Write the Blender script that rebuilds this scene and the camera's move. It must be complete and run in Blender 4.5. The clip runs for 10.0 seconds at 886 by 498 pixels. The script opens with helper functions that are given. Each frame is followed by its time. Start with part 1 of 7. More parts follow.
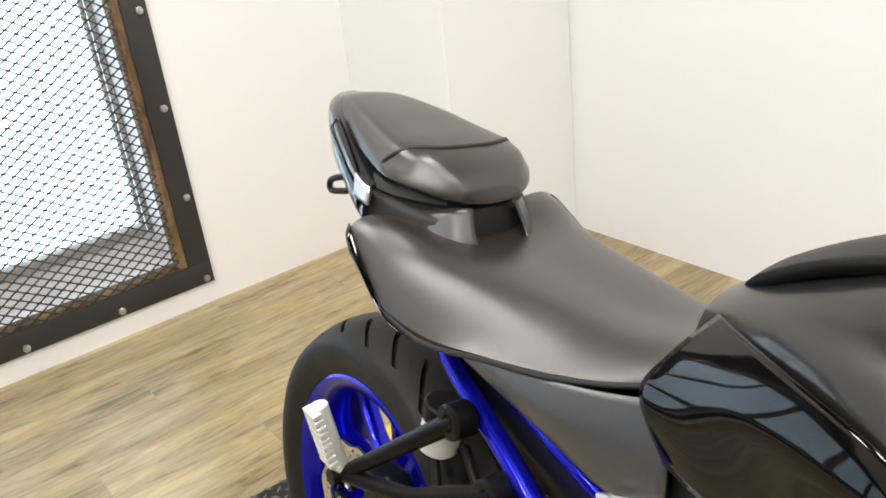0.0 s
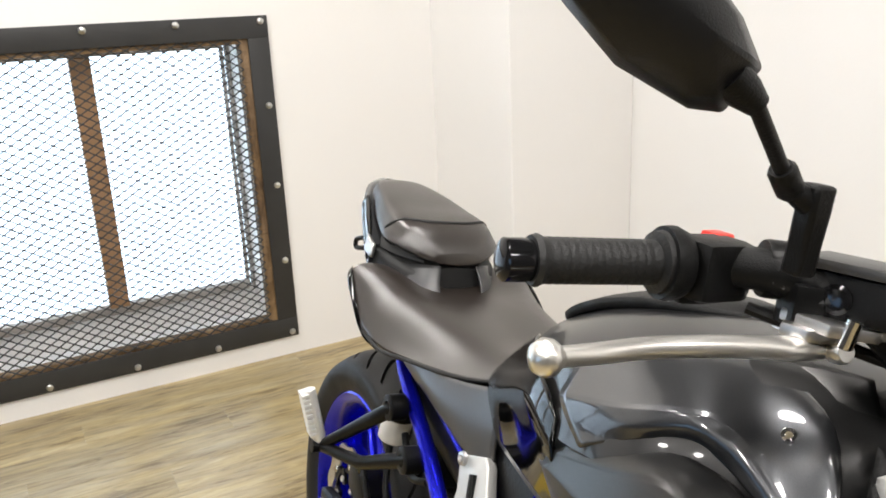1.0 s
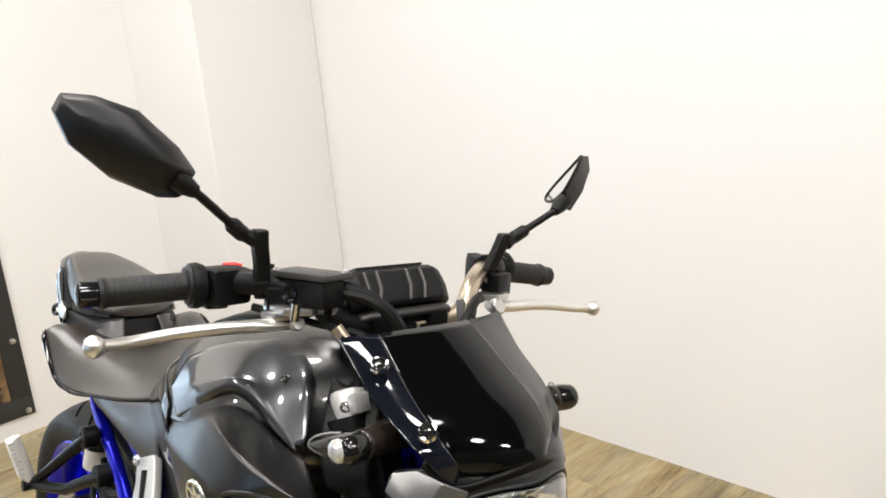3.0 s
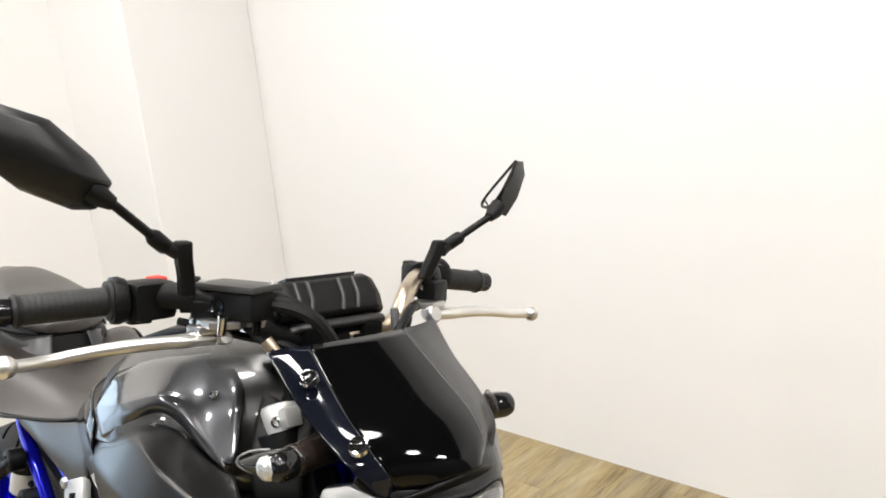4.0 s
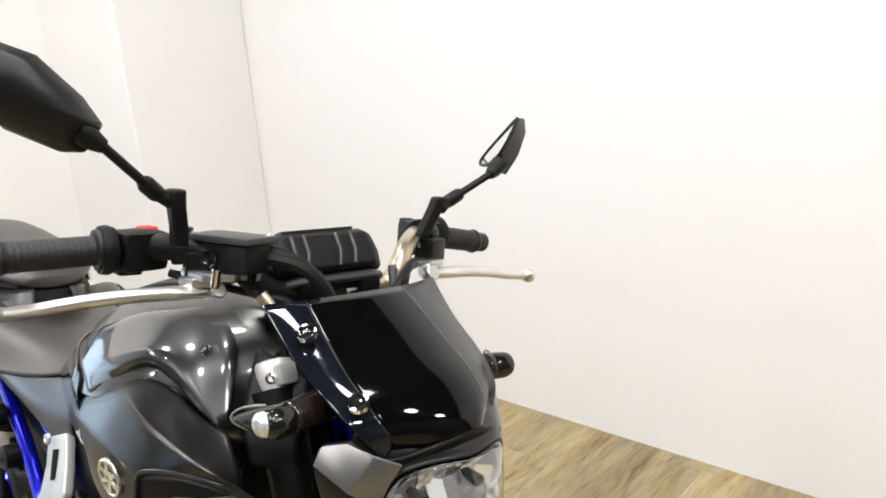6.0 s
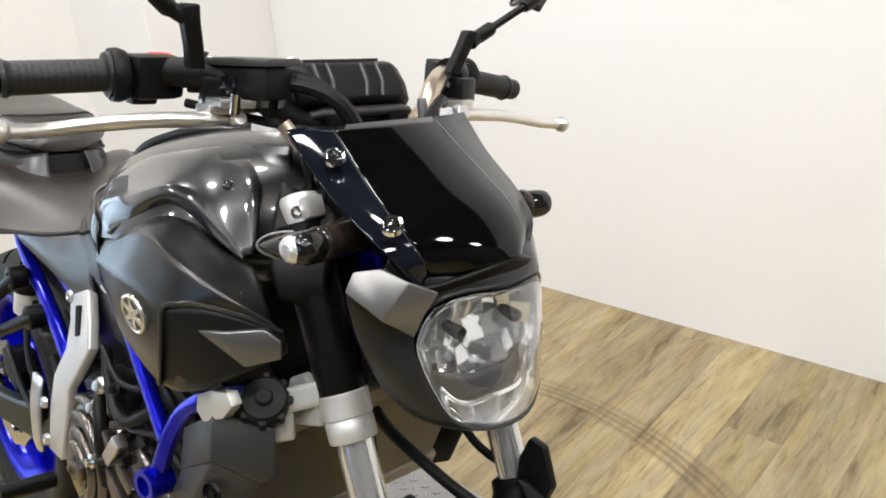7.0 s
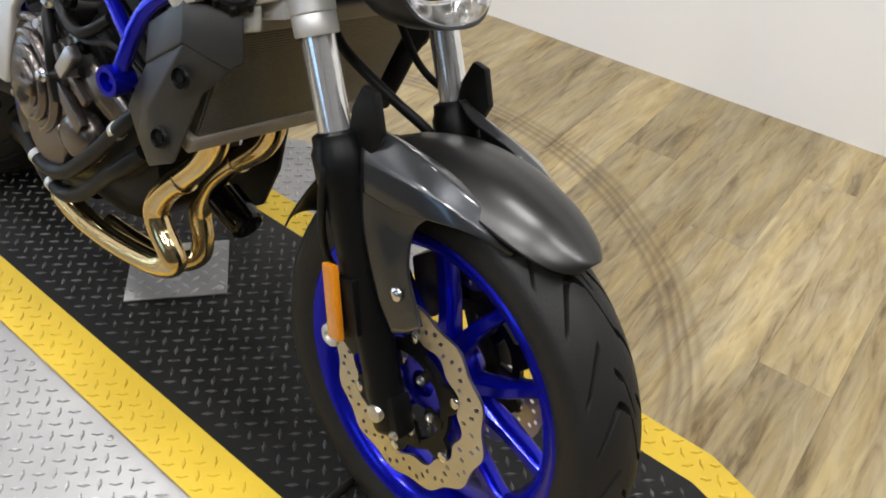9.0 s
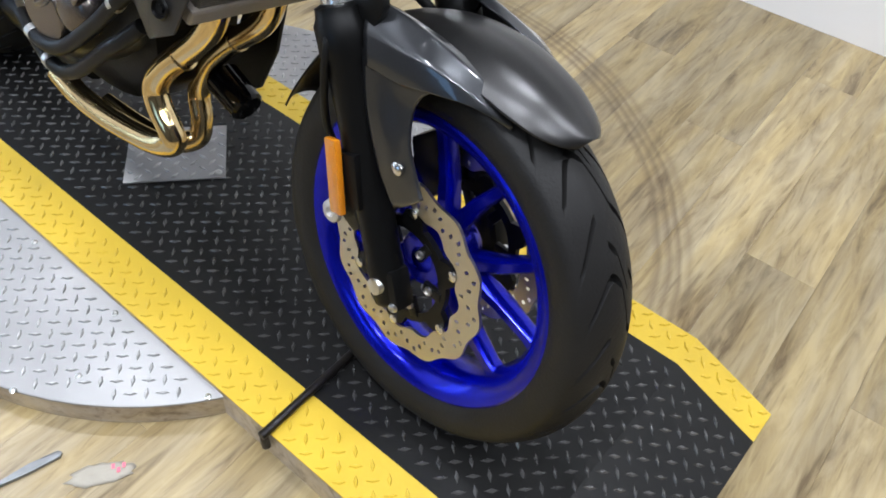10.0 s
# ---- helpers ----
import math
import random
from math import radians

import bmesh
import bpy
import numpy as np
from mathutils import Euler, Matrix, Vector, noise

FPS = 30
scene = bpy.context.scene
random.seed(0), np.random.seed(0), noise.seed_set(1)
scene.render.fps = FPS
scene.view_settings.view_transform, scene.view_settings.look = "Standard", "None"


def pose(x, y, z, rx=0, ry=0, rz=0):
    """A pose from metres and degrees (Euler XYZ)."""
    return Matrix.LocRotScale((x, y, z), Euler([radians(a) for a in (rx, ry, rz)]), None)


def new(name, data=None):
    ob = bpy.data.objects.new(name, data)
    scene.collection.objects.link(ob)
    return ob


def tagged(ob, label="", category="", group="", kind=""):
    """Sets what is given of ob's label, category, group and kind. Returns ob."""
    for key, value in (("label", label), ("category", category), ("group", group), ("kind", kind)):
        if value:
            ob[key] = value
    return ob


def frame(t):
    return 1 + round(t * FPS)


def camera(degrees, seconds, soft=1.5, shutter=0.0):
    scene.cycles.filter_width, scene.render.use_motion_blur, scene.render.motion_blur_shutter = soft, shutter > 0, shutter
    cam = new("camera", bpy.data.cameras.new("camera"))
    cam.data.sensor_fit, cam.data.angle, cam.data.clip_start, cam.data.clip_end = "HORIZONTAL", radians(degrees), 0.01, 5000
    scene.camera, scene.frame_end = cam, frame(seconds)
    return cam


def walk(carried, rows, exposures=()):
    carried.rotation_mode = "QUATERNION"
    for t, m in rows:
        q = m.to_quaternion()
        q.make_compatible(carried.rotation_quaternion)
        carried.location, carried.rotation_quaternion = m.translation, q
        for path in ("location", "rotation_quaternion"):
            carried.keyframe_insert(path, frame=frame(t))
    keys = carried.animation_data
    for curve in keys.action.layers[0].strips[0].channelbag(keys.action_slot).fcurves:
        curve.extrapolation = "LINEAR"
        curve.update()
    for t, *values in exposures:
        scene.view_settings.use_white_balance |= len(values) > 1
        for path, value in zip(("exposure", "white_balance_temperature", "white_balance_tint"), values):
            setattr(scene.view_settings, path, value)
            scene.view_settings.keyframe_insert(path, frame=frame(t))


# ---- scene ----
cam = camera(56.86, 10.0, soft=1.8)
PATH = [
    (0.00, -0.0225, 0.0108, 1.3239, 64.684, 5.916, -39.284),
    (0.50, -0.0926, -0.2085, 1.3965, 68.001, 3.750, -37.528),
    (1.00, -0.0518, -0.4428, 1.3750, 72.880, 2.462, -28.754),
    (1.50, -0.0732, -0.6505, 1.3866, 74.468, 5.311, -32.052),
    (2.00, -0.1786, -0.7832, 1.4344, 75.609, 5.221, -38.283),
    (2.50, -0.1560, -0.8619, 1.4483, 75.143, 5.443, -40.304),
    (3.00, -0.0851, -0.9032, 1.4446, 75.347, 5.067, -45.604),
    (4.50, -0.0590, -0.9079, 1.4391, 75.096, 4.572, -50.111),
    (5.00, -0.0668, -0.8986, 1.4354, 74.193, 3.136, -51.119),
    (6.50, -0.0539, -0.8527, 1.3885, 71.703, 4.704, -49.074),
    (7.00, -0.0556, -0.8352, 1.3292, 66.367, 4.508, -49.399),
    (7.50, -0.0865, -0.8356, 1.2991, 62.291, 1.919, -50.194),
    (8.00, -0.1401, -0.8486, 1.2722, 58.366, 0.227, -52.732),
    (8.50, -0.1967, -0.8790, 1.2453, 54.803, -1.493, -53.468),
    (9.00, -0.2258, -0.8990, 1.2258, 50.089, -2.796, -52.606),
    (9.50, -0.2482, -0.9070, 1.2141, 45.629, -3.038, -52.978),
    (10.00, -0.2654, -0.9167, 1.2123, 43.543, -3.899, -52.411),
]
EXPOSURE = [(0.0, 0.55, 6500, 10), (1.0, 0.42, 6550, 10), (2.0, 0.26, 6550, 10), (2.6, 0.36, 6550, 10), (5.0, 0.50, 6350, 10), (7.5, 0.40, 6330, 10), (9.0, 0.24, 6250, 10), (9.5, 0.30, 5900, 10), (10.0, 0.37, 5700, 10)]
walk(cam, [(t, pose(*p)) for t, *p in PATH], EXPOSURE)

# ---- light ----
world = bpy.data.worlds.new("world")
scene.world = world
world.use_nodes = True
wbg = world.node_tree.nodes["Background"]
wbg.inputs["Color"].default_value = (0.9, 0.95, 1.0, 1)
wbg.inputs["Strength"].default_value = 0.3


def spot(x, y, z, watts, size=0.34, colour=(1.0, 0.968, 0.93)):
    """A round ceiling lamp that shines downwards."""
    lamp = bpy.data.lights.new("ceiling_lamp_light", "AREA")
    lamp.shape, lamp.size, lamp.energy, lamp.color = "DISK", size, watts, colour
    ob = new("ceiling_lamp_light", lamp)
    ob.matrix_world = pose(x, y, z)
    return ob


CEILING = 3.0
LAMPS = [(-1.9, -1.2), (-1.9, 0.2), (-1.9, 1.5), (-0.6, -1.9), (-0.6, -0.7), (-0.6, 0.5), (0.1, 2.08), (0.7, -1.9), (0.7, -0.6), (0.9, 0.9), (1.3, -2.6)]
for lx, ly in LAMPS:
    spot(lx, ly, CEILING - 0.06, 20)

# ---- materials ----


def mat(name, colour, rough=0.5, metal=0.0, noise_scale=0.0, noise_amount=0.0, bump=0.0, bump_scale=300.0,
        coat=0.0, spec=0.5, wear=0.0, rough_var=0.0):
    """A surface with two scales of variation: broad tint (noise_scale) and fine relief (bump_scale)."""
    m = bpy.data.materials.new(name)
    m.use_nodes = True
    nt = m.node_tree
    b = nt.nodes["Principled BSDF"]
    b.inputs["Base Color"].default_value = (*colour, 1)
    b.inputs["Roughness"].default_value = rough
    b.inputs["Metallic"].default_value = metal
    b.inputs["Coat Weight"].default_value = coat
    b.inputs["Coat Roughness"].default_value = 0.04
    b.inputs["Specular IOR Level"].default_value = spec
    tc = nt.nodes.new("ShaderNodeTexCoord")
    if noise_amount > 0:
        n = nt.nodes.new("ShaderNodeTexNoise")
        n.inputs["Scale"].default_value = noise_scale
        n.inputs["Detail"].default_value = 6
        nt.links.new(tc.outputs["Object"], n.inputs["Vector"])
        mx = nt.nodes.new("ShaderNodeMix")
        mx.data_type = "RGBA"
        lo = [c * (1 - noise_amount) for c in colour]
        hi = [min(1, c * (1 + noise_amount)) for c in colour]
        mx.inputs[6].default_value = (*lo, 1)
        mx.inputs[7].default_value = (*hi, 1)
        nt.links.new(n.outputs["Fac"], mx.inputs[0])
        nt.links.new(mx.outputs[2], b.inputs["Base Color"])
    if rough_var > 0:
        n3 = nt.nodes.new("ShaderNodeTexNoise")
        n3.inputs["Scale"].default_value = 22
        n3.inputs["Detail"].default_value = 5
        nt.links.new(tc.outputs["Object"], n3.inputs["Vector"])
        mr = nt.nodes.new("ShaderNodeMapRange")
        mr.inputs["To Min"].default_value = max(0.02, rough - rough_var)
        mr.inputs["To Max"].default_value = min(1, rough + rough_var)
        nt.links.new(n3.outputs["Fac"], mr.inputs["Value"])
        nt.links.new(mr.outputs["Result"], b.inputs["Roughness"])
    if bump > 0:
        n2 = nt.nodes.new("ShaderNodeTexNoise")
        n2.inputs["Scale"].default_value = bump_scale
        n2.inputs["Detail"].default_value = 3
        nt.links.new(tc.outputs["Object"], n2.inputs["Vector"])
        bp = nt.nodes.new("ShaderNodeBump")
        bp.inputs["Strength"].default_value = bump
        bp.inputs["Distance"].default_value = 0.002
        nt.links.new(n2.outputs["Fac"], bp.inputs["Height"])
        nt.links.new(bp.outputs["Normal"], b.inputs["Normal"])
    return m


def emitter(name, colour, strength):
    m = bpy.data.materials.new(name)
    m.use_nodes = True
    nt = m.node_tree
    nt.nodes.remove(nt.nodes["Principled BSDF"])
    e = nt.nodes.new("ShaderNodeEmission")
    e.inputs["Color"].default_value = (*colour, 1)
    e.inputs["Strength"].default_value = strength
    nt.links.new(e.outputs["Emission"], nt.nodes["Material Output"].inputs["Surface"])
    return m


def wood_mat(name, dark, mid, light, rough, per_object=True, grain=(1.2, 14.0, 14.0), scuff=False):
    """Weathered plank: long grain along the object's x, tint from piece to piece."""
    m = bpy.data.materials.new(name)
    m.use_nodes = True
    nt = m.node_tree
    L = nt.links.new
    b = nt.nodes["Principled BSDF"]
    tc = nt.nodes.new("ShaderNodeTexCoord")
    rnd = nt.nodes.new("ShaderNodeObjectInfo").outputs["Random"] if per_object else nt.nodes.new("ShaderNodeNewGeometry").outputs["Random Per Island"]
    off = nt.nodes.new("ShaderNodeVectorMath")
    off.operation = "MULTIPLY_ADD"
    comb = nt.nodes.new("ShaderNodeCombineXYZ")
    for k in range(3):
        L(rnd, comb.inputs[k])
    off.inputs[1].default_value = (37.0, 53.0, 19.0)
    L(comb.outputs[0], off.inputs[0])
    L(tc.outputs["Object"], off.inputs[2])
    mp = nt.nodes.new("ShaderNodeMapping")
    mp.inputs["Scale"].default_value = grain
    L(off.outputs[0], mp.inputs["Vector"])
    n1 = nt.nodes.new("ShaderNodeTexNoise")
    n1.inputs["Scale"].default_value = 2.2
    n1.inputs["Detail"].default_value = 8
    n1.inputs["Roughness"].default_value = 0.62
    n1.inputs["Distortion"].default_value = 1.3
    L(mp.outputs[0], n1.inputs["Vector"])
    n2 = nt.nodes.new("ShaderNodeTexNoise")
    n2.inputs["Scale"].default_value = 0.9
    n2.inputs["Detail"].default_value = 4
    L(mp.outputs[0], n2.inputs["Vector"])
    mxn = nt.nodes.new("ShaderNodeMath")
    mxn.operation = "MULTIPLY_ADD"
    mxn.inputs[1].default_value = 0.5
    L(n1.outputs["Fac"], mxn.inputs[0])
    half = nt.nodes.new("ShaderNodeMath")
    half.operation = "MULTIPLY"
    half.inputs[1].default_value = 0.5
    L(n2.outputs["Fac"], half.inputs[0])
    L(half.outputs[0], mxn.inputs[2])
    rp = nt.nodes.new("ShaderNodeValToRGB")
    e = rp.color_ramp.elements
    e[0].position, e[0].color = 0.36, (*dark, 1)
    e[1].position, e[1].color = 0.62, (*light, 1)
    x = rp.color_ramp.elements.new(0.45)
    x.color = (*mid, 1)
    L(mxn.outputs[0], rp.inputs["Fac"])
    hv = nt.nodes.new("ShaderNodeHueSaturation")
    mr = nt.nodes.new("ShaderNodeMapRange")
    mr.inputs["To Min"].default_value = 0.82
    mr.inputs["To Max"].default_value = 1.14
    L(rnd, mr.inputs["Value"])
    L(mr.outputs["Result"], hv.inputs["Value"])
    L(rp.outputs["Color"], hv.inputs["Color"])
    # short dark checks along the grain
    mp2 = nt.nodes.new("ShaderNodeMapping")
    mp2.inputs["Scale"].default_value = (6.0, 62.0, 62.0)
    L(off.outputs[0], mp2.inputs["Vector"])
    n4 = nt.nodes.new("ShaderNodeTexNoise")
    n4.inputs["Scale"].default_value = 1.6
    n4.inputs["Detail"].default_value = 5
    L(mp2.outputs[0], n4.inputs["Vector"])
    ck = nt.nodes.new("ShaderNodeMapRange")
    ck.inputs["From Min"].default_value, ck.inputs["From Max"].default_value = 0.58, 0.80
    ck.inputs["To Min"].default_value, ck.inputs["To Max"].default_value = 0.0, 0.75
    L(n4.outputs["Fac"], ck.inputs["Value"])
    cx = nt.nodes.new("ShaderNodeMix")
    cx.data_type = "RGBA"
    cx.inputs[7].default_value = (*[c * 0.9 for c in dark], 1)
    L(ck.outputs["Result"], cx.inputs[0])
    L(hv.outputs["Color"], cx.inputs[6])
    # warmer and greyer patches
    n5 = nt.nodes.new("ShaderNodeTexNoise")
    n5.inputs["Scale"].default_value = 1.3
    n5.inputs["Detail"].default_value = 4
    L(mp.outputs[0], n5.inputs["Vector"])
    tr = nt.nodes.new("ShaderNodeValToRGB")
    tr.color_ramp.elements[0].position, tr.color_ramp.elements[0].color = 0.36, (0.95, 0.955, 1.0, 1)
    tr.color_ramp.elements[1].position, tr.color_ramp.elements[1].color = 0.64, (1.05, 1.0, 0.84, 1)
    L(n5.outputs["Fac"], tr.inputs["Fac"])
    tm = nt.nodes.new("ShaderNodeMix")
    tm.data_type, tm.blend_type = "RGBA", "MULTIPLY"
    tm.inputs[0].default_value = 1.0
    L(cx.outputs[2], tm.inputs[6])
    L(tr.outputs["Color"], tm.inputs[7])
    if scuff:
        # worn ring where the platform's corners swing round
        geo = nt.nodes.new("ShaderNodeNewGeometry")
        dv = nt.nodes.new("ShaderNodeVectorMath")
        dv.operation = "DISTANCE"
        dv.inputs[1].default_value = (0.55, 0.28, 0.0)
        L(geo.outputs["Position"], dv.inputs[0])
        sn = nt.nodes.new("ShaderNodeTexNoise")
        sn.inputs["Scale"].default_value = 5
        sn.inputs["Detail"].default_value = 6
        L(geo.outputs["Position"], sn.inputs["Vector"])
        wob = nt.nodes.new("ShaderNodeMath")
        wob.operation = "MULTIPLY_ADD"
        wob.inputs[1].default_value = 0.022
        L(sn.outputs["Fac"], wob.inputs[0])
        L(dv.outputs["Value"], wob.inputs[2])
        ring = nt.nodes.new("ShaderNodeValToRGB")
        ring.color_ramp.interpolation = "LINEAR"
        el = ring.color_ramp.elements
        el[0].position, el[0].color = 0.0, (0, 0, 0, 1)
        el[1].position, el[1].color = 1.0, (0, 0, 0, 1)
        for pos, val in ((0.36, 0), (0.415, 0.9), (0.45, 0.2), (0.495, 1.0), (0.53, 0.35), (0.57, 1.0), (0.60, 0.15), (0.65, 0.6), (0.70, 0)):
            x2 = ring.color_ramp.elements.new(pos)
            x2.color = (val, val, val, 1)
        mr2 = nt.nodes.new("ShaderNodeMapRange")
        mr2.inputs["From Min"].default_value = 0.90
        mr2.inputs["From Max"].default_value = 1.18
        L(wob.outputs[0], mr2.inputs["Value"])
        L(mr2.outputs["Result"], ring.inputs["Fac"])
        brk = nt.nodes.new("ShaderNodeMath")
        brk.operation = "MULTIPLY"
        L(ring.outputs["Color"], brk.inputs[0])
        sn2 = nt.nodes.new("ShaderNodeTexNoise")
        sn2.inputs["Scale"].default_value = 2.3
        L(geo.outputs["Position"], sn2.inputs["Vector"])
        L(sn2.outputs["Fac"], brk.inputs[1])
        dk = nt.nodes.new("ShaderNodeMix")
        dk.data_type = "RGBA"
        dk.inputs[7].default_value = (0.075, 0.045, 0.022, 1)
        L(brk.outputs[0], dk.inputs[0])
        L(tm.outputs[2], dk.inputs[6])
        L(dk.outputs[2], b.inputs["Base Color"])
    else:
        L(tm.outputs[2], b.inputs["Base Color"])
    bp = nt.nodes.new("ShaderNodeBump")
    bp.inputs["Strength"].default_value = 0.25
    bp.inputs["Distance"].default_value = 0.001
    L(n1.outputs["Fac"], bp.inputs["Height"])
    L(bp.outputs["Normal"], b.inputs["Normal"])
    b.inputs["Roughness"].default_value = rough
    b.inputs["Specular IOR Level"].default_value = 0.4
    return m


M_WALL = mat("white_wall_paint", (0.80, 0.788, 0.772), 0.55, 0, 1.3, 0.03, 0.15, 90)
M_CEIL = mat("dark_ceiling_paint", (0.02, 0.0195, 0.019), 0.8, 0, 2, 0.1)
M_DARKWALL = mat("dark_wall_paint", (0.04, 0.039, 0.038), 0.7, 0, 1.5, 0.1)
M_MIDWALL = mat("grey_wall_paint", (0.055, 0.054, 0.053), 0.7, 0, 1.5, 0.1)
M_PLANK = wood_mat("plank_vinyl", (0.125, 0.089, 0.044), (0.262, 0.206, 0.112), (0.400, 0.329, 0.194), 0.32, scuff=True, grain=(2.6, 17.0, 17.0))
M_PLANKS = wood_mat("plank_vinyl_far", (0.125, 0.089, 0.044), (0.262, 0.206, 0.112), (0.400, 0.329, 0.194), 0.32, per_object=False, grain=(2.6, 17.0, 17.0))
M_OAK = wood_mat("rough_timber", (0.045, 0.026, 0.014), (0.13, 0.080, 0.040), (0.30, 0.20, 0.11), 0.7, grain=(9.0, 14.0, 3.0))
M_BLACKSTEEL = mat("black_steel", (0.025, 0.025, 0.025), 0.45, 0.0, 8, 0.3, 0.2, 120)
M_BOLT = mat("zinc_bolt", (0.6, 0.6, 0.58), 0.3, 1.0)
M_MESH = mat("expanded_steel", (0.06, 0.06, 0.06), 0.5, 0.6, 10, 0.3)
M_DAY = emitter("daylight_outside", (0.66, 0.83, 1.0), 3.4)
M_SKY = emitter("blue_daylight", (0.40, 0.66, 1.0), 1.8)
M_GLASS = mat("window_glass", (1, 1, 1), 0.02)
M_GLASS.node_tree.nodes["Principled BSDF"].inputs["Transmission Weight"].default_value = 1.0

M_DIRT = mat("sub_floor", (0.05, 0.045, 0.04), 0.9)
M_BLACKPLATE = mat("black_painted_tread_plate", (0.010, 0.0098, 0.0095), 0.40, 0, 5, 0.6, 0.3, 60, rough_var=0.14, spec=0.25)
M_TREADWORN = mat("worn_black_tread", (0.12, 0.118, 0.114), 0.28, 0.5, 4, 0.8, 0.2, 60, rough_var=0.1)
M_ALUTREAD = mat("polished_tread", (0.48, 0.475, 0.47), 0.28, 0.7, 9, 0.2)
M_YELLOW = mat("yellow_paint", (0.62, 0.43, 0.030), 0.42, 0, 9, 0.18, 0.25, 80, rough_var=0.1)
M_ALU = mat("tread_aluminium", (0.32, 0.315, 0.312), 0.42, 0.40, 6, 0.25, 0.25, 60, rough_var=0.1)
M_EDGE = wood_mat("platform_edge_board", (0.22, 0.17, 0.11), (0.42, 0.35, 0.26), (0.55, 0.48, 0.37), 0.6)
M_BROWNROD = mat("black_rod_steel", (0.012, 0.010, 0.009), 0.35, 0.4, 60, 0.5, 0.4, 120)

M_RUBBER = mat("tyre_rubber", (0.0125, 0.012, 0.0115), 0.52, 0, 11, 0.45, 0.3, 220, rough_var=0.12, spec=0.22)
M_BLUE = mat("blue_powder_coat", (0.006, 0.008, 0.46), 0.22, 0.75, 12, 0.12, coat=0.2)
M_BLACK = mat("black_satin_metal", (0.0035, 0.0035, 0.0035), 0.36, 0.0, 20, 0.3, 0.12, 300, spec=0.18)
M_PLASTIC = mat("black_textured_plastic", (0.004, 0.004, 0.004), 0.42, 0, 20, 0.25, 0.3, 700, spec=0.18)
M_GLOSSBLACK = mat("gloss_black_plastic", (0.0015, 0.0015, 0.0016), 0.05, 0, 4, 0.1, spec=0.28)
M_GREY = mat("metallic_grey_paint", (0.050, 0.0515, 0.055), 0.34, 0.85, 900, 0.25, coat=1.0)
M_WING = mat("glossy_metallic_grey", (0.052, 0.054, 0.058), 0.30, 0.8, 900, 0.2, coat=1.0)
M_FORKTUBE = mat("ground_chrome_tube", (0.82, 0.82, 0.81), 0.17, 0.85, 60, 0.04)
M_FRAMECOVER = mat("light_metallic_grey", (0.13, 0.13, 0.133), 0.36, 0.8, 900, 0.2, coat=0.1)
M_TANKTOP = mat("satin_dark_grey_paint", (0.036, 0.0355, 0.0355), 0.34, 0.85, 900, 0.2, coat=0.5)
M_CLAMP = mat("pale_satin_aluminium", (0.56, 0.55, 0.53), 0.45, 0.55, 20, 0.1, 0.1, 200)
M_MATGREY = mat("matt_grey_paint", (0.062, 0.0608, 0.060), 0.32, 0.9, 700, 0.2, 0.05, 800, spec=0.4)
M_VINYL = mat("seat_vinyl", (0.0180, 0.0135, 0.0108), 0.30, 0, 12, 0.15, 0.16, 900, spec=1.0)
M_PIPING = mat("seat_seam", (0.006, 0.006, 0.006), 0.6)
M_SILVER = mat("cast_aluminium", (0.62, 0.61, 0.6), 0.32, 1.0, 14, 0.12, 0.15, 260, rough_var=0.08)
M_POLISH = mat("polished_aluminium", (0.72, 0.71, 0.69), 0.2, 1.0, 20, 0.1)
M_CHROME = mat("hard_chrome", (0.75, 0.75, 0.76), 0.06, 1.0, 8, 0.04)
M_BRONZE = mat("bronze_cover_paint", (0.16, 0.138, 0.125), 0.26, 0.92, 10, 0.15, 0.05, 300)
M_HEADER = mat("heat_tinted_header", (0.70, 0.54, 0.28), 0.16, 1.0, 7, 0.3)
M_BAR = mat("champagne_anodised_bar", (0.50, 0.42, 0.32), 0.3, 0.9, 9, 0.1)
M_GRIP = mat("rubber_grip", (0.008, 0.008, 0.008), 0.5, 0, 30, 0.25, 0.4, 400, spec=0.35)
M_DISC = mat("brake_disc_steel", (0.55, 0.52, 0.46), 0.3, 1.0, 20, 0.12, 0.2, 500)
M_ENGINE = mat("black_engine_paint", (0.004, 0.004, 0.0042), 0.38, 0.1, 18, 0.3, 0.25, 200, spec=0.25)
M_AMBER = mat("amber_reflector", (0.50, 0.17, 0.004), 0.15, 0, 60, 0.1, coat=0.6)
M_RED = mat("red_switch", (0.7, 0.03, 0.02), 0.4)
M_HOUSING = mat("dark_grey_housing_plastic", (0.006, 0.006, 0.0063), 0.36, 0, 20, 0.2, 0.15, 700, spec=0.28)
M_MIRROR = mat("mirror_glass", (0.9, 0.9, 0.92), 0.01, 1.0)
M_CLEAR = mat("clear_lens", (0.97, 0.98, 1.0), 0.01, 0, coat=0.2)
M_CLEAR.node_tree.nodes["Principled BSDF"].inputs["Transmission Weight"].default_value = 1.0
M_REFL = mat("lamp_reflector", (0.92, 0.92, 0.91), 0.06, 0.9)
M_CORE = mat("radiator_core", (0.16, 0.15, 0.13), 0.5, 0.5, 300, 0.4)
M_FLUID = mat("milky_reservoir", (0.62, 0.60, 0.56), 0.35)
M_HOSE = mat("rubber_hose", (0.005, 0.005, 0.005), 0.45, 0, 40, 0.2, spec=0.2)

# ---- mesh helpers ----


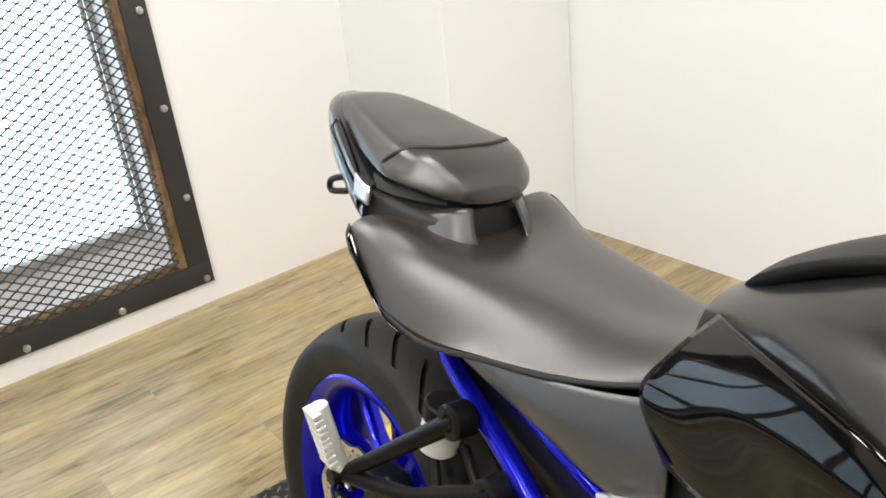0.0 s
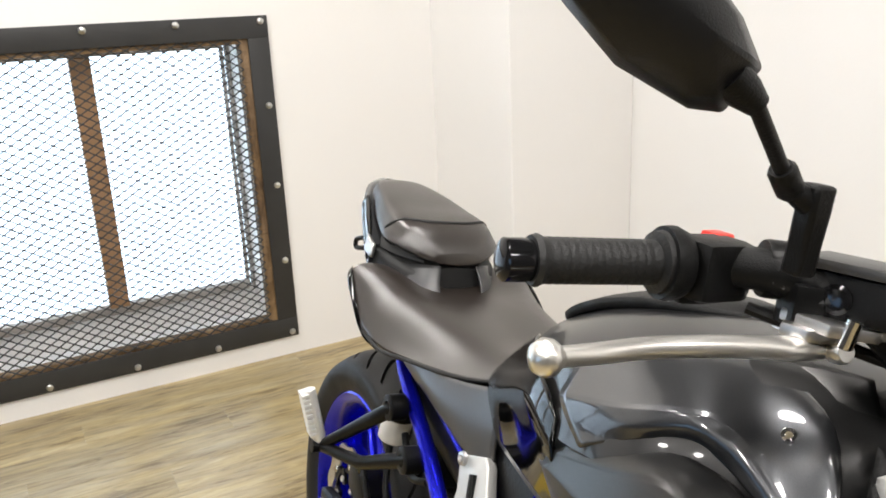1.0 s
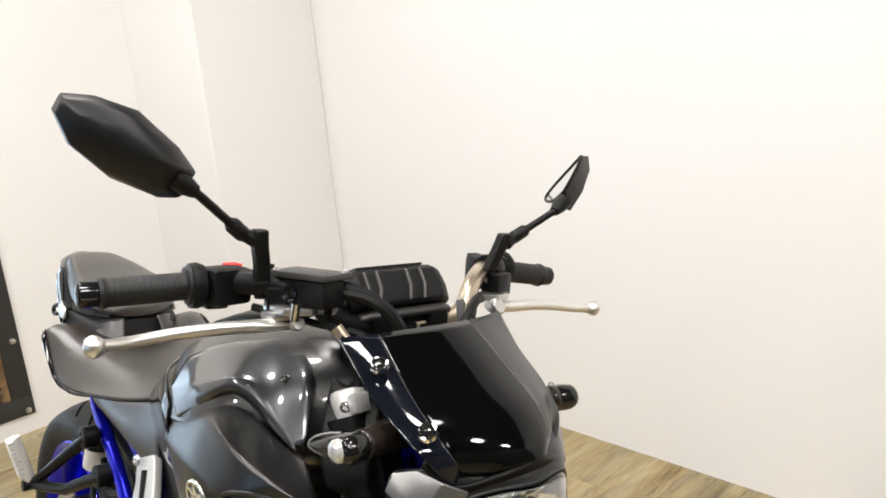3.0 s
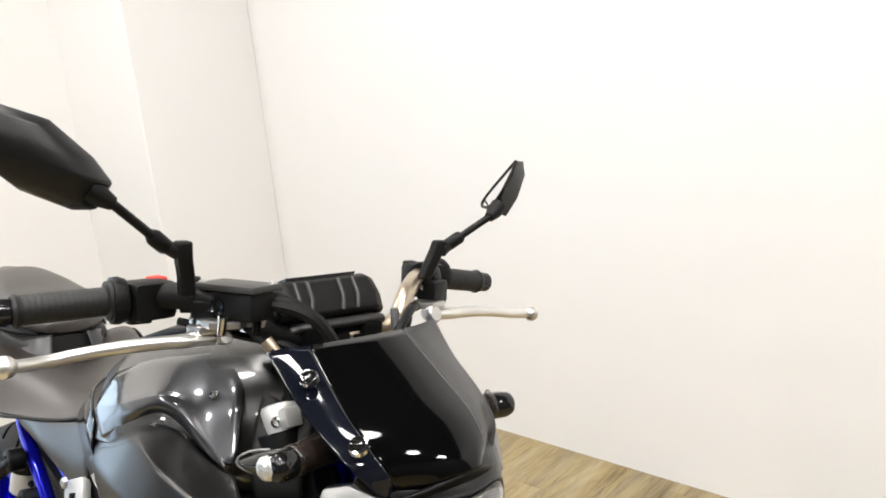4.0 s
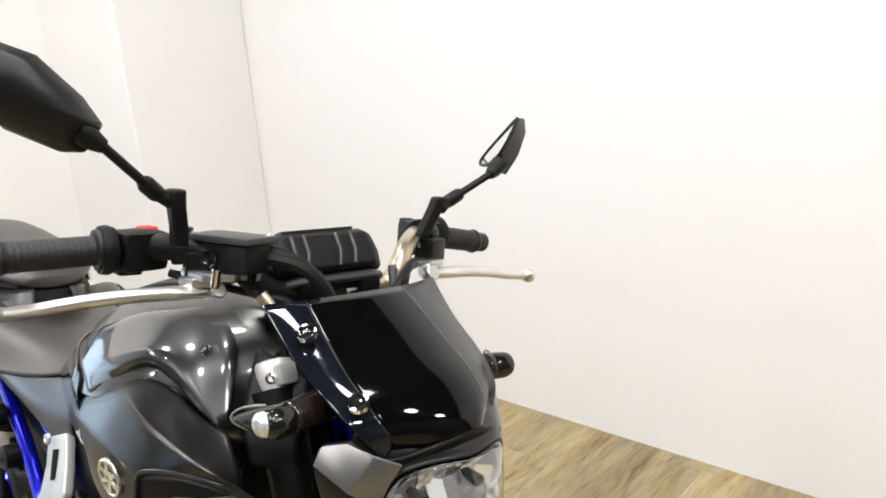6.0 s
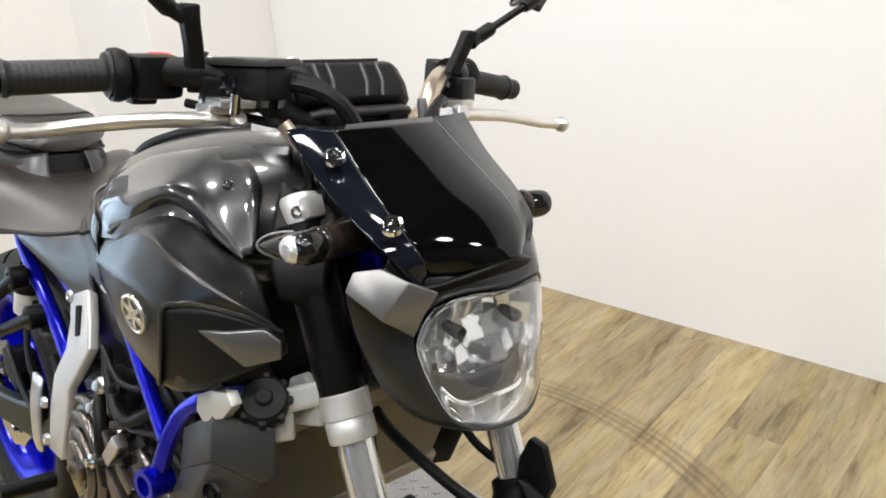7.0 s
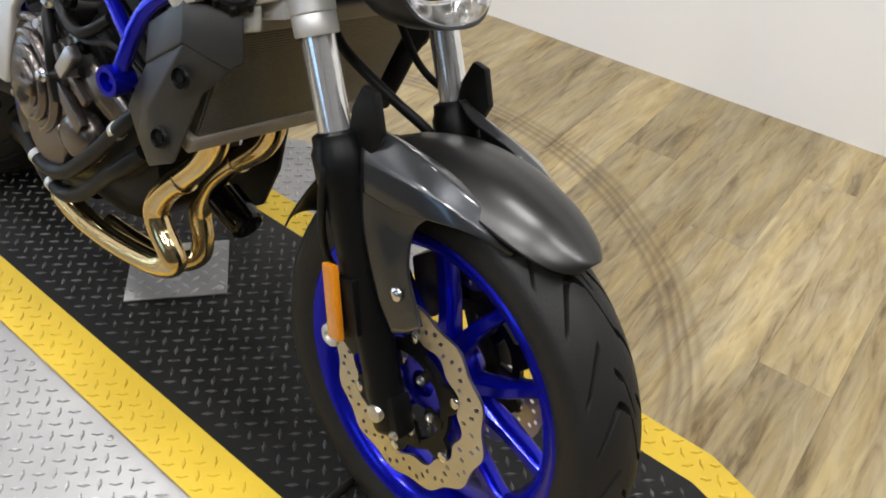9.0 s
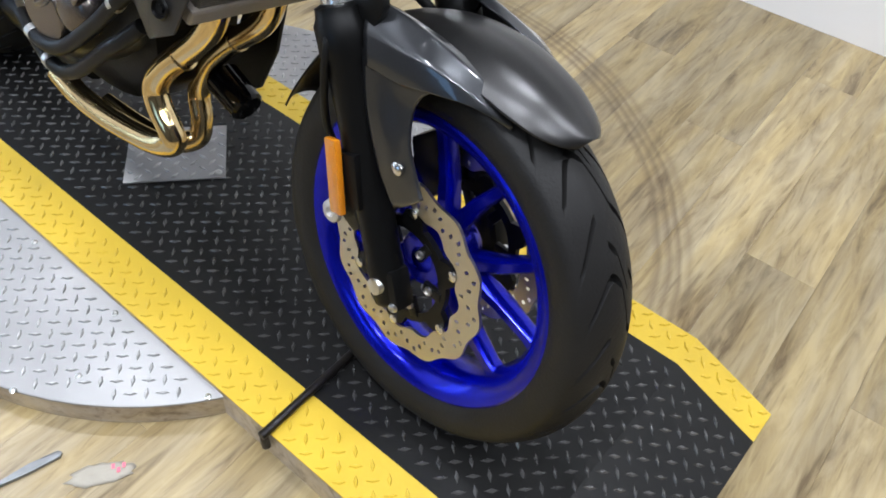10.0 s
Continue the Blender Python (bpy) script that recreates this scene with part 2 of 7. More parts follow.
def finish(name, bm, material, parent=None, label="", m=None, smooth=40, sub=0, solid=0.0, bevel=0.0):
    """One mesh object out of a bmesh."""
    if m is not None:
        bm.transform(m)
    bmesh.ops.recalc_face_normals(bm, faces=bm.faces)
    me = bpy.data.meshes.new(name)
    bm.to_mesh(me)
    bm.free()
    me.materials.append(material)
    if smooth:
        me.shade_smooth()
        if not sub:
            me.set_sharp_from_angle(angle=radians(smooth))
    ob = new(name, me)
    if parent is not None:
        ob.parent = parent
    if label:
        ob["label"] = label
    if solid:
        mod = ob.modifiers.new("thickness", "SOLIDIFY")
        mod.thickness, mod.offset = solid, -1
    if bevel:
        mod = ob.modifiers.new("edge", "BEVEL")
        mod.width, mod.segments, mod.limit_method = bevel, 2, "ANGLE"
    if sub:
        mod = ob.modifiers.new("surface", "SUBSURF")
        mod.levels = mod.render_levels = sub
    return ob


def part(name, bm, material, parent, label="", **kw):
    return finish(name, bm, material, parent, label, **kw)


def empty(name, m, label, category, group="", kind=""):
    ob = new(name)
    ob.empty_display_size = 0.1
    ob.matrix_world = m
    return tagged(ob, label, category, group, kind)


def V(*a):
    return Vector(a)


def add_box(bm, lo, hi, m=None, bevel=0.0):
    """A box between two corners, with its edges bevelled."""
    g = bmesh.ops.create_cube(bm, size=1.0)
    vs = g["verts"]
    c = [(a + b) / 2 for a, b in zip(lo, hi)]
    d = [abs(b - a) for a, b in zip(lo, hi)]
    bmesh.ops.scale(bm, vec=d, verts=vs)
    bmesh.ops.translate(bm, vec=c, verts=vs)
    if bevel:
        es = list({e for v in vs for e in v.link_edges})
        r = bmesh.ops.bevel(bm, geom=es, offset=bevel, segments=2, affect="EDGES", profile=0.6)
        vs = list({v for f in r["faces"] for v in f.verts} | {v for v in vs if v.is_valid})
    if m is not None:
        bmesh.ops.transform(bm, matrix=m, verts=vs)
    return vs


def frame_axes(d, hint=None):
    d = d.normalized()
    h = hint or (V(0, 0, 1) if abs(d.z) < 0.9 else V(0, 1, 0))
    a = h.cross(d).normalized()
    return a, d.cross(a).normalized()


def add_tube(bm, pts, r, n=14, cap=True):
    """A round tube along points; r is one radius or one for each point."""
    pts = [Vector(p) for p in pts]
    rs = r if isinstance(r, (list, tuple)) else [r] * len(pts)
    rings = []
    a = None
    for i, p in enumerate(pts):
        d = (pts[min(i + 1, len(pts) - 1)] - pts[max(i - 1, 0)]).normalized()
        if a is None:
            a, b = frame_axes(d)
        else:
            a = (a - d * a.dot(d)).normalized()
            b = d.cross(a)
        rings.append([bm.verts.new(p + (a * math.cos(t) + b * math.sin(t)) * rs[i]) for t in [2 * math.pi * k / n for k in range(n)]])
    skin(bm, rings, cap)
    return rings


def skin(bm, rings, cap=True, closed=True, loop=False):
    n = len(rings[0])
    pairs = list(zip(rings, rings[1:])) + ([(rings[-1], rings[0])] if loop else [])
    for r0, r1 in pairs:
        for k in range(n if closed else n - 1):
            bm.faces.new((r0[k], r0[(k + 1) % n], r1[(k + 1) % n], r1[k]))
    if cap and not loop:
        bm.faces.new(list(reversed(rings[0])))
        bm.faces.new(rings[-1])


def smooth_path(pts, per=6):
    """Points along a Catmull-Rom curve through pts."""
    P = [Vector(p) for p in pts]
    out = []
    for i in range(len(P) - 1):
        p0, p1, p2, p3 = P[max(i - 1, 0)], P[i], P[i + 1], P[min(i + 2, len(P) - 1)]
        for k in range(per):
            t = k / per
            out.append(0.5 * ((2 * p1) + (p2 - p0) * t + (2 * p0 - 5 * p1 + 4 * p2 - p3) * t * t + (3 * p1 - p0 - 3 * p2 + p3) * t ** 3))
    out.append(P[-1])
    return out


def add_lathe(bm, profile, centre, axis, n=32, start=0.0, sweep=360.0):
    """Revolve (along, radius) pairs round an axis."""
    c, d = Vector(centre), Vector(axis).normalized()
    a, b = frame_axes(d)
    full = abs(sweep - 360) < 1e-6
    steps = n if full else n + 1
    rings = []
    for k in range(steps):
        t = radians(start + sweep * k / n)
        rings.append([bm.verts.new(c + d * u + (a * math.cos(t) + b * math.sin(t)) * r) for u, r in profile])
    skin(bm, rings, cap=False, closed=False, loop=full)
    bmesh.ops.remove_doubles(bm, verts=[v for r in rings for v in r], dist=1e-6)


def add_cyl(bm, p0, p1, r, r1=None, n=20, edge=0.0):
    """A solid cylinder or cone with a small bevel at its rims."""
    p0, p1 = Vector(p0), Vector(p1)
    r1 = r if r1 is None else r1
    h = (p1 - p0).length
    e = edge or min(r, r1, h) * 0.12
    add_lathe(bm, [(0, 0), (0, r - e), (e, r), (h - e, r1), (h, max(r1 - e, 0)), (h, 0)], p0, p1 - p0, n)


def add_plate(bm, outline, thick, axis="y", at=0.0, bevel=0.0, m=None):
    """A flat outline (pairs) given thickness along an axis, from at to at + thick."""
    def p3(u, v, w):
        return {"x": (w, u, v), "y": (u, w, v), "z": (u, v, w)}[axis]
    vs0 = [bm.verts.new(p3(u, v, at)) for u, v in outline]
    vs1 = [bm.verts.new(p3(u, v, at + thick)) for u, v in outline]
    n = len(outline)
    fs = [bm.faces.new(vs0), bm.faces.new(list(reversed(vs1)))]
    for k in range(n):
        fs.append(bm.faces.new((vs0[k], vs1[k], vs1[(k + 1) % n], vs0[(k + 1) % n])))
    vs = vs0 + vs1
    if bevel:
        es = list({e for f in fs for e in f.edges})
        r = bmesh.ops.bevel(bm, geom=es, offset=bevel, segments=2, affect="EDGES", profile=0.6)
        vs = list({v for f in r["faces"] for v in f.verts} | {v for v in vs if v.is_valid})
    if m is not None:
        bmesh.ops.transform(bm, matrix=m, verts=vs)
    return vs


def add_sheet(bm, rows, flip=1.0, per=4, fine=True):
    """A curved sheet through rows of points; flip -1 mirrors it to the other side of the bike."""
    grid = [[Vector((p[0], p[1] * flip, p[2])) for p in row] for row in rows]
    if fine:
        grid = [smooth_path(r, per) for r in grid]
        cols = [smooth_path(c, per) for c in zip(*grid)]
        grid = list(zip(*cols))
    vs = [[bm.verts.new(p) for p in r] for r in grid]
    skin(bm, vs, cap=False, closed=False)
    return vs


def add_creased(bm, rows, creases, per=5):
    """A sheet with tightly rounded ridges along some of its rows."""
    def mix(r, q, k):
        return [Vector(a).lerp(Vector(c), k) for a, c in zip(r, q)]
    out = []
    for i, r in enumerate(rows):
        if i in creases:
            lo, hi = mix(r, rows[i - 1], 0.22), mix(r, rows[i + 1], 0.22)
            out += [lo, mix(mix(lo, hi, 0.5), r, 0.5), hi]
        else:
            out.append(r)
    add_sheet(bm, out, per=per)


def add_loft(bm, sections, per=4, loop_per=3, cap=True, sharp=False):
    """A closed body lofted through rings of points."""
    rings = [[Vector(p) for p in s] for s in sections]
    if not sharp:
        rings = [closed_smooth(r, loop_per) for r in rings]
    cols = [smooth_path(c, per) for c in zip(*rings)]
    vs = [[bm.verts.new(p) for p in r] for r in zip(*cols)]
    skin(bm, vs, cap=cap)
    return vs


def closed_smooth(P, per):
    out, n = [], len(P)
    for i in range(n):
        p0, p1, p2, p3 = P[i - 1], P[i], P[(i + 1) % n], P[(i + 2) % n]
        for k in range(per):
            t = k / per
            out.append(0.5 * ((2 * p1) + (p2 - p0) * t + (2 * p0 - 5 * p1 + 4 * p2 - p3) * t * t + (3 * p1 - p0 - 3 * p2 + p3) * t ** 3))
    return out


def half_ring(x, half, lean=0.0):
    """A closed ring at x out of (y, z) pairs that run from the top's middle down the right side to the bottom's middle."""
    right = [(x + lean * z, -y, z) for y, z in half]
    left = [(x + lean * z, y, z) for y, z in reversed(half) if y > 1e-6]
    return right + left


# ---- room ----


def bm_new():
    return bmesh.new()


WALL_Y, WALL_X, COL_Y, COL_X = 2.60, 2.12, 2.02, 1.555
SOUTH, WEST = -3.2, -3.0
RAIL = 2.70
WIN = (-2.55, 0.80, 0.155, 1.265)


def room():
    b = bm_new()
    # window wall in four pieces round its opening
    x0, x1, z0, z1 = WIN
    T = 0.2
    add_box(b, (WEST - T, WALL_Y, 0), (x0, WALL_Y + T, RAIL))
    add_box(b, (x1, WALL_Y, 0), (WALL_X + T, WALL_Y + T, RAIL))
    add_box(b, (x0, WALL_Y, 0), (x1, WALL_Y + T, z0))
    add_box(b, (x0, WALL_Y, z1), (x1, WALL_Y + T, RAIL))
    tagged(finish("wall_north", b, M_WALL, smooth=0), "warm white painted wall with a caged window opening", "wall", kind="structure")
    b = bm_new()
    add_box(b, (COL_X, COL_Y, 0), (WALL_X, WALL_Y, RAIL), bevel=0.006)
    tagged(finish("wall_corner_boxing", b, M_WALL, smooth=0), "white painted boxing built out in the room's corner", "wall", kind="structure")
    b = bm_new()
    add_box(b, (WALL_X, SOUTH, 0), (WALL_X + T, WALL_Y, RAIL))
    tagged(finish("wall_east", b, M_WALL, smooth=0), "warm white painted plain wall", "wall", kind="structure")
    b = bm_new()
    # unseen dark strip added above the white walls to darken reflections in the paint
    add_box(b, (WEST - T, WALL_Y, RAIL), (WALL_X + T, WALL_Y + T, CEILING))
    add_box(b, (WALL_X, SOUTH, RAIL), (WALL_X + T, WALL_Y, CEILING))
    add_box(b, (COL_X, COL_Y, RAIL), (WALL_X, WALL_Y, CEILING))
    tagged(finish("wall_upper", b, M_DARKWALL, smooth=0), "unseen dark strip added above the white walls to darken reflections", "wall", kind="structure")
    b = bm_new()
    add_box(b, (WEST - T, SOUTH - T, 0), (WALL_X + T, SOUTH, CEILING))
    tagged(finish("wall_south", b, M_MIDWALL, smooth=0), "plain grey painted wall", "wall", kind="structure")
    b = bm_new()
    # opening with daylight on the side that only the gloss paint shows
    y0, y1, q0, q1 = -0.30, 1.10, 1.05, 1.85
    add_box(b, (WEST - T, SOUTH, 0), (WEST, y0, CEILING))
    add_box(b, (WEST - T, y1, 0), (WEST, WALL_Y, CEILING))
    add_box(b, (WEST - T, y0, 0), (WEST, y1, q0))
    add_box(b, (WEST - T, y0, q1), (WEST, y1, CEILING))
    add_box(b, (WEST - 0.14, 0.30, q0), (WEST - 0.06, 0.38, q1))
    tagged(finish("wall_west", b, M_DARKWALL, smooth=0), "plain dark painted wall with a window opening", "wall", kind="structure")
    b = bm_new()
    add_box(b, (WEST - 0.5, y0 - 0.6, q0 - 0.5), (WEST - 0.49, y1 + 0.6, q1 + 0.5))
    tagged(finish("backdrop_west", b, M_SKY, smooth=0), "pale blue daylight outside the window", "backdrop", kind="structure")
    b = bm_new()
    add_box(b, (WEST - T, SOUTH - T, CEILING), (WALL_X + T, WALL_Y + T, CEILING + 0.15))
    tagged(finish("ceiling", b, M_CEIL, smooth=0), "plain dark ceiling", "ceiling", kind="structure")
    b = bm_new()
    add_box(b, (WEST - T, SOUTH - T, -0.12), (WALL_X + T, WALL_Y + T, -0.004))
    return tagged(finish("floor", b, M_DIRT, smooth=0), "light weathered wood-look plank floor", "floor", kind="structure")


FLOOR = room()


def window():
    """The caged window: timber lining, black steel frame with bolts, expanded steel mesh, mullion and daylight."""
    x0, x1, z0, z1 = WIN
    w = empty("window_1", pose(0, WALL_Y, 0), "timber window behind expanded steel mesh in a bolted black frame", "window", kind="structure")
    o = 0.075
    X0, X1, Z0, Z1 = x0 - o, x1 + o, z0 - o, z1 + o
    for nm, lo, hi in (("frame_bottom", (X0, -0.012, Z0), (X1, -0.001, z0 + 0.004)), ("frame_top", (X0, -0.012, z1 - 0.004), (X1, -0.001, Z1)),
                       ("frame_side", (x1 - 0.004, -0.0118, z0 + 0.004), (X1, -0.001, z1 - 0.004)), ("frame_side", (X0, -0.0118, z0 + 0.004), (x0 + 0.004, -0.001, z1 - 0.004))):
        b = bm_new()
        add_box(b, lo, hi, bevel=0.002)
        part(nm, b, M_BLACKSTEEL, w, "black painted flat steel")
    # timber strips round the opening, white reveal behind them
    k = 0.036
    for lo, hi in (((x1 - k, 0.0, z0), (x1, 0.045, z1)), ((x0, 0.0, z0), (x0 + k, 0.045, z1)),
                   ((x0 + k, 0.0, z0), (x1 - k, 0.045, z0 + 0.020)), ((x0 + k, 0.0, z1 - 0.022), (x1 - k, 0.045, z1))):
        b = bm_new()
        add_box(b, lo, hi, bevel=0.003)
        part("lining_board", b, M_OAK, w, "rough sawn timber lining")
    D = 0.235
    for lo, hi in (((x1 - 0.03, 0.046, z0), (x1, D, z1)), ((x0, 0.046, z0), (x0 + 0.03, D, z1)),
                   ((x0 + 0.03, 0.046, z0), (x1 - 0.03, D, z0 + 0.018)), ((x0 + 0.03, 0.046, z1 - 0.02), (x1 - 0.03, D, z1)),
                   ((x0 + 0.03, D - 0.03, z0 + 0.018), (x1 - 0.03, D - 0.002, z0 + 0.10))):
        b = bm_new()
        add_box(b, lo, hi)
        part("reveal_board", b, M_WALL, w, "white painted reveal", smooth=0)
    # sash in thin bars, mullion
    s0, s1, t0, t1 = x0 + 0.03, x1 - 0.03, z0 + 0.10, z1 - 0.02
    for lo, hi in (((s1 - 0.010, 0.17, t0), (s1 - 0.001, 0.22, t1)), ((s1 - 0.030, 0.19, t0), (s1 - 0.018, 0.22, t1)), ((s0, 0.17, t0), (s0 + 0.03, 0.22, t1)),
                   ((s0 + 0.03, 0.17, t0), (s1 - 0.03, 0.22, t0 + 0.035)), ((s0 + 0.03, 0.17, t1 - 0.02), (s1 - 0.03, 0.22, t1))):
        b = bm_new()
        add_box(b, lo, hi, bevel=0.002)
        part("sash_bar", b, M_SASH, w, "grey weathered window sash")
    for mx in (0.235, -0.36, -0.955, -1.55, -2.145):
        b = bm_new()
        add_box(b, (mx - 0.035, 0.15, t0 + 0.035), (mx + 0.035, 0.21, t1 - 0.02), bevel=0.003)
        part("mullion", b, M_MULL, w, "brown stained timber mullion")
    b = bm_new()
    add_box(b, (s0 + 0.03, 0.203, t0 + 0.035), (s1 - 0.03, 0.206, t1 - 0.02))
    pane = part("pane", b, M_GLASS, w, smooth=0)
    pane.visible_shadow = False
    # bolts
    def bolt(x, z):
        b = bm_new()
        add_lathe(b, [(-0.011, 0.0), (-0.011, 0.007), (-0.008, 0.0115), (0.0, 0.0125), (0.0, 0)], (x, -0.012, z), (0, 1, 0), 12)
        part("bolt", b, M_BOLT, w, "round zinc bolt head")
    for k in range(12):
        bolt(0.848 - 0.302 * k, Z0 + 0.02)
        bolt(0.848 - 0.302 * k, Z1 - 0.02)
    for k in range(1, 4):
        bolt(0.848, Z0 + 0.02 + (Z1 - Z0 - 0.04) * k / 4)
    # expanded mesh: staggered diamonds of flat strand
    b = bm_new()
    sw, sh, rr = 0.050, 0.0155, 0.0021
    x0, x1, z0, z1 = x0 + 0.022, x1 - 0.022, z0 + 0.006, z1 - 0.008
    nx, nz = int((x1 - x0) / sw) + 2, int((z1 - z0) / sh) + 2
    verts, faces = [], []
    def strand(p, q):
        i = len(verts)
        d = Vector((q[0] - p[0], 0, q[1] - p[1])).normalized()
        n = Vector((-d.z, 0, d.x)) * rr
        for pt, sg in ((p, -1), (q, -1), (q, 1), (p, 1)):
            verts.append((pt[0] + n.x * sg, -0.0045, pt[1] + n.z * sg))
        for pt, sg in ((p, -1), (q, -1), (q, 1), (p, 1)):
            verts.append((pt[0] + n.x * sg, -0.0015, pt[1] + n.z * sg))
        faces.extend([(i, i + 1, i + 2, i + 3), (i + 7, i + 6, i + 5, i + 4), (i, i + 4, i + 5, i + 1), (i + 3, i + 2, i + 6, i + 7)])
    def bond(p):
        # the thick knuckle where two strands meet
        i = len(verts)
        h, v = 0.0075, 0.0030
        for yy in (-0.0055, -0.0005):
            for u, q in ((-h, 0), (-h * .4, -v), (h * .4, -v), (h, 0), (h * .4, v), (-h * .4, v)):
                verts.append((p[0] + u, yy, p[1] + q))
        faces.append(tuple(range(i, i + 6)))
        faces.append(tuple(range(i + 11, i + 5, -1)))
        faces.extend([(i + n, i + 6 + n, i + 6 + (n + 1) % 6, i + (n + 1) % 6) for n in range(6)])
    for j in range(nz):
        for i in range(nx):
            cx, cz = x0 + i * sw + (sw / 2 if j % 2 else 0), z0 + j * sh
            if cx > x1 or cz + sh > z1 + 0.01:
                continue
            if x0 + 0.01 < cx < x1 - 0.01:
                bond((cx, cz))
            for sx in (-1, 1):
                qx = cx + sx * sw / 2
                if x0 <= qx <= x1:
                    strand((cx, cz), (qx, cz + sh))
    me = bpy.data.meshes.new("wire_mesh")
    me.from_pydata(verts, [], faces)
    me.materials.append(M_MESH)
    mo = new("wire_mesh", me)
    mo.parent = w
    tagged(mo, "dark expanded steel mesh", kind="stuff")
    # bright daylight outside
    b = bm_new()
    add_box(b, (x0 - 1.5, WALL_Y + 0.75, -0.6), (x1 + 1.5, WALL_Y + 0.76, 2.4))
    tagged(finish("backdrop", b, M_DAY, smooth=0), "overexposed white daylight outside the window", "backdrop", kind="structure")


M_SASH = mat("grey_sash", (0.34, 0.31, 0.28), 0.7, 0, 9, 0.3, 0.3, 60)
M_MULL = mat("brown_mullion", (0.40, 0.225, 0.11), 0.6, 0, 14, 0.3, 0.3, 80)
window()


def ceiling_lamps():
    for lx, ly in LAMPS:
        lamp = empty("ceiling_lamp", pose(lx, ly, CEILING), "round dark ceiling lamp housing", "ceiling lamp", "ceiling lamps")
        b = bm_new()
        add_lathe(b, [(0, 0.185), (-0.055, 0.185), (-0.055, 0.20), (0, 0.205)], (0, 0, 0), (0, 0, 1), 24)
        part("housing", b, M_CEIL, lamp)


ceiling_lamps()


def floor_planks():
    """Plank floor: each row shifted by its own amount; the ones near the bike are separate pieces."""
    W, L, TH = 0.152, 1.22, 0.004
    rnd = random.Random(4)
    near = {}
    def plank_mesh(length):
        key = round(length, 3)
        if key not in near:
            b = bm_new()
            g = 0.0001
            add_box(b, (g, g, -TH), (length - g, W - g, 0.0))
            bmesh.ops.bevel(b, geom=[e for e in b.edges if e.verts[0].co.z > -0.001 and e.verts[1].co.z > -0.001], offset=0.0005, segments=1, affect="EDGES")
            me = bpy.data.meshes.new("plank")
            b.to_mesh(me)
            b.free()
            me.materials.append(M_PLANK)
            near[key] = me
        return near[key]
    rest_v, rest_f = [], []
    y = SOUTH
    count = 0
    shifts = [0.0, 0.41, 0.83, 0.2, 0.62, 1.03, 0.31, 0.74]
    k = 0
    while y < WALL_Y - 0.01:
        s = shifts[k % 8] + rnd.uniform(-0.03, 0.03)
        x = WEST - s
        while x < WALL_X:
            a, bb = max(x, WEST), min(x + L, WALL_X)
            if bb - a > 0.02:
                if bb > -0.9 and -1.6 < y:
                    ob = new("plank", plank_mesh(bb - a))
                    ob.parent = FLOOR
                    ob.location = (a, y, 0)
                    count += 1
                else:
                    i = len(rest_v)
                    yy = min(y + W, WALL_Y)
                    rest_v.extend([(a + .0006, y + .0006, 0), (bb - .0006, y + .0006, 0), (bb - .0006, yy - .0006, 0), (a + .0006, yy - .0006, 0)])
                    rest_f.append((i, i + 1, i + 2, i + 3))
            x += L
        y += W
        k += 1
    me = bpy.data.meshes.new("planks_far")
    me.from_pydata(rest_v, [], rest_f)
    me.materials.append(M_PLANKS)
    ob = new("planks_far", me)
    ob.parent = FLOOR
    tagged(ob, kind="stuff")


# ---- turntable and platform ----
PTOP = 0.072
TURN_C = (0.493, 0.24)
DECK = pose(TURN_C[0], TURN_C[1], 0, 0, 0, -2.4)
HALF, S_IN0, S_IN1 = 0.319, 0.225, 0.245
V0, VB, V1 = -1.192, -1.022, 1.24
DISC_R = 0.585


def tread_field(b, inside, x0, x1, y0, y1, zfun, pitch=0.0255, length=0.0245, width=0.0076, height=0.0026):
    """Raised lozenges of tread plate, laid diagonally and turned by turns, joined."""
    verts, faces = [], []
    r2 = math.sqrt(0.5)
    mx, my = (x0 + x1) / 2, (y0 + y1) / 2
    n = int((abs(x1 - x0) + abs(y1 - y0)) / pitch) + 2
    for i in range(-n, n + 1):
        for j in range(-n, n + 1):
            cx, cy = mx + (i + j) * pitch * r2, my + (i - j) * pitch * r2
            if not (x0 < cx < x1 and y0 < cy < y1) or not inside(cx, cy):
                continue
            along = (i + j) % 2
            k = len(verts)
            h, w = length / 2, width / 2
            pts = [(-h, 0, 0), (0, -w, 0), (h, 0, 0), (0, w, 0), (-h * .6, 0, height), (0, -w * .5, height), (h * .6, 0, height), (0, w * .5, height)]
            for u, v, z in pts:
                if along:
                    u, v = -v, u
                u, v = (u - v) * r2, (u + v) * r2
                verts.append((cx + u, cy + v, zfun(cy + v) + z))
            faces.extend([tuple(k + q for q in f) for f in ((0, 1, 5, 4), (1, 2, 6, 5), (2, 3, 7, 6), (3, 0, 4, 7), (4, 5, 6, 7))])
    me = bpy.data.meshes.new("tread")
    me.from_pydata(verts, [], faces)
    return me


def deck_z(v):
    if v < VB:
        return 0.004 + (PTOP - 0.004) * (v - V0) / (VB - V0)
    return PTOP


def screw(b_parent, x, y, z, material, r=0.009):
    b = bm_new()
    add_lathe(b, [(0.0005, 0.0), (0.0005, r * 0.4), (0.0022, r * 0.5), (0.0012, r * 0.95), (0, r)], (x, y, z), (0, 0, 1), 10)
    part("screw", b, material, b_parent)


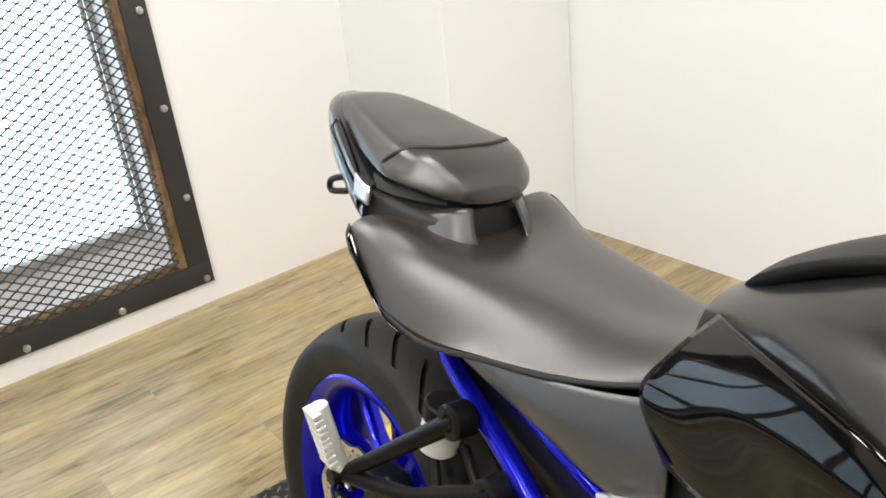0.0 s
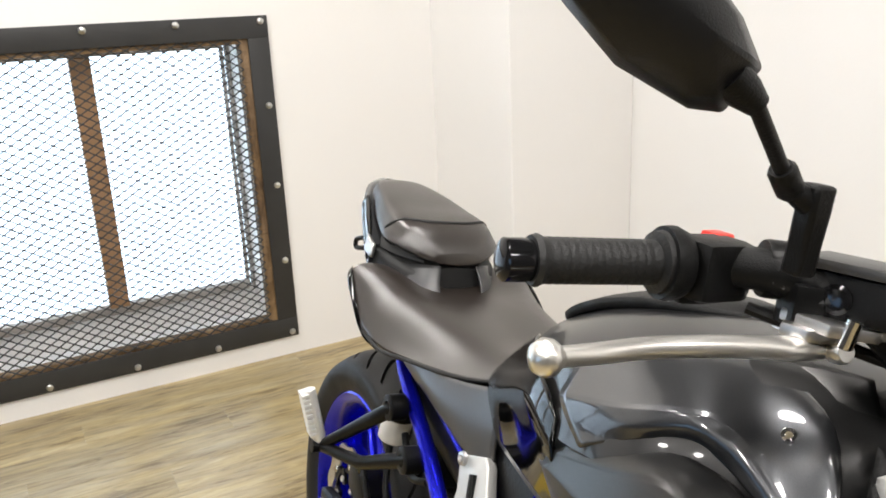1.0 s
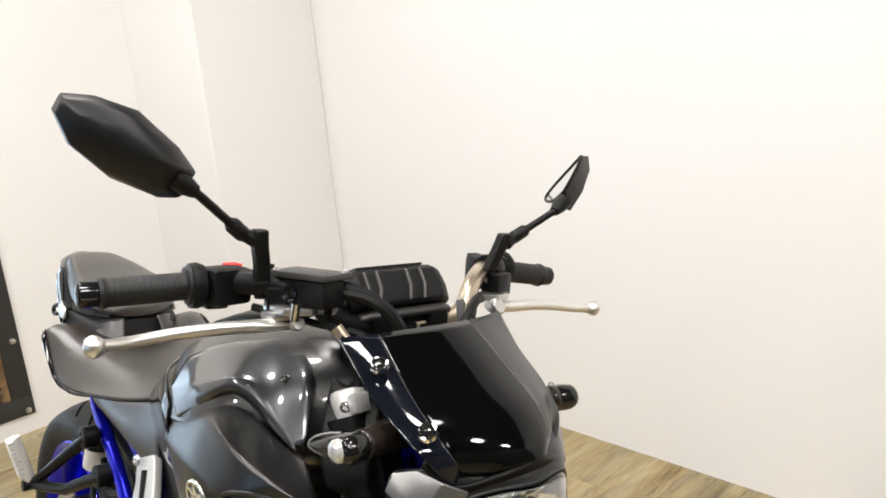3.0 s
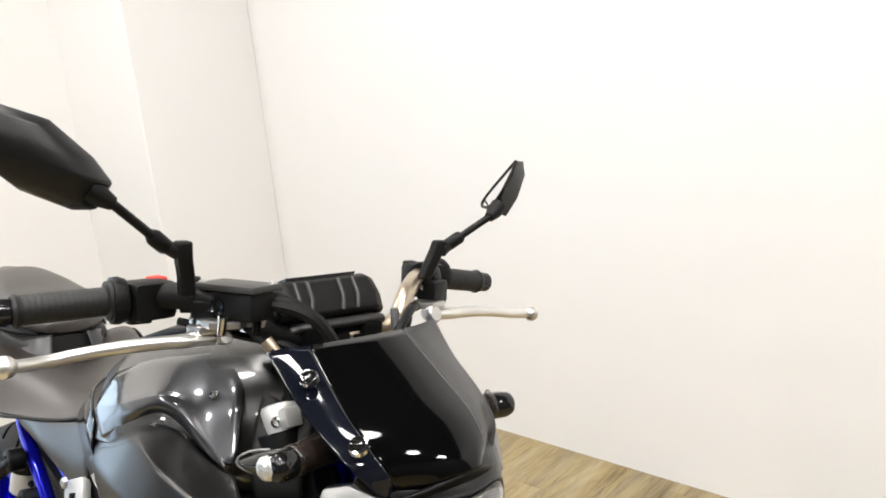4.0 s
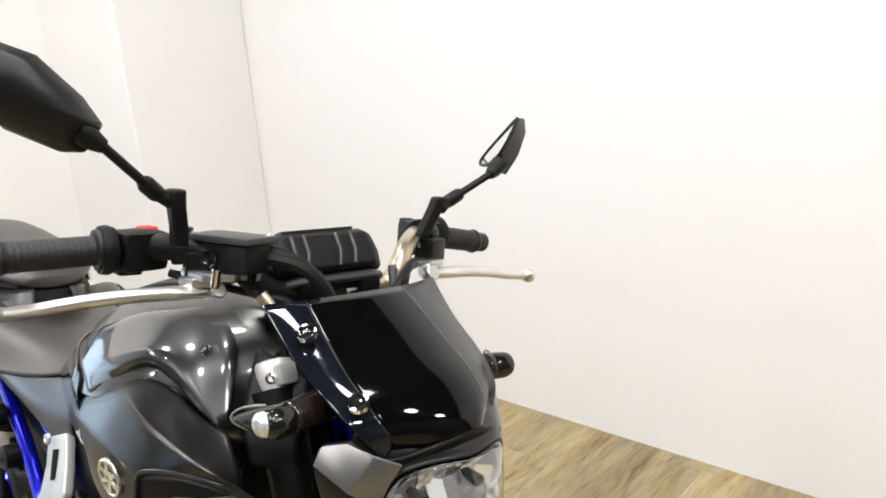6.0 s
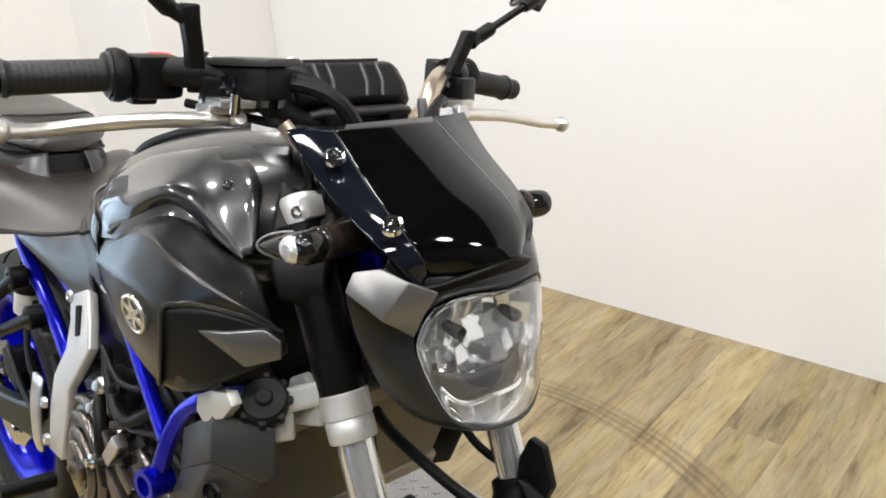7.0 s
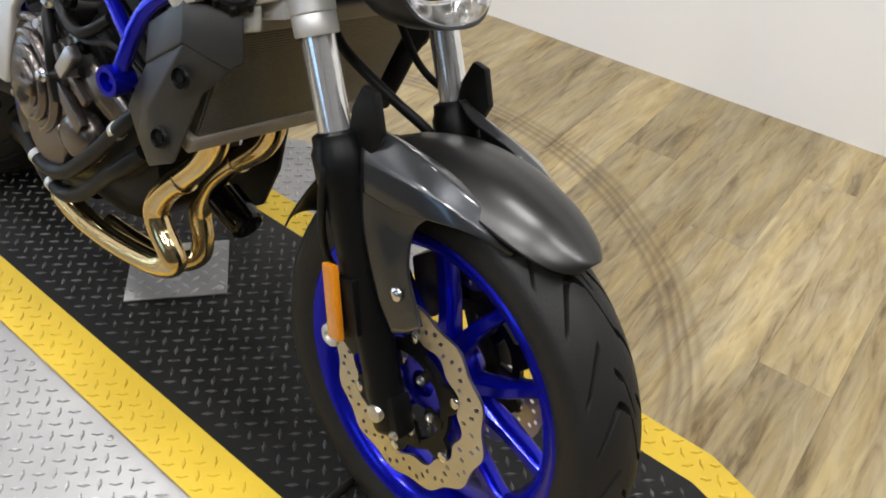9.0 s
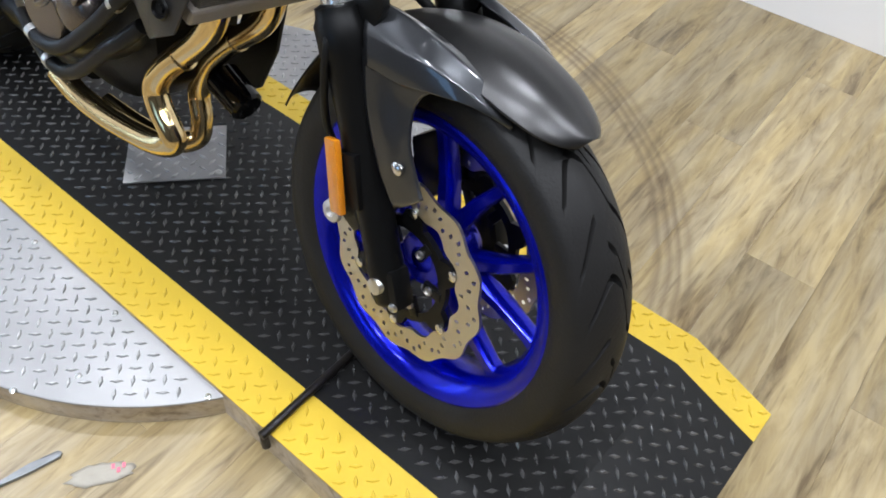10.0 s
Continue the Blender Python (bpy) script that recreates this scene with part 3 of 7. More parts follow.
def platform():
    # round turntable under the platform
    t = empty("turntable", DECK, "round aluminium tread plate turntable with wooden edge on the floor", "turntable")
    TZ = 0.054
    b = bm_new()
    add_lathe(b, [(TZ, 0.0), (TZ, DISC_R - 0.003), (TZ - 0.0025, DISC_R), (TZ - 0.006, DISC_R), (TZ - 0.006, 0)], (0, 0, 0), (0, 0, 1), 96)
    part("top_plate", b, M_ALU, t, "dull aluminium tread plate")
    b = bm_new()
    add_lathe(b, [(0.0005, 0.0), (0.0005, DISC_R - 0.003), (TZ - 0.0065, DISC_R - 0.002), (TZ - 0.0065, 0.0)], (0, 0, 0), (0, 0, 1), 96)
    part("edge", b, M_EDGE, t, "pale wood-look edge")
    me = tread_field(None, lambda x, y: math.hypot(x, y) < DISC_R - 0.02 and abs(x) > HALF + 0.01, -0.6, 0.6, -0.6, 0.6, lambda y: TZ)
    me.materials.append(M_ALUTREAD)
    o = new("tread", me)
    o.parent = t
    tagged(o, kind="stuff")
    for k in range(16):
        a = 2 * math.pi * (k + 0.45) / 16
        x, y = (DISC_R - 0.05) * math.cos(a), (DISC_R - 0.05) * math.sin(a)
        if abs(x) > HALF + 0.03:
            screw(t, x, y, TZ, M_BOLT, 0.0062)
    inv = DECK.inverted()
    for x, y in ((0.158, 0.034), (0.166, 0.286), (0.143, -0.219), (-0.048, 0.025)):
        q = inv @ V(x - 0.004, y, 0)
        screw(t, min(q.x, -HALF - 0.014), q.y, TZ, M_BOLT, 0.0062)
    # long platform with ramps
    p = empty("display_platform", DECK, "long black tread plate platform with yellow border stripes", "platform")
    def slab(x0, x1, name, material, label):
        b = bm_new()
        sec = []
        for y in (V0, VB, V1):
            z = deck_z(y)
            sec.append([b.verts.new(q) for q in ((x0, y, z), (x1, y, z), (x1, y, z - 0.0035), (x0, y, z - 0.0035))])
        skin(b, sec)
        return part(name, b, material, p, label, smooth=0)
    slab(-S_IN0, S_IN1, "deck_plate", M_BLACKPLATE, "black painted tread plate")
    slab(-HALF, -S_IN0, "border_stripe", M_YELLOW, "yellow painted tread plate")
    slab(S_IN1, HALF, "border_stripe", M_YELLOW, "yellow painted tread plate")
    for nm, x0, x1, mt in (("deck_tread", -S_IN0, S_IN1, M_TREADWORN), ("stripe_tread", -HALF, -S_IN0, M_YELLOW), ("stripe_tread", S_IN1, HALF, M_YELLOW)):
        me = tread_field(None, lambda x, y: x0 + 0.012 < x < x1 - 0.012, -HALF, HALF, V0 + 0.01, V1, deck_z)
        me.materials.append(mt)
        o = new(nm, me)
        o.parent = p
        tagged(o, kind="stuff")
    for sg in (-1, 1):
        b = bm_new()
        sec = []
        x0, x1 = sg * (HALF - 0.018), sg * (HALF - 0.002)
        for y in (V0 + 0.012, VB, V1 - 0.002):
            z = deck_z(y) - 0.004
            sec.append([b.verts.new(q) for q in ((x0, y, z), (x1, y, z), (x1, y, 0.0005), (x0, y, 0.0005))])
        skin(b, sec)
        part("side_board", b, M_EDGE, p, "pale wood-look edge board", smooth=0)
    # thin rod across the deck
    rod = empty("steel_rod", DECK, "thin black steel rod with a bent end lying across the deck", "rod")
    b = bm_new()
    v = -0.605
    add_tube(b, smooth_path([(-HALF - 0.008, v, PTOP - 0.03), (-HALF - 0.008, v, PTOP + 0.004), (-HALF + 0.010, v, PTOP + 0.008), (-HALF + 0.27, v + 0.01, PTOP + 0.008)], 5), 0.0075, 10)
    part("rod", b, M_BROWNROD, rod)
    # aluminium plate under the engine
    br = empty("tread_plate_bracket", pose(0.49, 0.27, PTOP + 0.0015, 0, 0, -43), "loose aluminium tread plate piece lying on the black deck", "plate")
    b = bm_new()
    add_box(b, (-0.10, -0.085, 0), (0.10, 0.085, 0.004), bevel=0.0012)
    part("plate", b, M_ALU, br)
    me = tread_field(None, lambda x, y: True, -0.095, 0.095, -0.08, 0.08, lambda y: 0.004)
    me.materials.append(M_ALUTREAD)
    o = new("tread", me)
    o.parent = br
    tagged(o, kind="stuff")
    screw(br, 0.085, -0.07, 0.004, M_BOLT)


platform()
floor_planks()


# ---- litter on the floor ----
M_TIN = mat("dull_grey_tin", (0.20, 0.205, 0.21), 0.35, 0.7, 40, 0.25)
M_PAPER = mat("crumpled_pale_paper", (0.36, 0.33, 0.27), 0.7, 0, 30, 0.15, 0.5, 120)
M_PINK = mat("pink_ink", (0.70, 0.16, 0.22), 0.6)


def litter():
    b = bm_new()
    m = Matrix.Translation((-0.108, -0.080, 0.0)) @ pose(0, 0, 0, 0, 0, -16)
    add_plate(b, [(-0.055, -0.005), (-0.030, -0.007), (0.0, -0.0085), (0.045, -0.0075), (0.050, 0.0), (0.045, 0.006), (0.0, 0.007), (-0.030, 0.004), (-0.055, 0.001)], 0.006, "z", 0.0005, bevel=0.0015)
    tagged(finish("marker_cap", b, M_TIN, m=m), "small dull grey metal strip lying on the floor", "litter")
    rnd = random.Random(5)
    b = bm_new()
    n = 28
    out = []
    for k in range(n):
        a = 2 * math.pi * k / n
        out.append((0.050 * math.cos(a) * (1 + rnd.uniform(-.16, .16)), 0.020 * math.sin(a) * (1 + rnd.uniform(-.12, .12))))
    rings = [[b.verts.new((x * q, y * q, z + rnd.uniform(0, 0.0012))) for x, y in out] for q, z in ((1.0, 0.0006), (0.72, 0.003), (0.4, 0.004), (0.12, 0.0032))]
    skin(b, rings, cap=False)
    b.faces.new(rings[-1])
    paper = tagged(finish("torn_paper", b, M_PAPER, m=Matrix.Translation((-0.045, -0.170, 0.0)) @ pose(0, 0, 0, 0, 0, -38), solid=0.0004, smooth=25), "torn pale scrap of paper with pink print on the floor", "litter")
    b = bm_new()
    for u, v in ((0.020, 0.008), (0.028, 0.000), (0.036, 0.007)):
        add_box(b, (u - 0.003, v - 0.005, 0.0052), (u + 0.002, v + 0.004, 0.0056))
    part("print", b, M_PINK, paper, "pink print marks", m=Matrix.Translation((-0.045, -0.170, 0.0)) @ pose(0, 0, 0, 0, 0, -38))


litter()

# ---- motorcycle ----
BIKE = pose(0.455, 0.931, PTOP) @ pose(0, 0, 0, 0, 0, -94.12) @ pose(0, 0, 0, -11.1)
RAKE = radians(24.8)
HEAD = V(1.49, 0, 0)
STEER = Matrix.Translation(HEAD) @ Matrix.Rotation(radians(-4.06), 4, V(-math.sin(RAKE), 0, math.cos(RAKE))) @ Matrix.Translation(-HEAD)
BARM = STEER @ pose(0, 0, 1.075, -2.0) @ pose(0, 0, -1.075)
bike = empty("motorcycle", BIKE, "grey naked motorcycle with blue wheels and blue frame on the platform", "motorcycle")
AXF, AXR = V(1.400, 0, 0.298), V(0, 0, 0.314)


def tyre_mesh(centre, R, W, bead, groove_n, m=None):
    """A tyre with cut tread grooves: a fine revolved surface pushed in along curved grooves."""
    nA, prof = 600, []
    nP = 44
    for k in range(nP + 1):
        s = -1 + 2 * k / nP
        a = abs(s)
        if a < 0.72:
            u = a / 0.72
            r = R - (R * 0.085) * u ** 2.1
            y = s / 0.72 * W * 0.47
        else:
            u = (a - 0.72) / 0.28
            r = (R - R * 0.085) * (1 - u) + bead * u
            bulge = math.sin(u * math.pi * 0.75) * 0.05
            y = math.copysign(W * (0.47 + bulge * 0.9 - 0.10 * u ** 2), s)
        prof.append((s, y, r))
    verts = np.zeros((nA, nP + 1, 3))
    cell = np.arange(nA)
    per = nA // groove_n
    ph = cell % per
    for k, (s, y, r) in enumerate(prof):
        a = abs(s)
        # columns follow the curve of the grooves, mirrored and staggered from side to side
        bend = -radians(15.0) * (abs(min(a, 0.72) - 0.17) / 0.5) ** 1.5
        th = (cell + (0.0 if s < 0 else per / 2) * min(1.0, a * 6)) * 2 * math.pi / nA - bend
        depth = np.zeros(nA)
        for at, lo, hi in ((0, 0.03, 0.58), (per // 2, 0.24, 0.63), (3 * per // 4, 0.03, 0.13)):
            if lo < a < hi:
                depth = np.where((ph >= at) & (ph <= at + 2), 0.0105, depth)
        if a > 0.78:
            depth = depth + 0.0005 * (int(a * 60) % 5 == 0)
        rr = r - depth
        verts[:, k, 0] = centre[0] + rr * np.sin(th)
        verts[:, k, 1] = centre[1] + y
        verts[:, k, 2] = centre[2] + rr * np.cos(th)
    idx = np.arange(nA * (nP + 1)).reshape(nA, nP + 1)
    a0, a1 = idx, np.roll(idx, -1, axis=0)
    faces = np.stack([a0[:, :-1], a0[:, 1:], a1[:, 1:], a1[:, :-1]], -1).reshape(-1, 4)
    me = bpy.data.meshes.new("tyre")
    me.from_pydata(verts.reshape(-1, 3).tolist(), [], faces.tolist())
    me.materials.append(M_RUBBER)
    me.shade_smooth()
    me.set_sharp_from_angle(angle=radians(50))
    if m is not None:
        me.transform(m)
    return me


def spoke(bm, c, ang, r0, r1, w0, w1, y0, y1, skew):
    """A tapered cast spoke from hub to rim, leaning by skew degrees."""
    rings = []
    for t in (0, 0.12, 0.5, 0.88, 1.0):
        r = r0 + (r1 - r0) * t
        a = radians(ang + skew * t)
        d, e = V(math.sin(a), 0, math.cos(a)), V(math.cos(a), 0, -math.sin(a))
        w = (w0 + (w1 - w0) * t) / 2
        if t in (0, 1.0):
            w *= 1.5
        y = (y0 + (y1 - y0) * t) / 2
        p = Vector(c) + d * r
        ring = [p + e * w * u + V(0, y * v, 0) for u, v in ((1, .6), (.6, 1), (-.6, 1), (-1, .6), (-1, -.6), (-.6, -1), (.6, -1), (1, -.6))]
        rings.append([bm.verts.new(q) for q in ring])
    skin(bm, rings)


def wheel(name, c, rim_w, R, W, m, spokes, label):
    rimr = 0.2285
    b = bm_new()
    h = rim_w / 2
    prof = [(-h, rimr - 0.004), (-h + 0.002, rimr), (-h + 0.007, rimr), (-h + 0.012, rimr - 0.012), (-h + 0.03, rimr - 0.02), (-h + 0.045, rimr - 0.028), (0, rimr - 0.030),
            (h - 0.045, rimr - 0.028), (h - 0.03, rimr - 0.02), (h - 0.012, rimr - 0.012), (h - 0.007, rimr), (h - 0.002, rimr), (h, rimr - 0.004),
            (h - 0.004, rimr - 0.016), (h - 0.012, rimr - 0.026), (h - 0.03, rimr - 0.036), (0, rimr - 0.042), (-h + 0.03, rimr - 0.036), (-h + 0.012, rimr - 0.026), (-h + 0.004, rimr - 0.016), (-h, rimr - 0.004)]
    add_lathe(b, prof, c, (0, 1, 0), 96)
    add_lathe(b, [(-0.042, 0.02), (-0.042, 0.04), (-0.02, 0.052), (0.02, 0.052), (0.042, 0.04), (0.042, 0.02)], c, (0, 1, 0), 32)
    w = part(name, b, M_BLUE, bike, label, m=m, smooth=35)
    for k in range(spokes):
        b = bm_new()
        spoke(b, c, 360 / spokes * 2 * (k // 2) + (9 if k % 2 else -9) + 8, 0.045, rimr - 0.034, 0.026, 0.018, 0.036, 0.026, 11 if k % 2 else -11)
        part("spoke", b, M_BLUE, w, m=m, smooth=35)
    t = new("tyre", tyre_mesh(c, R, W, rimr - 0.002, 12, m))
    t.parent = w
    t["label"] = "black road tyre with curved tread grooves"
    return w


def brake_disc(c, y, R, r, m, parent):
    """A wave-edged drilled disc: cells of a fine polar sheet, some left out as holes, given thickness."""
    nA, nR = 300, 12
    vs, fs = [], []
    for i in range(nA):
        a = 2 * math.pi * i / nA
        wav = math.cos(a * 12)
        ro, ri = R + 0.0035 * wav, r + 0.004 * math.cos(a * 12 + 0.9)
        for j in range(nR + 1):
            q = ri + (ro - ri) * j / nR
            vs.append((c[0] + q * math.sin(a), y, c[2] + q * math.cos(a)))
    holes = set()
    for k in range(60):
        i0 = k * 5 + 1
        j0 = (2, 5, 8, 6)[k % 4]
        for di in (0, 1):
            for dj in (0, 1):
                holes.add(((i0 + di) % nA, j0 + dj))
    for i in range(nA):
        for j in range(nR):
            if (i, j) not in holes:
                p, q = i * (nR + 1) + j, ((i + 1) % nA) * (nR + 1) + j
                fs.append((p, p + 1, q + 1, q))
    me = bpy.data.meshes.new("brake_disc")
    me.from_pydata(vs, [], fs)
    me.materials.append(M_DISC)
    if m is not None:
        me.transform(m)
    ob = new("brake_disc", me)
    ob.parent = parent
    ob["label"] = "wave-edged drilled steel brake disc"
    mod = ob.modifiers.new("thickness", "SOLIDIFY")
    mod.thickness, mod.offset = 0.0045, 0
    b = bm_new()
    sg = -1 if y < 0 else 1
    ring = []
    n = 72
    for yy in (y + 0.003 * sg, y - 0.006 * sg):
        for rad in (0.066, None):
            row = []
            for i in range(n):
                a = 2 * math.pi * i / n
                q = rad if rad else r * (0.80 + 0.20 * max(0, math.cos(a * 6)) ** 0.6)
                row.append(b.verts.new((c[0] + q * math.sin(a), yy, c[2] + q * math.cos(a))))
            ring.append(row)
    skin(b, [ring[0], ring[1], ring[3], ring[2]], cap=False, loop=True)
    part("disc_carrier", b, M_BLACK, parent, "black disc carrier", m=m, smooth=30)
    for k in range(6):
        a = radians(60 * k + 30)
        b = bm_new()
        rot = Matrix.Translation((c[0], y, c[2])) @ Matrix.Rotation(a, 4, "Y")
        add_box(b, (-0.008, -0.005, 0.040), (0.008, 0.003, 0.072), m=rot, bevel=0.002)
        part("carrier_arm", b, M_BLACK, parent, m=m)
    for k in range(6):
        a = radians(60 * k)
        b = bm_new()
        p = V(c[0] + (r - 0.004) * math.sin(a), y + 0.002 * sg, c[2] + (r - 0.004) * math.cos(a))
        add_lathe(b, [(0, 0), (0.0045, 0.0), (0.0045, 0.004), (0.003, 0.0075), (0, 0.008)], p, (0, sg, 0), 12)
        part("button", b, M_POLISH, parent, m=m)
    for k in range(6):
        a = radians(60 * k + 30)
        b = bm_new()
        p = V(c[0] + 0.052 * math.sin(a), y + 0.003 * sg, c[2] + 0.052 * math.cos(a))
        add_lathe(b, [(0.004, 0), (0.004, 0.003), (0.006, 0.004), (0.006, 0.006), (0, 0.0065)], p, (0, sg, 0), 10)
        part("disc_bolt", b, M_SILVER, parent, m=m)


FW = wheel("front_wheel", AXF, 0.104, 0.300, 0.122, STEER, 10, "blue cast front wheel")
for yy in (-0.074, 0.074):
    brake_disc(AXF, yy, 0.139, 0.100, STEER, FW)
RW = wheel("rear_wheel", AXR, 0.155, 0.314, 0.182, None, 10, "blue cast rear wheel")
brake_disc(AXR, -0.085, 0.120, 0.088, None, RW)

# ---- fork ----


def fork_x(z):
    return 1.402 - 0.462 * (z - 0.285)


def fpt(z, y):
    return V(fork_x(z), y, z)


def fork_leg(s):
    y = 0.104 * s
    lab = "black fork slider"
    b = bm_new()
    ax = (fpt(0.62, y) - fpt(0.27, y)).normalized()
    base = fpt(0.262, y)
    L = (fpt(0.62, y) - base).length
    add_lathe(b, [(0.0, 0.0), (0.0, 0.018), (0.008, 0.024), (0.06, 0.026), (0.075, 0.0245), (L * 0.55, 0.027), (L - 0.07, 0.029), (L - 0.055, 0.034), (L - 0.02, 0.035), (L - 0.012, 0.031), (L, 0.030), (L + 0.004, 0.022)], base, ax, 28)
    add_box(b, (-0.02, -0.017, -0.03), (0.03, 0.017, 0.03), m=Matrix.Translation(fpt(0.285, y)) @ pose(0, 0, 0, 0, -24.8, 0), bevel=0.008)
    leg = part("fork_leg", b, M_BLACK, bike, lab, m=STEER, smooth=40)
    b = bm_new()
    add_cyl(b, fpt(0.60, y), fpt(0.80, y), 0.0205, n=28)
    part("fork_tube", b, M_FORKTUBE, leg, "polished chrome fork tube", m=STEER)
    b = bm_new()
    L2 = (fpt(0.772, y) - fpt(0.724, y)).length
    add_lathe(b, [(0, 0.020), (0, 0.0255), (0.002, 0.0268), (0.022, 0.0268), (0.0235, 0.0258), (0.025, 0.0258), (0.0265, 0.0278), (L2 - 0.002, 0.0282), (L2, 0.0265), (L2, 0.02)], fpt(0.724, y), ax, 28)
    part("lower_clamp", b, M_CLAMP, leg, "cast aluminium clamp", m=STEER)
    b = bm_new()
    L3 = (fpt(0.940, y) - fpt(0.768, y)).length
    add_lathe(b, [(0, 0.02), (0, 0.0255), (0.004, 0.0262), (L3 * 0.5, 0.0275), (L3, 0.028), (L3, 0.0)], fpt(0.768, y), ax, 28)
    part("upper_tube", b, M_BLACK, leg, "satin black upper fork tube", m=STEER)
    b = bm_new()
    add_lathe(b, [(0, 0.018), (0, 0.0215), (0.003, 0.0225), (0.033, 0.0225), (0.038, 0.020), (0.040, 0.013), (0.037, 0.012), (0.037, 0)], fpt(0.934, y * 0.95), ax, 24)
    add_box(b, (-0.004, -0.011, -0.012), (0.034, 0.011, 0.012), m=Matrix.Translation(fpt(0.952, y * 0.97)) @ pose(0, 0, 0, 0, -24.8, 0), bevel=0.004)
    part("upper_clamp", b, M_CLAMP, leg, "cast aluminium upper clamp", m=STEER)
    b = bm_new()
    add_lathe(b, [(-0.01, 0.0075), (0.003, 0.0075), (0.005, 0.006), (0.004, 0.003), (0, 0.003), (0, 0)], V(1.108, y + 0.009 * s, 0.957), V(0.5, s, 0.1), 14)
    part("clamp_bolt", b, M_CHROME, leg, "bright socket bolt", m=STEER)
    b = bm_new()
    add_lathe(b, [(0.012, 0.0), (0.012, 0.007), (0.011, 0.012), (0.003, 0.013), (0.0, 0.016), (-0.004, 0.016)], V(1.400, y + 0.017 * s, 0.293), (0, s, 0), 16)
    part("axle_nut", b, M_SILVER, leg, "zinc axle bolt", m=STEER)
    b = bm_new()
    add_lathe(b, [(0.004, 0.0), (0.006, 0.004), (0.004, 0.007), (0, 0.0075)], V(1.43, y + 0.014 * s, 0.272), (0.4, s, 0), 10)
    part("pinch_bolt", b, M_SILVER, leg, m=STEER)
    return leg


for s in (-1, 1):
    leg = fork_leg(s)
    # brake caliper behind the leg
    b = bm_new()
    add_plate(b, [(1.262, 0.395), (1.285, 0.33), (1.318, 0.315), (1.352, 0.36), (1.338, 0.415), (1.305, 0.432)], 0.052, "y", s * 0.074 - 0.026, bevel=0.007)
    add_plate(b, [(1.30, 0.345), (1.345, 0.35), (1.362, 0.40), (1.35, 0.45), (1.325, 0.43), (1.31, 0.39)], 0.014, "y", s * 0.100 - 0.007, bevel=0.004)
    cal = part("brake_caliper", b, M_BLACK, bike, "black brake caliper", m=STEER)
    for bx, bz in ((1.287, 0.341), (1.332, 0.415)):
        b = bm_new()
        add_lathe(b, [(0.003, 0.0), (0.004, 0.005), (0.009, 0.0075), (0.009, 0.0125), (0.006, 0.0165), (0, 0.0175)], V(bx, s * 0.112, bz), (0, s, 0), 14)
        part("caliper_bolt", b, M_CLAMP, cal, "bright bolt", m=STEER)
    # amber reflector on a bent bracket
    b = bm_new()
    mm = Matrix.Translation((1.314, s * 0.142, 0.425)) @ pose(0, 0, 0, 0, -17, 6 * s)
    add_box(b, (-0.0125, -0.005, -0.051), (0.0125, 0.005, 0.051), m=mm, bevel=0.003)
    part("reflector", b, M_AMBER, bike, "amber side reflector", m=STEER)
    b = bm_new()
    add_box(b, (-0.004, -0.006, -0.04), (0.03, 0.006, 0.035), m=Matrix.Translation((1.318, s * 0.130, 0.424)) @ pose(0, 0, 0, 0, -17, 0), bevel=0.002)
    part("reflector_bracket", b, M_BLACK, bike, m=STEER)
    # brake hose
    b = bm_new()
    add_tube(b, smooth_path([(1.285, s * 0.09, 0.40), (1.262, s * 0.115, 0.46), (1.268, s * 0.135, 0.54), (1.262, s * 0.13, 0.60), (1.20, s * 0.075, 0.66), (1.14, s * 0.05, 0.76)], 8), 0.0055, 10)
    part("brake_hose", b, M_HOSE, bike, "black rubber hose", m=STEER)
b = bm_new()
add_tube(b, smooth_path([(1.125, -0.02, 0.70), (1.142, 0.0, 0.664), (1.205, 0.03, 0.620), (1.250, 0.06, 0.585), (1.262, 0.09, 0.54), (1.285, 0.095, 0.44)], 8), 0.0075, 10)
part("brake_hose", b, M_HOSE, bike, "black rubber hose", m=STEER)
for z, mt in ((0.795, M_BLACK), (0.965, M_BLACK)):
    b = bm_new()
    mm = Matrix.Translation((fork_x(z) - 0.0, 0, z)) @ pose(0, 0, 0, 0, -24.8, 0)
    add_box(b, (-0.045, -0.085, -0.016), (0.03, 0.085, 0.016), m=mm, bevel=0.008)
    part("triple_clamp", b, mt, bike, "black fork yoke", m=STEER)

# ---- front fender ----


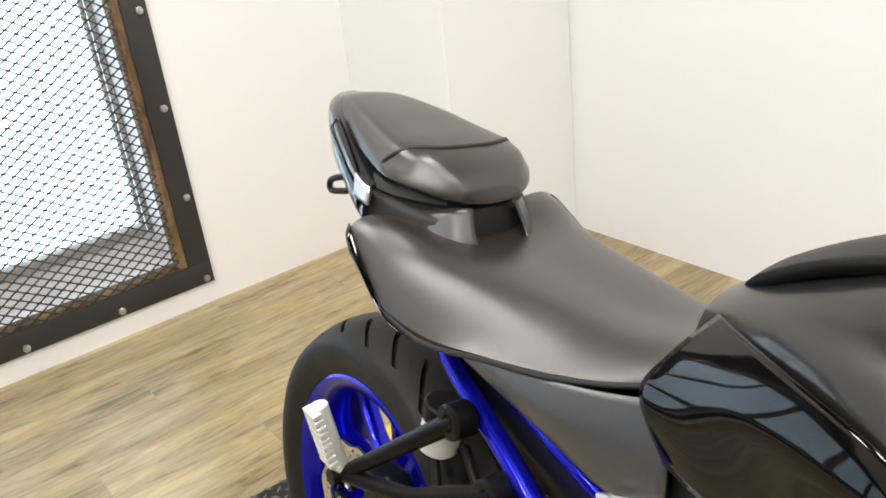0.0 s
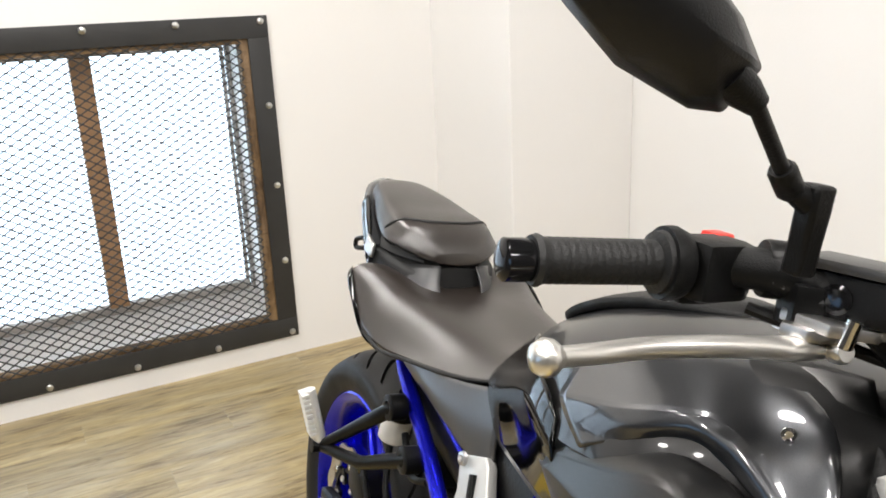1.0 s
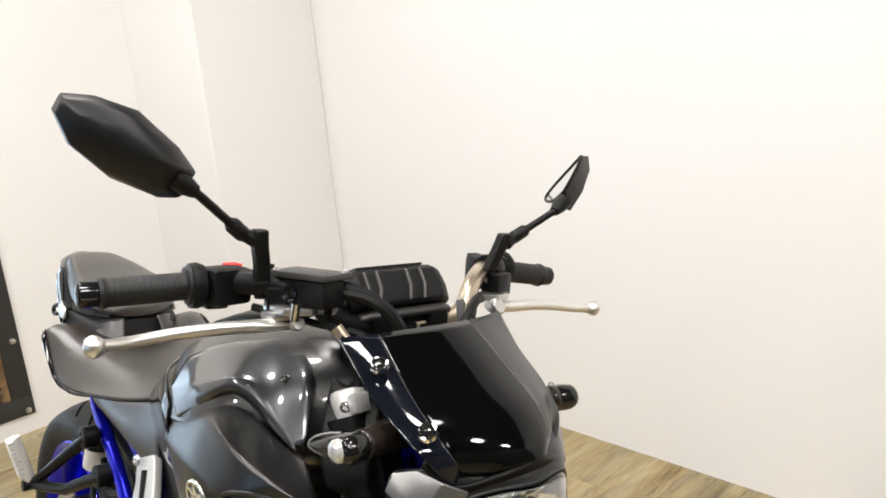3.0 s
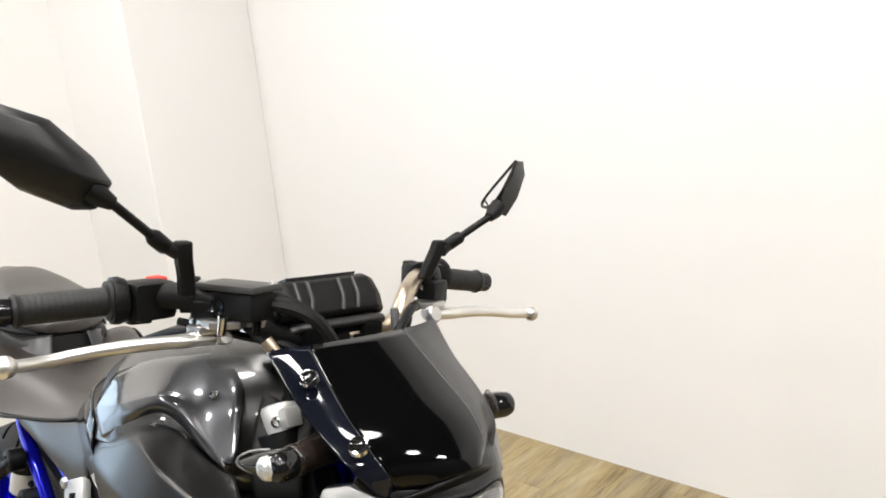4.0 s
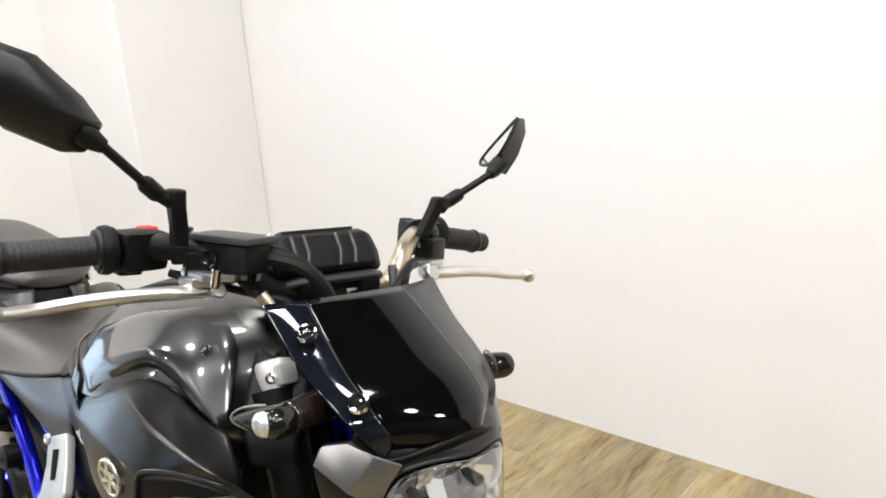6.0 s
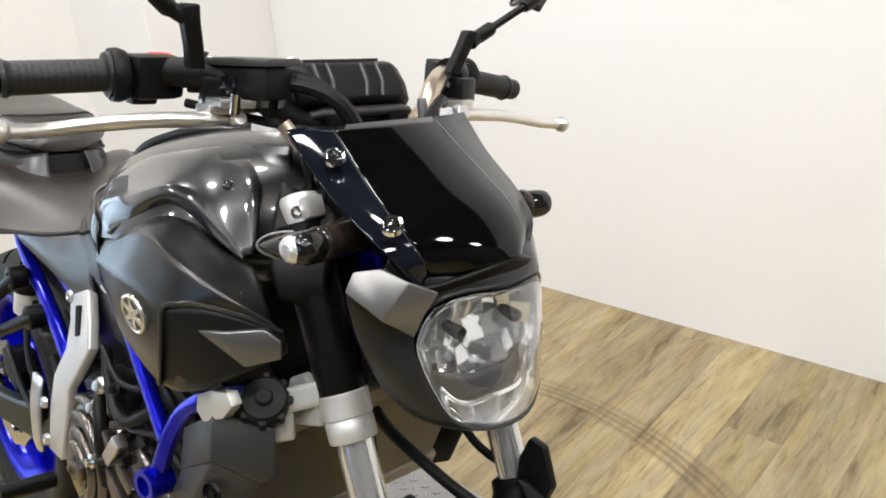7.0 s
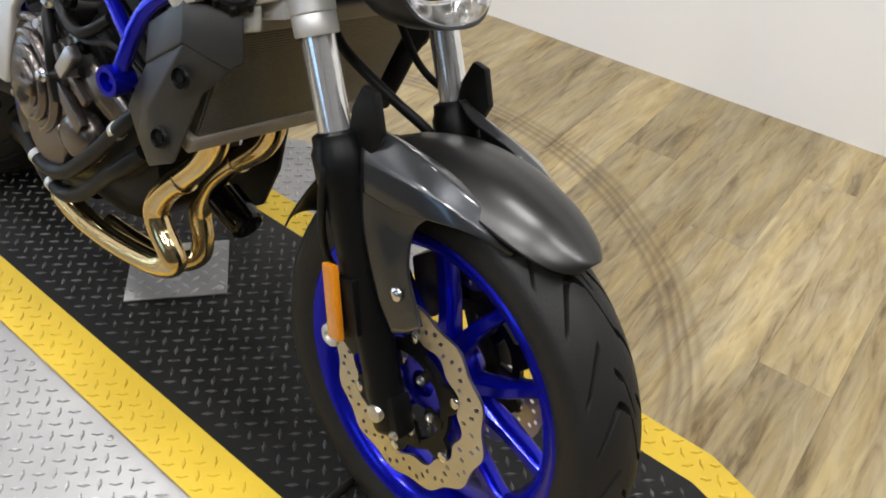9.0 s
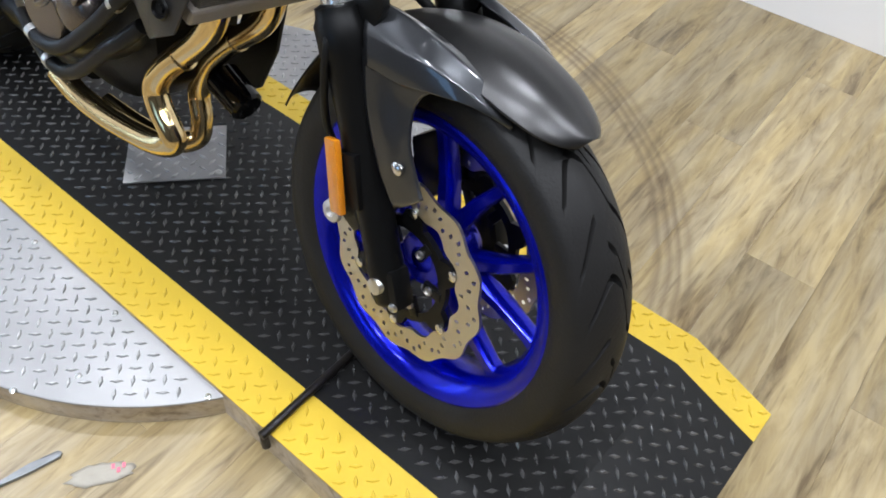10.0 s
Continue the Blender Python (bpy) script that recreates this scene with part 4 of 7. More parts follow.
def fender():
    b = bm_new()
    rows = []
    for deg, r, hw, drop in ((-34, 0.330, 0.062, 0.024), (-22, 0.334, 0.070, 0.026), (-8, 0.337, 0.076, 0.03), (6, 0.338, 0.075, 0.032), (18, 0.338, 0.068, 0.032), (25, 0.336, 0.056, 0.026), (29.5, 0.334, 0.039, 0.017), (31.5, 0.332, 0.021, 0.010)):
        a = radians(deg)
        d = V(math.sin(a), 0, math.cos(a))
        rows.append([AXF + d * (r - drop * abs(u) ** 2.2) + V(0, hw * (abs(u) ** 0.9) * (1 if u > 0 else -1), 0) for u in (-1, -0.8, -0.5, -0.2, 0, 0.2, 0.5, 0.8, 1)])
    add_sheet(b, rows, per=4)
    f = part("front_fender", b, M_MATGREY, bike, "matt grey front fender", m=STEER, solid=0.003)
    for s in (-1, 1):
        # glossy wing from the fork to the fender's shoulder
        b = bm_new()
        add_creased(b, [[(1.276, s * 0.078, 0.640), (1.318, s * 0.060, 0.632), (1.381, s * 0.056, 0.626), (1.434, s * 0.054, 0.615), (1.456, s * 0.050, 0.606), (1.496, s * 0.046, 0.574)],
                        [(1.280, s * 0.087, 0.642), (1.318, s * 0.076, 0.639), (1.381, s * 0.071, 0.629), (1.434, s * 0.067, 0.616), (1.461, s * 0.062, 0.604), (1.498, s * 0.052, 0.574)],
                        [(1.295, s * 0.106, 0.610), (1.352, s * 0.102, 0.611), (1.401, s * 0.096, 0.611), (1.445, s * 0.083, 0.600), (1.472, s * 0.071, 0.588), (1.500, s * 0.053, 0.572)],
                        [(1.304, s * 0.1095, 0.585), (1.358, s * 0.1055, 0.586), (1.406, s * 0.099, 0.592), (1.449, s * 0.085, 0.591), (1.475, s * 0.072, 0.583), (1.499, s * 0.054, 0.570)],
                        [(1.308, s * 0.110, 0.572), (1.363, s * 0.106, 0.573), (1.408, s * 0.100, 0.582), (1.451, s * 0.086, 0.586), (1.476, s * 0.072, 0.580), (1.498, s * 0.054, 0.568)]], creases=(1, 2), per=5)
        part("fender_wing", b, M_WING, f, "glossy metallic grey side wing", m=STEER, solid=0.003)
        # lower stay down to the slider
        b = bm_new()
        add_sheet(b, [[(1.300, s * 0.1085, 0.590), (1.345, s * 0.1045, 0.585), (1.385, s * 0.100, 0.586), (1.408, s * 0.0985, 0.583)],
                      [(1.312, s * 0.112, 0.545), (1.345, s * 0.109, 0.548), (1.370, s * 0.104, 0.550), (1.390, s * 0.101, 0.556)],
                      [(1.336, s * 0.116, 0.502), (1.358, s * 0.114, 0.505), (1.380, s * 0.110, 0.508), (1.398, s * 0.108, 0.510)],
                      [(1.366, s * 0.118, 0.454), (1.385, s * 0.116, 0.458), (1.405, s * 0.113, 0.463), (1.424, s * 0.110, 0.467)],
                      [(1.396, s * 0.116, 0.418), (1.408, s * 0.115, 0.425), (1.422, s * 0.113, 0.437), (1.436, s * 0.112, 0.452)]], per=4)
        part("fender_stay", b, M_GREY, f, "dark metallic grey stay", m=STEER, solid=0.004)
        b = bm_new()
        add_lathe(b, [(0.006, 0), (0.006, 0.005), (0.003, 0.009), (0, 0.0095)], V(1.392, s * 0.114, 0.474), (0, s, 0), 12)
        part("fender_bolt", b, M_POLISH, f, "bright bolt", m=STEER)
        # upright fin beside the fork tube
        b = bm_new()
        add_plate(b, [(1.262, 0.60), (1.300, 0.60), (1.318, 0.645), (1.300, 0.690), (1.278, 0.693), (1.264, 0.66)], 0.012, "y", s * 0.094 - 0.006, bevel=0.004)
        part("fork_guard", b, M_PLASTIC, f, "black plastic fork guard", m=STEER)
    b = bm_new()
    rows = []
    for deg, r, hw in ((-33, 0.333, 0.058), (-50, 0.328, 0.055), (-66, 0.332, 0.05), (-76, 0.345, 0.04)):
        a = radians(deg)
        d = V(math.sin(a), 0, math.cos(a))
        rows.append([AXF + d * (r - 0.018 * abs(u) ** 2.2) + V(0, hw * u, 0) for u in (-1, -0.5, 0, 0.5, 1)])
    add_sheet(b, rows, per=3)
    part("mud_flap", b, M_PLASTIC, f, "black plastic rear mud flap", m=STEER, solid=0.003)


fender()

# ---- headlight and fly screen ----


def lens_outline(grow=1.0):
    half = [(0.0, .910), (.047, .910), (.074, .900), (.086, .884), (.091, .868), (.092, .855), (.086, .830), (.079, .810), (.070, .789), (.056, .775), (.031, .767), (0.0, .765)]
    c = 0.838
    pts = [(y * grow, c + (z - c) * grow) for y, z in half]
    return [(-y, z) for y, z in pts] + [(y, z) for y, z in reversed(pts[1:-1])]


def headlight():
    def front_x(y, z):
        return 1.311 + (0.905 - z) * 0.10 - 5.0 * y * y
    b = bm_new()
    # shell: from the lens rim back to the cowl's rear edge, then in behind it
    edge = [(1.285, 0, .934), (1.280, .060, .935), (1.262, .106, .934), (1.246, .134, .930), (1.244, .146, .913), (1.243, .140, .886),
            (1.242, .127, .850), (1.242, .111, .818), (1.246, .095, .792), (1.256, .073, .767), (1.270, .040, .752), (1.275, 0, .749)]

    def shell(k, bulge, dx, inset=1.0):
        """A ring that lies k of the way from the lens rim to the rear edge."""
        rim = lens_outline(1.04)
        out = []
        for i, (y, z) in enumerate(rim):
            j = i if i < 12 else 22 - i
            ex, ey, ez = edge[j]
            if i >= 12:
                ex, ey = ex - 0.018 * ey / 0.146, ey * 0.86
            p = V(front_x(y, z) + 0.003, y, z).lerp(V(ex, (-ey if i < 12 else ey) * inset, 0.84 + (ez - 0.84) * inset), k)
            w = 0.3 if 2 <= j <= 5 else 1.0
            out.append(p + V(bulge * w + dx, math.copysign(bulge * 0.6 * w, y) if abs(y) > 0.01 else 0, 0))
        return out
    sec = [[V(front_x(y, z) + dx, y, z) for y, z in lens_outline(g)] for g, dx in ((0.975, 0.002), (1.015, 0.005))]
    sec += [shell(0, 0, 0), shell(0.35, 0.005, 0), shell(0.7, 0.006, 0), shell(1, 0, 0), shell(1, 0, -0.006, 0.94), shell(1, 0, -0.045, 0.78)]
    add_loft(b, sec, per=3, loop_per=2, cap=False)
    h = part("headlight", b, M_COWL, bike, "satin black headlight cowl", m=STEER)
    b = bm_new()
    sec = [[V(front_x(y, z) + dx, y, z) for y, z in lens_outline(g)] for g, dx in ((0.99, 0.003), (0.9, 0.007), (0.7, 0.010), (0.4, 0.012), (0.08, 0.012))]
    rings = [[b.verts.new(p) for p in closed_smooth(r, 3)] for r in sec]
    skin(b, rings, cap=False)
    b.faces.new(rings[-1])
    lens = part("lens", b, M_CLEAR, h, "clear headlight lens", m=STEER, solid=0.002)
    lens.visible_shadow = False
    # chromed bowl behind the lens, and stepped mirror facets on it
    b = bm_new()
    sec = []
    for g, dx in ((0.98, 0.0), (0.94, -0.018), (0.85, -0.040), (0.6, -0.062), (0.2, -0.070)):
        sec.append([V(front_x(y, z) + dx, y, z) for y, z in lens_outline(g)])
    rings = [[b.verts.new(p) for p in r] for r in sec]
    skin(b, rings, cap=False)
    b.faces.new(rings[-1])
    part("reflector_bowl", b, M_REFL, h, "chromed faceted reflector", m=STEER, smooth=20)
    rnd = random.Random(12)
    ys = [-.080, -.056, -.034, -.012, .012, .034, .056, .080]
    zs = [.905, .884, .862, .838, .812]
    for i in range(7):
        for j in range(4):
            y0, y1, z1, z0 = ys[i], ys[i + 1], zs[j], zs[j + 1]
            cy, cz = (y0 + y1) / 2, (z0 + z1) / 2
            edge = max(abs(cy) / 0.085, abs(cz - 0.86) / 0.06)
            if edge > 0.98 or (j == 0 and abs(cy) > 0.06):
                continue
            d = -0.052 + 0.030 * edge ** 2
            ty, tz = 0.55 * cy / 0.08 + rnd.uniform(-.55, .55), 0.30 * (cz - 0.86) / 0.05 + rnd.uniform(-.55, .55)
            b = bm_new()
            base = front_x(cy, cz) + d
            vs = [b.verts.new((base + ty * (y - cy) + tz * (z - cz), y, z)) for y, z in ((y0, z0), (y1, z0), (y1, z1), (y0, z1))]
            b.faces.new(vs)
            part("reflector_facet", b, M_REFL, h, m=STEER, smooth=0, solid=0.0015)
    for y, z, r in ((-.040, .862, 0.0075), (.040, .862, 0.0075)):
        b = bm_new()
        add_lathe(b, [(-0.012, 0.004), (-0.008, r * 0.8), (0.012, r), (0.014, r * 0.9), (0.004, r * 0.6), (0.004, 0)], V(front_x(y, z) - 0.030, y, z), (1, 0, -0.1), 20)
        part("bulb_holder", b, M_SMOKE, h, "dark bulb shroud", m=STEER)
    # silver ribs round the position lamp at the bottom
    def rp(y, z, d=-0.016):
        return V(front_x(y, z) + d, y, z)
    b = bm_new()
    add_tube(b, smooth_path([rp(-.068, .815), rp(-.050, .793), rp(-.033, .787), rp(0, .789), rp(.033, .787), rp(.050, .793), rp(.068, .815)], 4), 0.0026, 8)
    for y in (-.034, .0, .034):
        add_tube(b, [rp(y, .788), rp(y * 0.9, .768)], 0.0024, 6)
    part("position_lamp_rib", b, M_REFL, h, "silver rib", m=STEER)
    b = bm_new()
    add_sheet(b, [[rp(y, z + 0.024 - abs(y) * 0.05, -0.024) for y, z in ((-.06, .800), (-.03, .792), (0, .793), (.03, .792), (.06, .800))],
                  [rp(y, z, -0.020) for y, z in ((-.06, .798), (-.033, .788), (0, .790), (.033, .788), (.06, .798))]], per=3)
    part("position_lamp", b, M_SMOKE, h, "smoked position lamp", m=STEER, solid=0.003)
    # grey upper cheeks of the cowl: a bright flat facet and one that turns in to the lens
    for s in (-1, 1):
        b = bm_new()
        k = 0 if s < 0 else 0.022
        q = [b.verts.new((x - k, s * (y - k), z)) for x, y, z in ((1.250, .152, .916), (1.250, .143, .934), (1.266, .123, .938), (1.285, .104, .926), (1.280, .131, .892),
                                                        (1.284, .095, .868), (1.290, .089, .890), (1.298, .078, .914))]
        for f in ((0, 1, 2, 3, 4), (4, 3, 7, 6, 5)):
            b.faces.new([q[i] for i in f])
        part("cowl_cheek", b, M_CHEEK, h, "satin grey cowl cheek", m=STEER, solid=0.005, bevel=0.0015, smooth=15)
    return h


M_COWL = mat("satin_black_cowl_plastic", (0.016, 0.016, 0.0165), 0.36, 0.2, 20, 0.25, 0.2, 600, spec=0.4)
M_SMOKE = mat("smoked_plastic", (0.03, 0.029, 0.028), 0.12, 0, 10, 0.2)
M_CHEEK = mat("satin_grey_plastic", (0.22, 0.217, 0.215), 0.34, 0.85, 30, 0.12, 0.1, 500)
headlight()


def fly_screen():
    def row(x, z, w, cr, drop, us=(-1, -0.66, -0.33, 0, 0.25, 0.5)):
        return [(x - cr * u * u * (1 if u < 0 else 2.2), w * u * (1 if u < 0 else 0.86), z - drop * u * u) for u in us]
    b = bm_new()
    args = ((1.151, 1.054, 0.092, 0.009, 0.003), (1.222, 1.014, 0.098, 0.011, 0.010), (1.278, 0.984, 0.098, 0.016, 0.012), (1.308, 0.958, 0.088, 0.022, 0.014), (1.319, 0.940, 0.076, 0.040, 0.026))
    add_sheet(b, [row(*q) for q in args], per=5)
    f = part("fly_screen", b, M_GLOSSBLACK, bike, "gloss black fly screen", m=STEER, solid=0.002)
    outer = ((1.131, 0.139, 1.049), (1.176, 0.135, 1.010), (1.232, 0.130, 0.976), (1.270, 0.117, 0.949), (1.284, 0.092, 0.918))
    for s in (-1, 1):
        b = bm_new()
        us = (0.995, 0.995) if s < 0 else (0.515, 0.75, 1.0)
        rows = []
        for q, (x, y, z) in zip(args, outer):
            inner = [(a, c, d) for a, c, d in row(*q, us=[u * s if s < 0 else u for u in us])]
            if s > 0:
                x, y = x - 0.020, y * 0.86
            else:
                i = inner[0]
                mid = ((i[0] + x) / 2 + 0.0012, s * (abs(i[1]) + y) / 2, (i[2] + z) / 2 + 0.0016)
                inner = [i, mid]
            rows.append(inner + [(x, s * y, z)])
        add_sheet(b, rows, per=5)
        # far panel: gloss screen whose wall reflection is put into a paler material
        p = part("side_panel", b, M_NAVY if s < 0 else M_SIDESHEEN, f, "dark gloss side panel", m=STEER, solid=0.002)
        for x, y, z in ((1.188, 0.121, 1.031), (1.275, 0.118, 0.982)) if s < 0 else ():
            b = bm_new()
            add_lathe(b, [(-0.002, 0), (-0.002, 0.0030), (0.0012, 0.0036), (0.0012, 0.0066), (-0.0016, 0.0074), (0.0012, 0.0086), (0.0010, 0.0100), (-0.004, 0.0112)], V(x, s * y, z), V(0.5, s * 0.5, 0.75), 18)
            part("screw", b, M_CHROME, p, "chromed screw in a cup washer", m=STEER)
    # dark inner frame below the screen
    b = bm_new()
    add_loft(b, [[(x, y * w, z) for y, z in ((-1, 0.93), (-0.9, 1.0), (0, 1.02), (0.9, 1.0), (1, 0.93), (0, 0.90))] for x, w in ((1.10, 0.075), (1.15, 0.08), (1.195, 0.07))], per=2, loop_per=2)
    part("lamp_bracket", b, M_BLACK, bike, "black lamp bracket", m=STEER)
    b = bm_new()
    add_sheet(b, [[(1.264, -0.114, 0.944), (1.284, -0.090, 0.917), (1.308, -0.05, 0.927), (1.320, 0, 0.938), (1.302, 0.045, 0.927), (1.268, 0.080, 0.917), (1.246, 0.098, 0.944)],
                  [(1.256, -0.112, 0.932), (1.276, -0.088, 0.906), (1.298, -0.05, 0.913), (1.308, 0, 0.923), (1.292, 0.045, 0.913), (1.260, 0.078, 0.906), (1.238, 0.096, 0.932)]], per=5)
    part("screen_lip", b, M_PLASTIC, f, "black lip", m=STEER, solid=0.005)


M_NAVY = mat("dark_gloss_side_panel", (0.005, 0.006, 0.010), 0.07, 0.1, 6, 0.2)
# paler base colour imitates the wall mirrored in the gloss at a grazing angle
M_SIDESHEEN = mat("side_panel_wall_sheen", (0.030, 0.030, 0.030), 0.36, 0.3, 20, 0.2)
fly_screen()


def turn_signal(s):
    ax = V(0.28, s * 1.0, 0.03).normalized()
    o = V(1.192, s * (0.090 if s < 0 else 0.066), 0.951)
    b = bm_new()
    add_lathe(b, [(0.0, 0.021), (0.035, 0.0185), (0.056, 0.0160), (0.060, 0.0150), (0.062, 0.0172), (0.068, 0.0175), (0.070, 0.016), (0.070, 0.0)], o, ax, 20)
    t = part("turn_signal", b, M_BROWNPLASTIC, bike, "front turn signal with a clear lens", m=STEER)
    # pod that draws out to a point behind
    back = V(-1, 0, -0.12).normalized()
    back = (back - ax * back.dot(ax)).normalized()
    up = ax.cross(back) * (1 if ax.cross(back).z > 0 else -1)
    b = bm_new()
    rings = []
    for d, r, tip in ((0.066, 0.0150, 0.018), (0.074, 0.0160, 0.046), (0.088, 0.0155, 0.056), (0.096, 0.0120, 0.046), (0.099, 0.006, 0.020)):
        ring = []
        for k in range(16):
            a = 2 * math.pi * k / 16
            u, v = math.cos(a), math.sin(a)
            ring.append(o + ax * d + back * (u * (tip if u > 0 else r)) + up * (v * r * (1 - 0.55 * max(0, u) ** 1.5)))
        rings.append(ring)
    add_loft(b, rings, per=3, loop_per=2)
    part("signal_pod", b, M_DARKLENS, t, "smoked pointed signal pod", m=STEER)
    b = bm_new()
    add_lathe(b, [(-0.006, 0.0135), (0.003, 0.0132), (0.006, 0.0110), (0.009, 0.0065), (0.0100, 0.0)], o + ax * 0.094 + back * 0.008, ax, 14)
    part("signal_lens", b, M_CHROMELENS, t, "clear faceted lens", m=STEER, smooth=20)
    b = bm_new()
    add_tube(b, [o + ax * (0.078 + 0.013 * math.sin(a)) + back * (0.020 + 0.036 * math.sin(a)) + up * 0.0135 * math.cos(a) for a in [math.pi * k / 10 for k in range(11)]], 0.0013, 6)
    part("signal_trim", b, M_TRIMLINE, t, "pale trim line", m=STEER)


M_PALE = mat("pale_cast_metal", (0.5, 0.49, 0.46), 0.45, 0.5, 30, 0.15)
M_TRIMLINE = mat("grey_trim_plastic", (0.20, 0.20, 0.19), 0.35, 0.2, 20, 0.1)
M_DARKLENS = mat("smoked_signal_lens", (0.006, 0.006, 0.006), 0.08, 0.0, 20, 0.2)
M_BROWNPLASTIC = mat("smoked_brown_plastic", (0.014, 0.010, 0.008), 0.20, 0.0, 20, 0.2)
M_CHROMELENS = mat("clear_faceted_lens", (0.62, 0.62, 0.60), 0.14, 0.65, 160, 0.45, 0.8, 160)
for s in (-1, 1):
    turn_signal(s)

from mathutils.bvhtree import BVHTree

# ---- handlebar and controls ----


def handlebar():
    b = bm_new()
    pts = [(0.962, -0.345, 1.078), (0.972, -0.22, 1.084), (1.005, -0.175, 1.088), (1.045, -0.125, 1.075), (1.062, -0.095, 1.045), (1.060, -0.05, 1.032), (1.060, 0.05, 1.032), (1.062, 0.095, 1.045), (1.045, 0.125, 1.075), (1.005, 0.175, 1.088), (0.972, 0.22, 1.082), (0.962, 0.333, 1.067)]
    add_tube(b, smooth_path(pts, 5), 0.0125, 18)
    bar = part("handlebar", b, M_BAR, bike, "champagne anodised tapered handlebar", m=BARM)
    for s in (-1, 1):
        b = bm_new()
        p0, p1 = V(0.962, s * 0.352, 1.078), V(0.970, s * 0.246, 1.083)
        if s > 0:
            p0, p1 = V(0.962, 0.340, 1.066), V(0.970, 0.246, 1.079)
        d = p1 - p0
        L = d.length
        prof = [(0, 0.012), (0, 0.0175), (0.004, 0.019), (0.008, 0.017)]
        k = 0.010
        while k < L - 0.012:
            prof += [(k, 0.0168), (k + 0.0012, 0.0164), (k + 0.0025, 0.0168)]
            k += 0.0065
        prof += [(L - 0.010, 0.0166), (L - 0.008, 0.023), (L - 0.002, 0.024), (L, 0.022), (L, 0.012)]
        add_lathe(b, prof, p0, d, 24)
        part("grip", b, M_GRIP, bar, "black ribbed rubber grip", m=BARM)
        b = bm_new()
        add_lathe(b, [(0.0, 0.010), (0.0, 0.0145), (0.005, 0.0155), (0.02, 0.0155), (0.022, 0.013), (0.024, 0.0)], p0, V(-0.08, s, -0.04 if s < 0 else -0.13), 20)
        part("bar_end", b, M_BLACKCHROME, bar, "glossy black bar end", m=BARM)
        # switch housing
        b = bm_new()
        add_box(b, (-0.021, -0.026, -0.024), (0.021, 0.030, 0.022), m=Matrix.Translation((0.975, s * 0.210, 1.083)) @ pose(0, 0, 0, 0, 0, -12 * s), bevel=0.009)
        add_lathe(b, [(-0.004, 0.012), (-0.004, 0.027), (0.004, 0.028), (0.012, 0.025), (0.018, 0.014)], V(0.971, s * 0.246, 1.083), V(0.12, -s, 0.0), 24)
        sw = part("switch_housing", b, M_PLASTIC, bar, "black switch housing", m=BARM)
        b = bm_new()
        add_box(b, (-0.010, -0.004, -0.008), (0.008, 0.016, 0.006), m=Matrix.Translation((0.958, s * 0.196, 1.100)) @ pose(0, 0, 0, 0, 0, -12 * s), bevel=0.003)
        part("switch", b, M_RED if s < 0 else M_PLASTIC, bar, "red stop switch" if s < 0 else "", m=BARM)
        b = bm_new()
        add_box(b, (-0.010, -0.014, -0.012), (0.012, 0.014, 0.010), m=Matrix.Translation((0.962, s * 0.215, 1.064)), bevel=0.004)
        part("switch", b, M_PLASTIC, bar, m=BARM)
        # perch clamp with bolts
        q = V(0, 0, 0) if s < 0 else V(-0.012, 0.030, 0)
        b = bm_new()
        add_lathe(b, [(0, 0.013), (0, 0.021), (0.003, 0.022), (0.021, 0.022), (0.024, 0.021), (0.024, 0.013)], V(1.004, s * 0.156 + q.y, 1.089), V(-0.45, s, -0.02), 20)
        add_box(b, (0.006, -0.016, -0.030), (0.036, 0.024, 0.004), m=Matrix.Translation((1.004, s * 0.152 + q.y, 1.083)) @ pose(0, 0, 0, 0, 0, 20 * s), bevel=0.005)
        part("lever_perch", b, M_BLACK, bar, "black lever perch", m=BARM)
        for dz in (-0.012, 0.012):
            b = bm_new()
            add_lathe(b, [(0.0, 0.0055), (0.004, 0.0055), (0.005, 0.004), (0.005, 0.0)], V(1.020, s * 0.146 + q.y, 1.089 + dz), V(1, -0.2 * s, 0), 10)
            part("perch_bolt", b, M_SILVER, bar, m=BARM)
        # lever
        b = bm_new()
        o = V(0, 0, 0) if s < 0 else V(0, 0.022, -0.002)
        lv = smooth_path([V(1.034, s * 0.150, 1.042) + o, V(1.038, s * 0.185, 1.042) + o, V(1.030, s * 0.235, 1.040) + o, V(1.018, s * 0.285, 1.034) + o, V(1.014, s * 0.325, 1.028) + o, V(1.018, s * 0.356, 1.027) + o], 6)
        n = len(lv)
        if s < 0:
            lv = [p + V(0.030, -0.016, 0.013) * (i / (n - 1)) for i, p in enumerate(lv)]
        if s > 0:
            lv = [p + V(0, 0.030, -0.009) * (i / (n - 1)) for i, p in enumerate(lv)]
        rings = []
        for i, p in enumerate(lv):
            t = i / (n - 1)
            w, h = 0.0090 - 0.003 * t + (0.003 if t < 0.25 else 0), 0.0088 - 0.002 * t
            dd = (lv[min(i + 1, n - 1)] - lv[max(i - 1, 0)]).normalized()
            a = V(0, 0, 1).cross(dd).normalized()
            rings.append([b.verts.new(p + a * w * math.cos(q) + V(0, 0, 1) * h * math.sin(q)) for q in [2 * math.pi * k / 12 for k in range(12)]])
        skin(b, rings)
        add_lathe(b, [(-0.012, 0.0), (-0.010, 0.0065), (-0.004, 0.0112), (0.002, 0.0122), (0.008, 0.0092), (0.0115, 0.0)], lv[-1] + V(0, s * 0.006, 0), V(0.05, s, 0), 18)
        lever = part("lever", b, M_LEVER, bar, "pale satin aluminium brake lever" if s < 0 else "pale satin aluminium clutch lever", m=BARM, smooth=60)
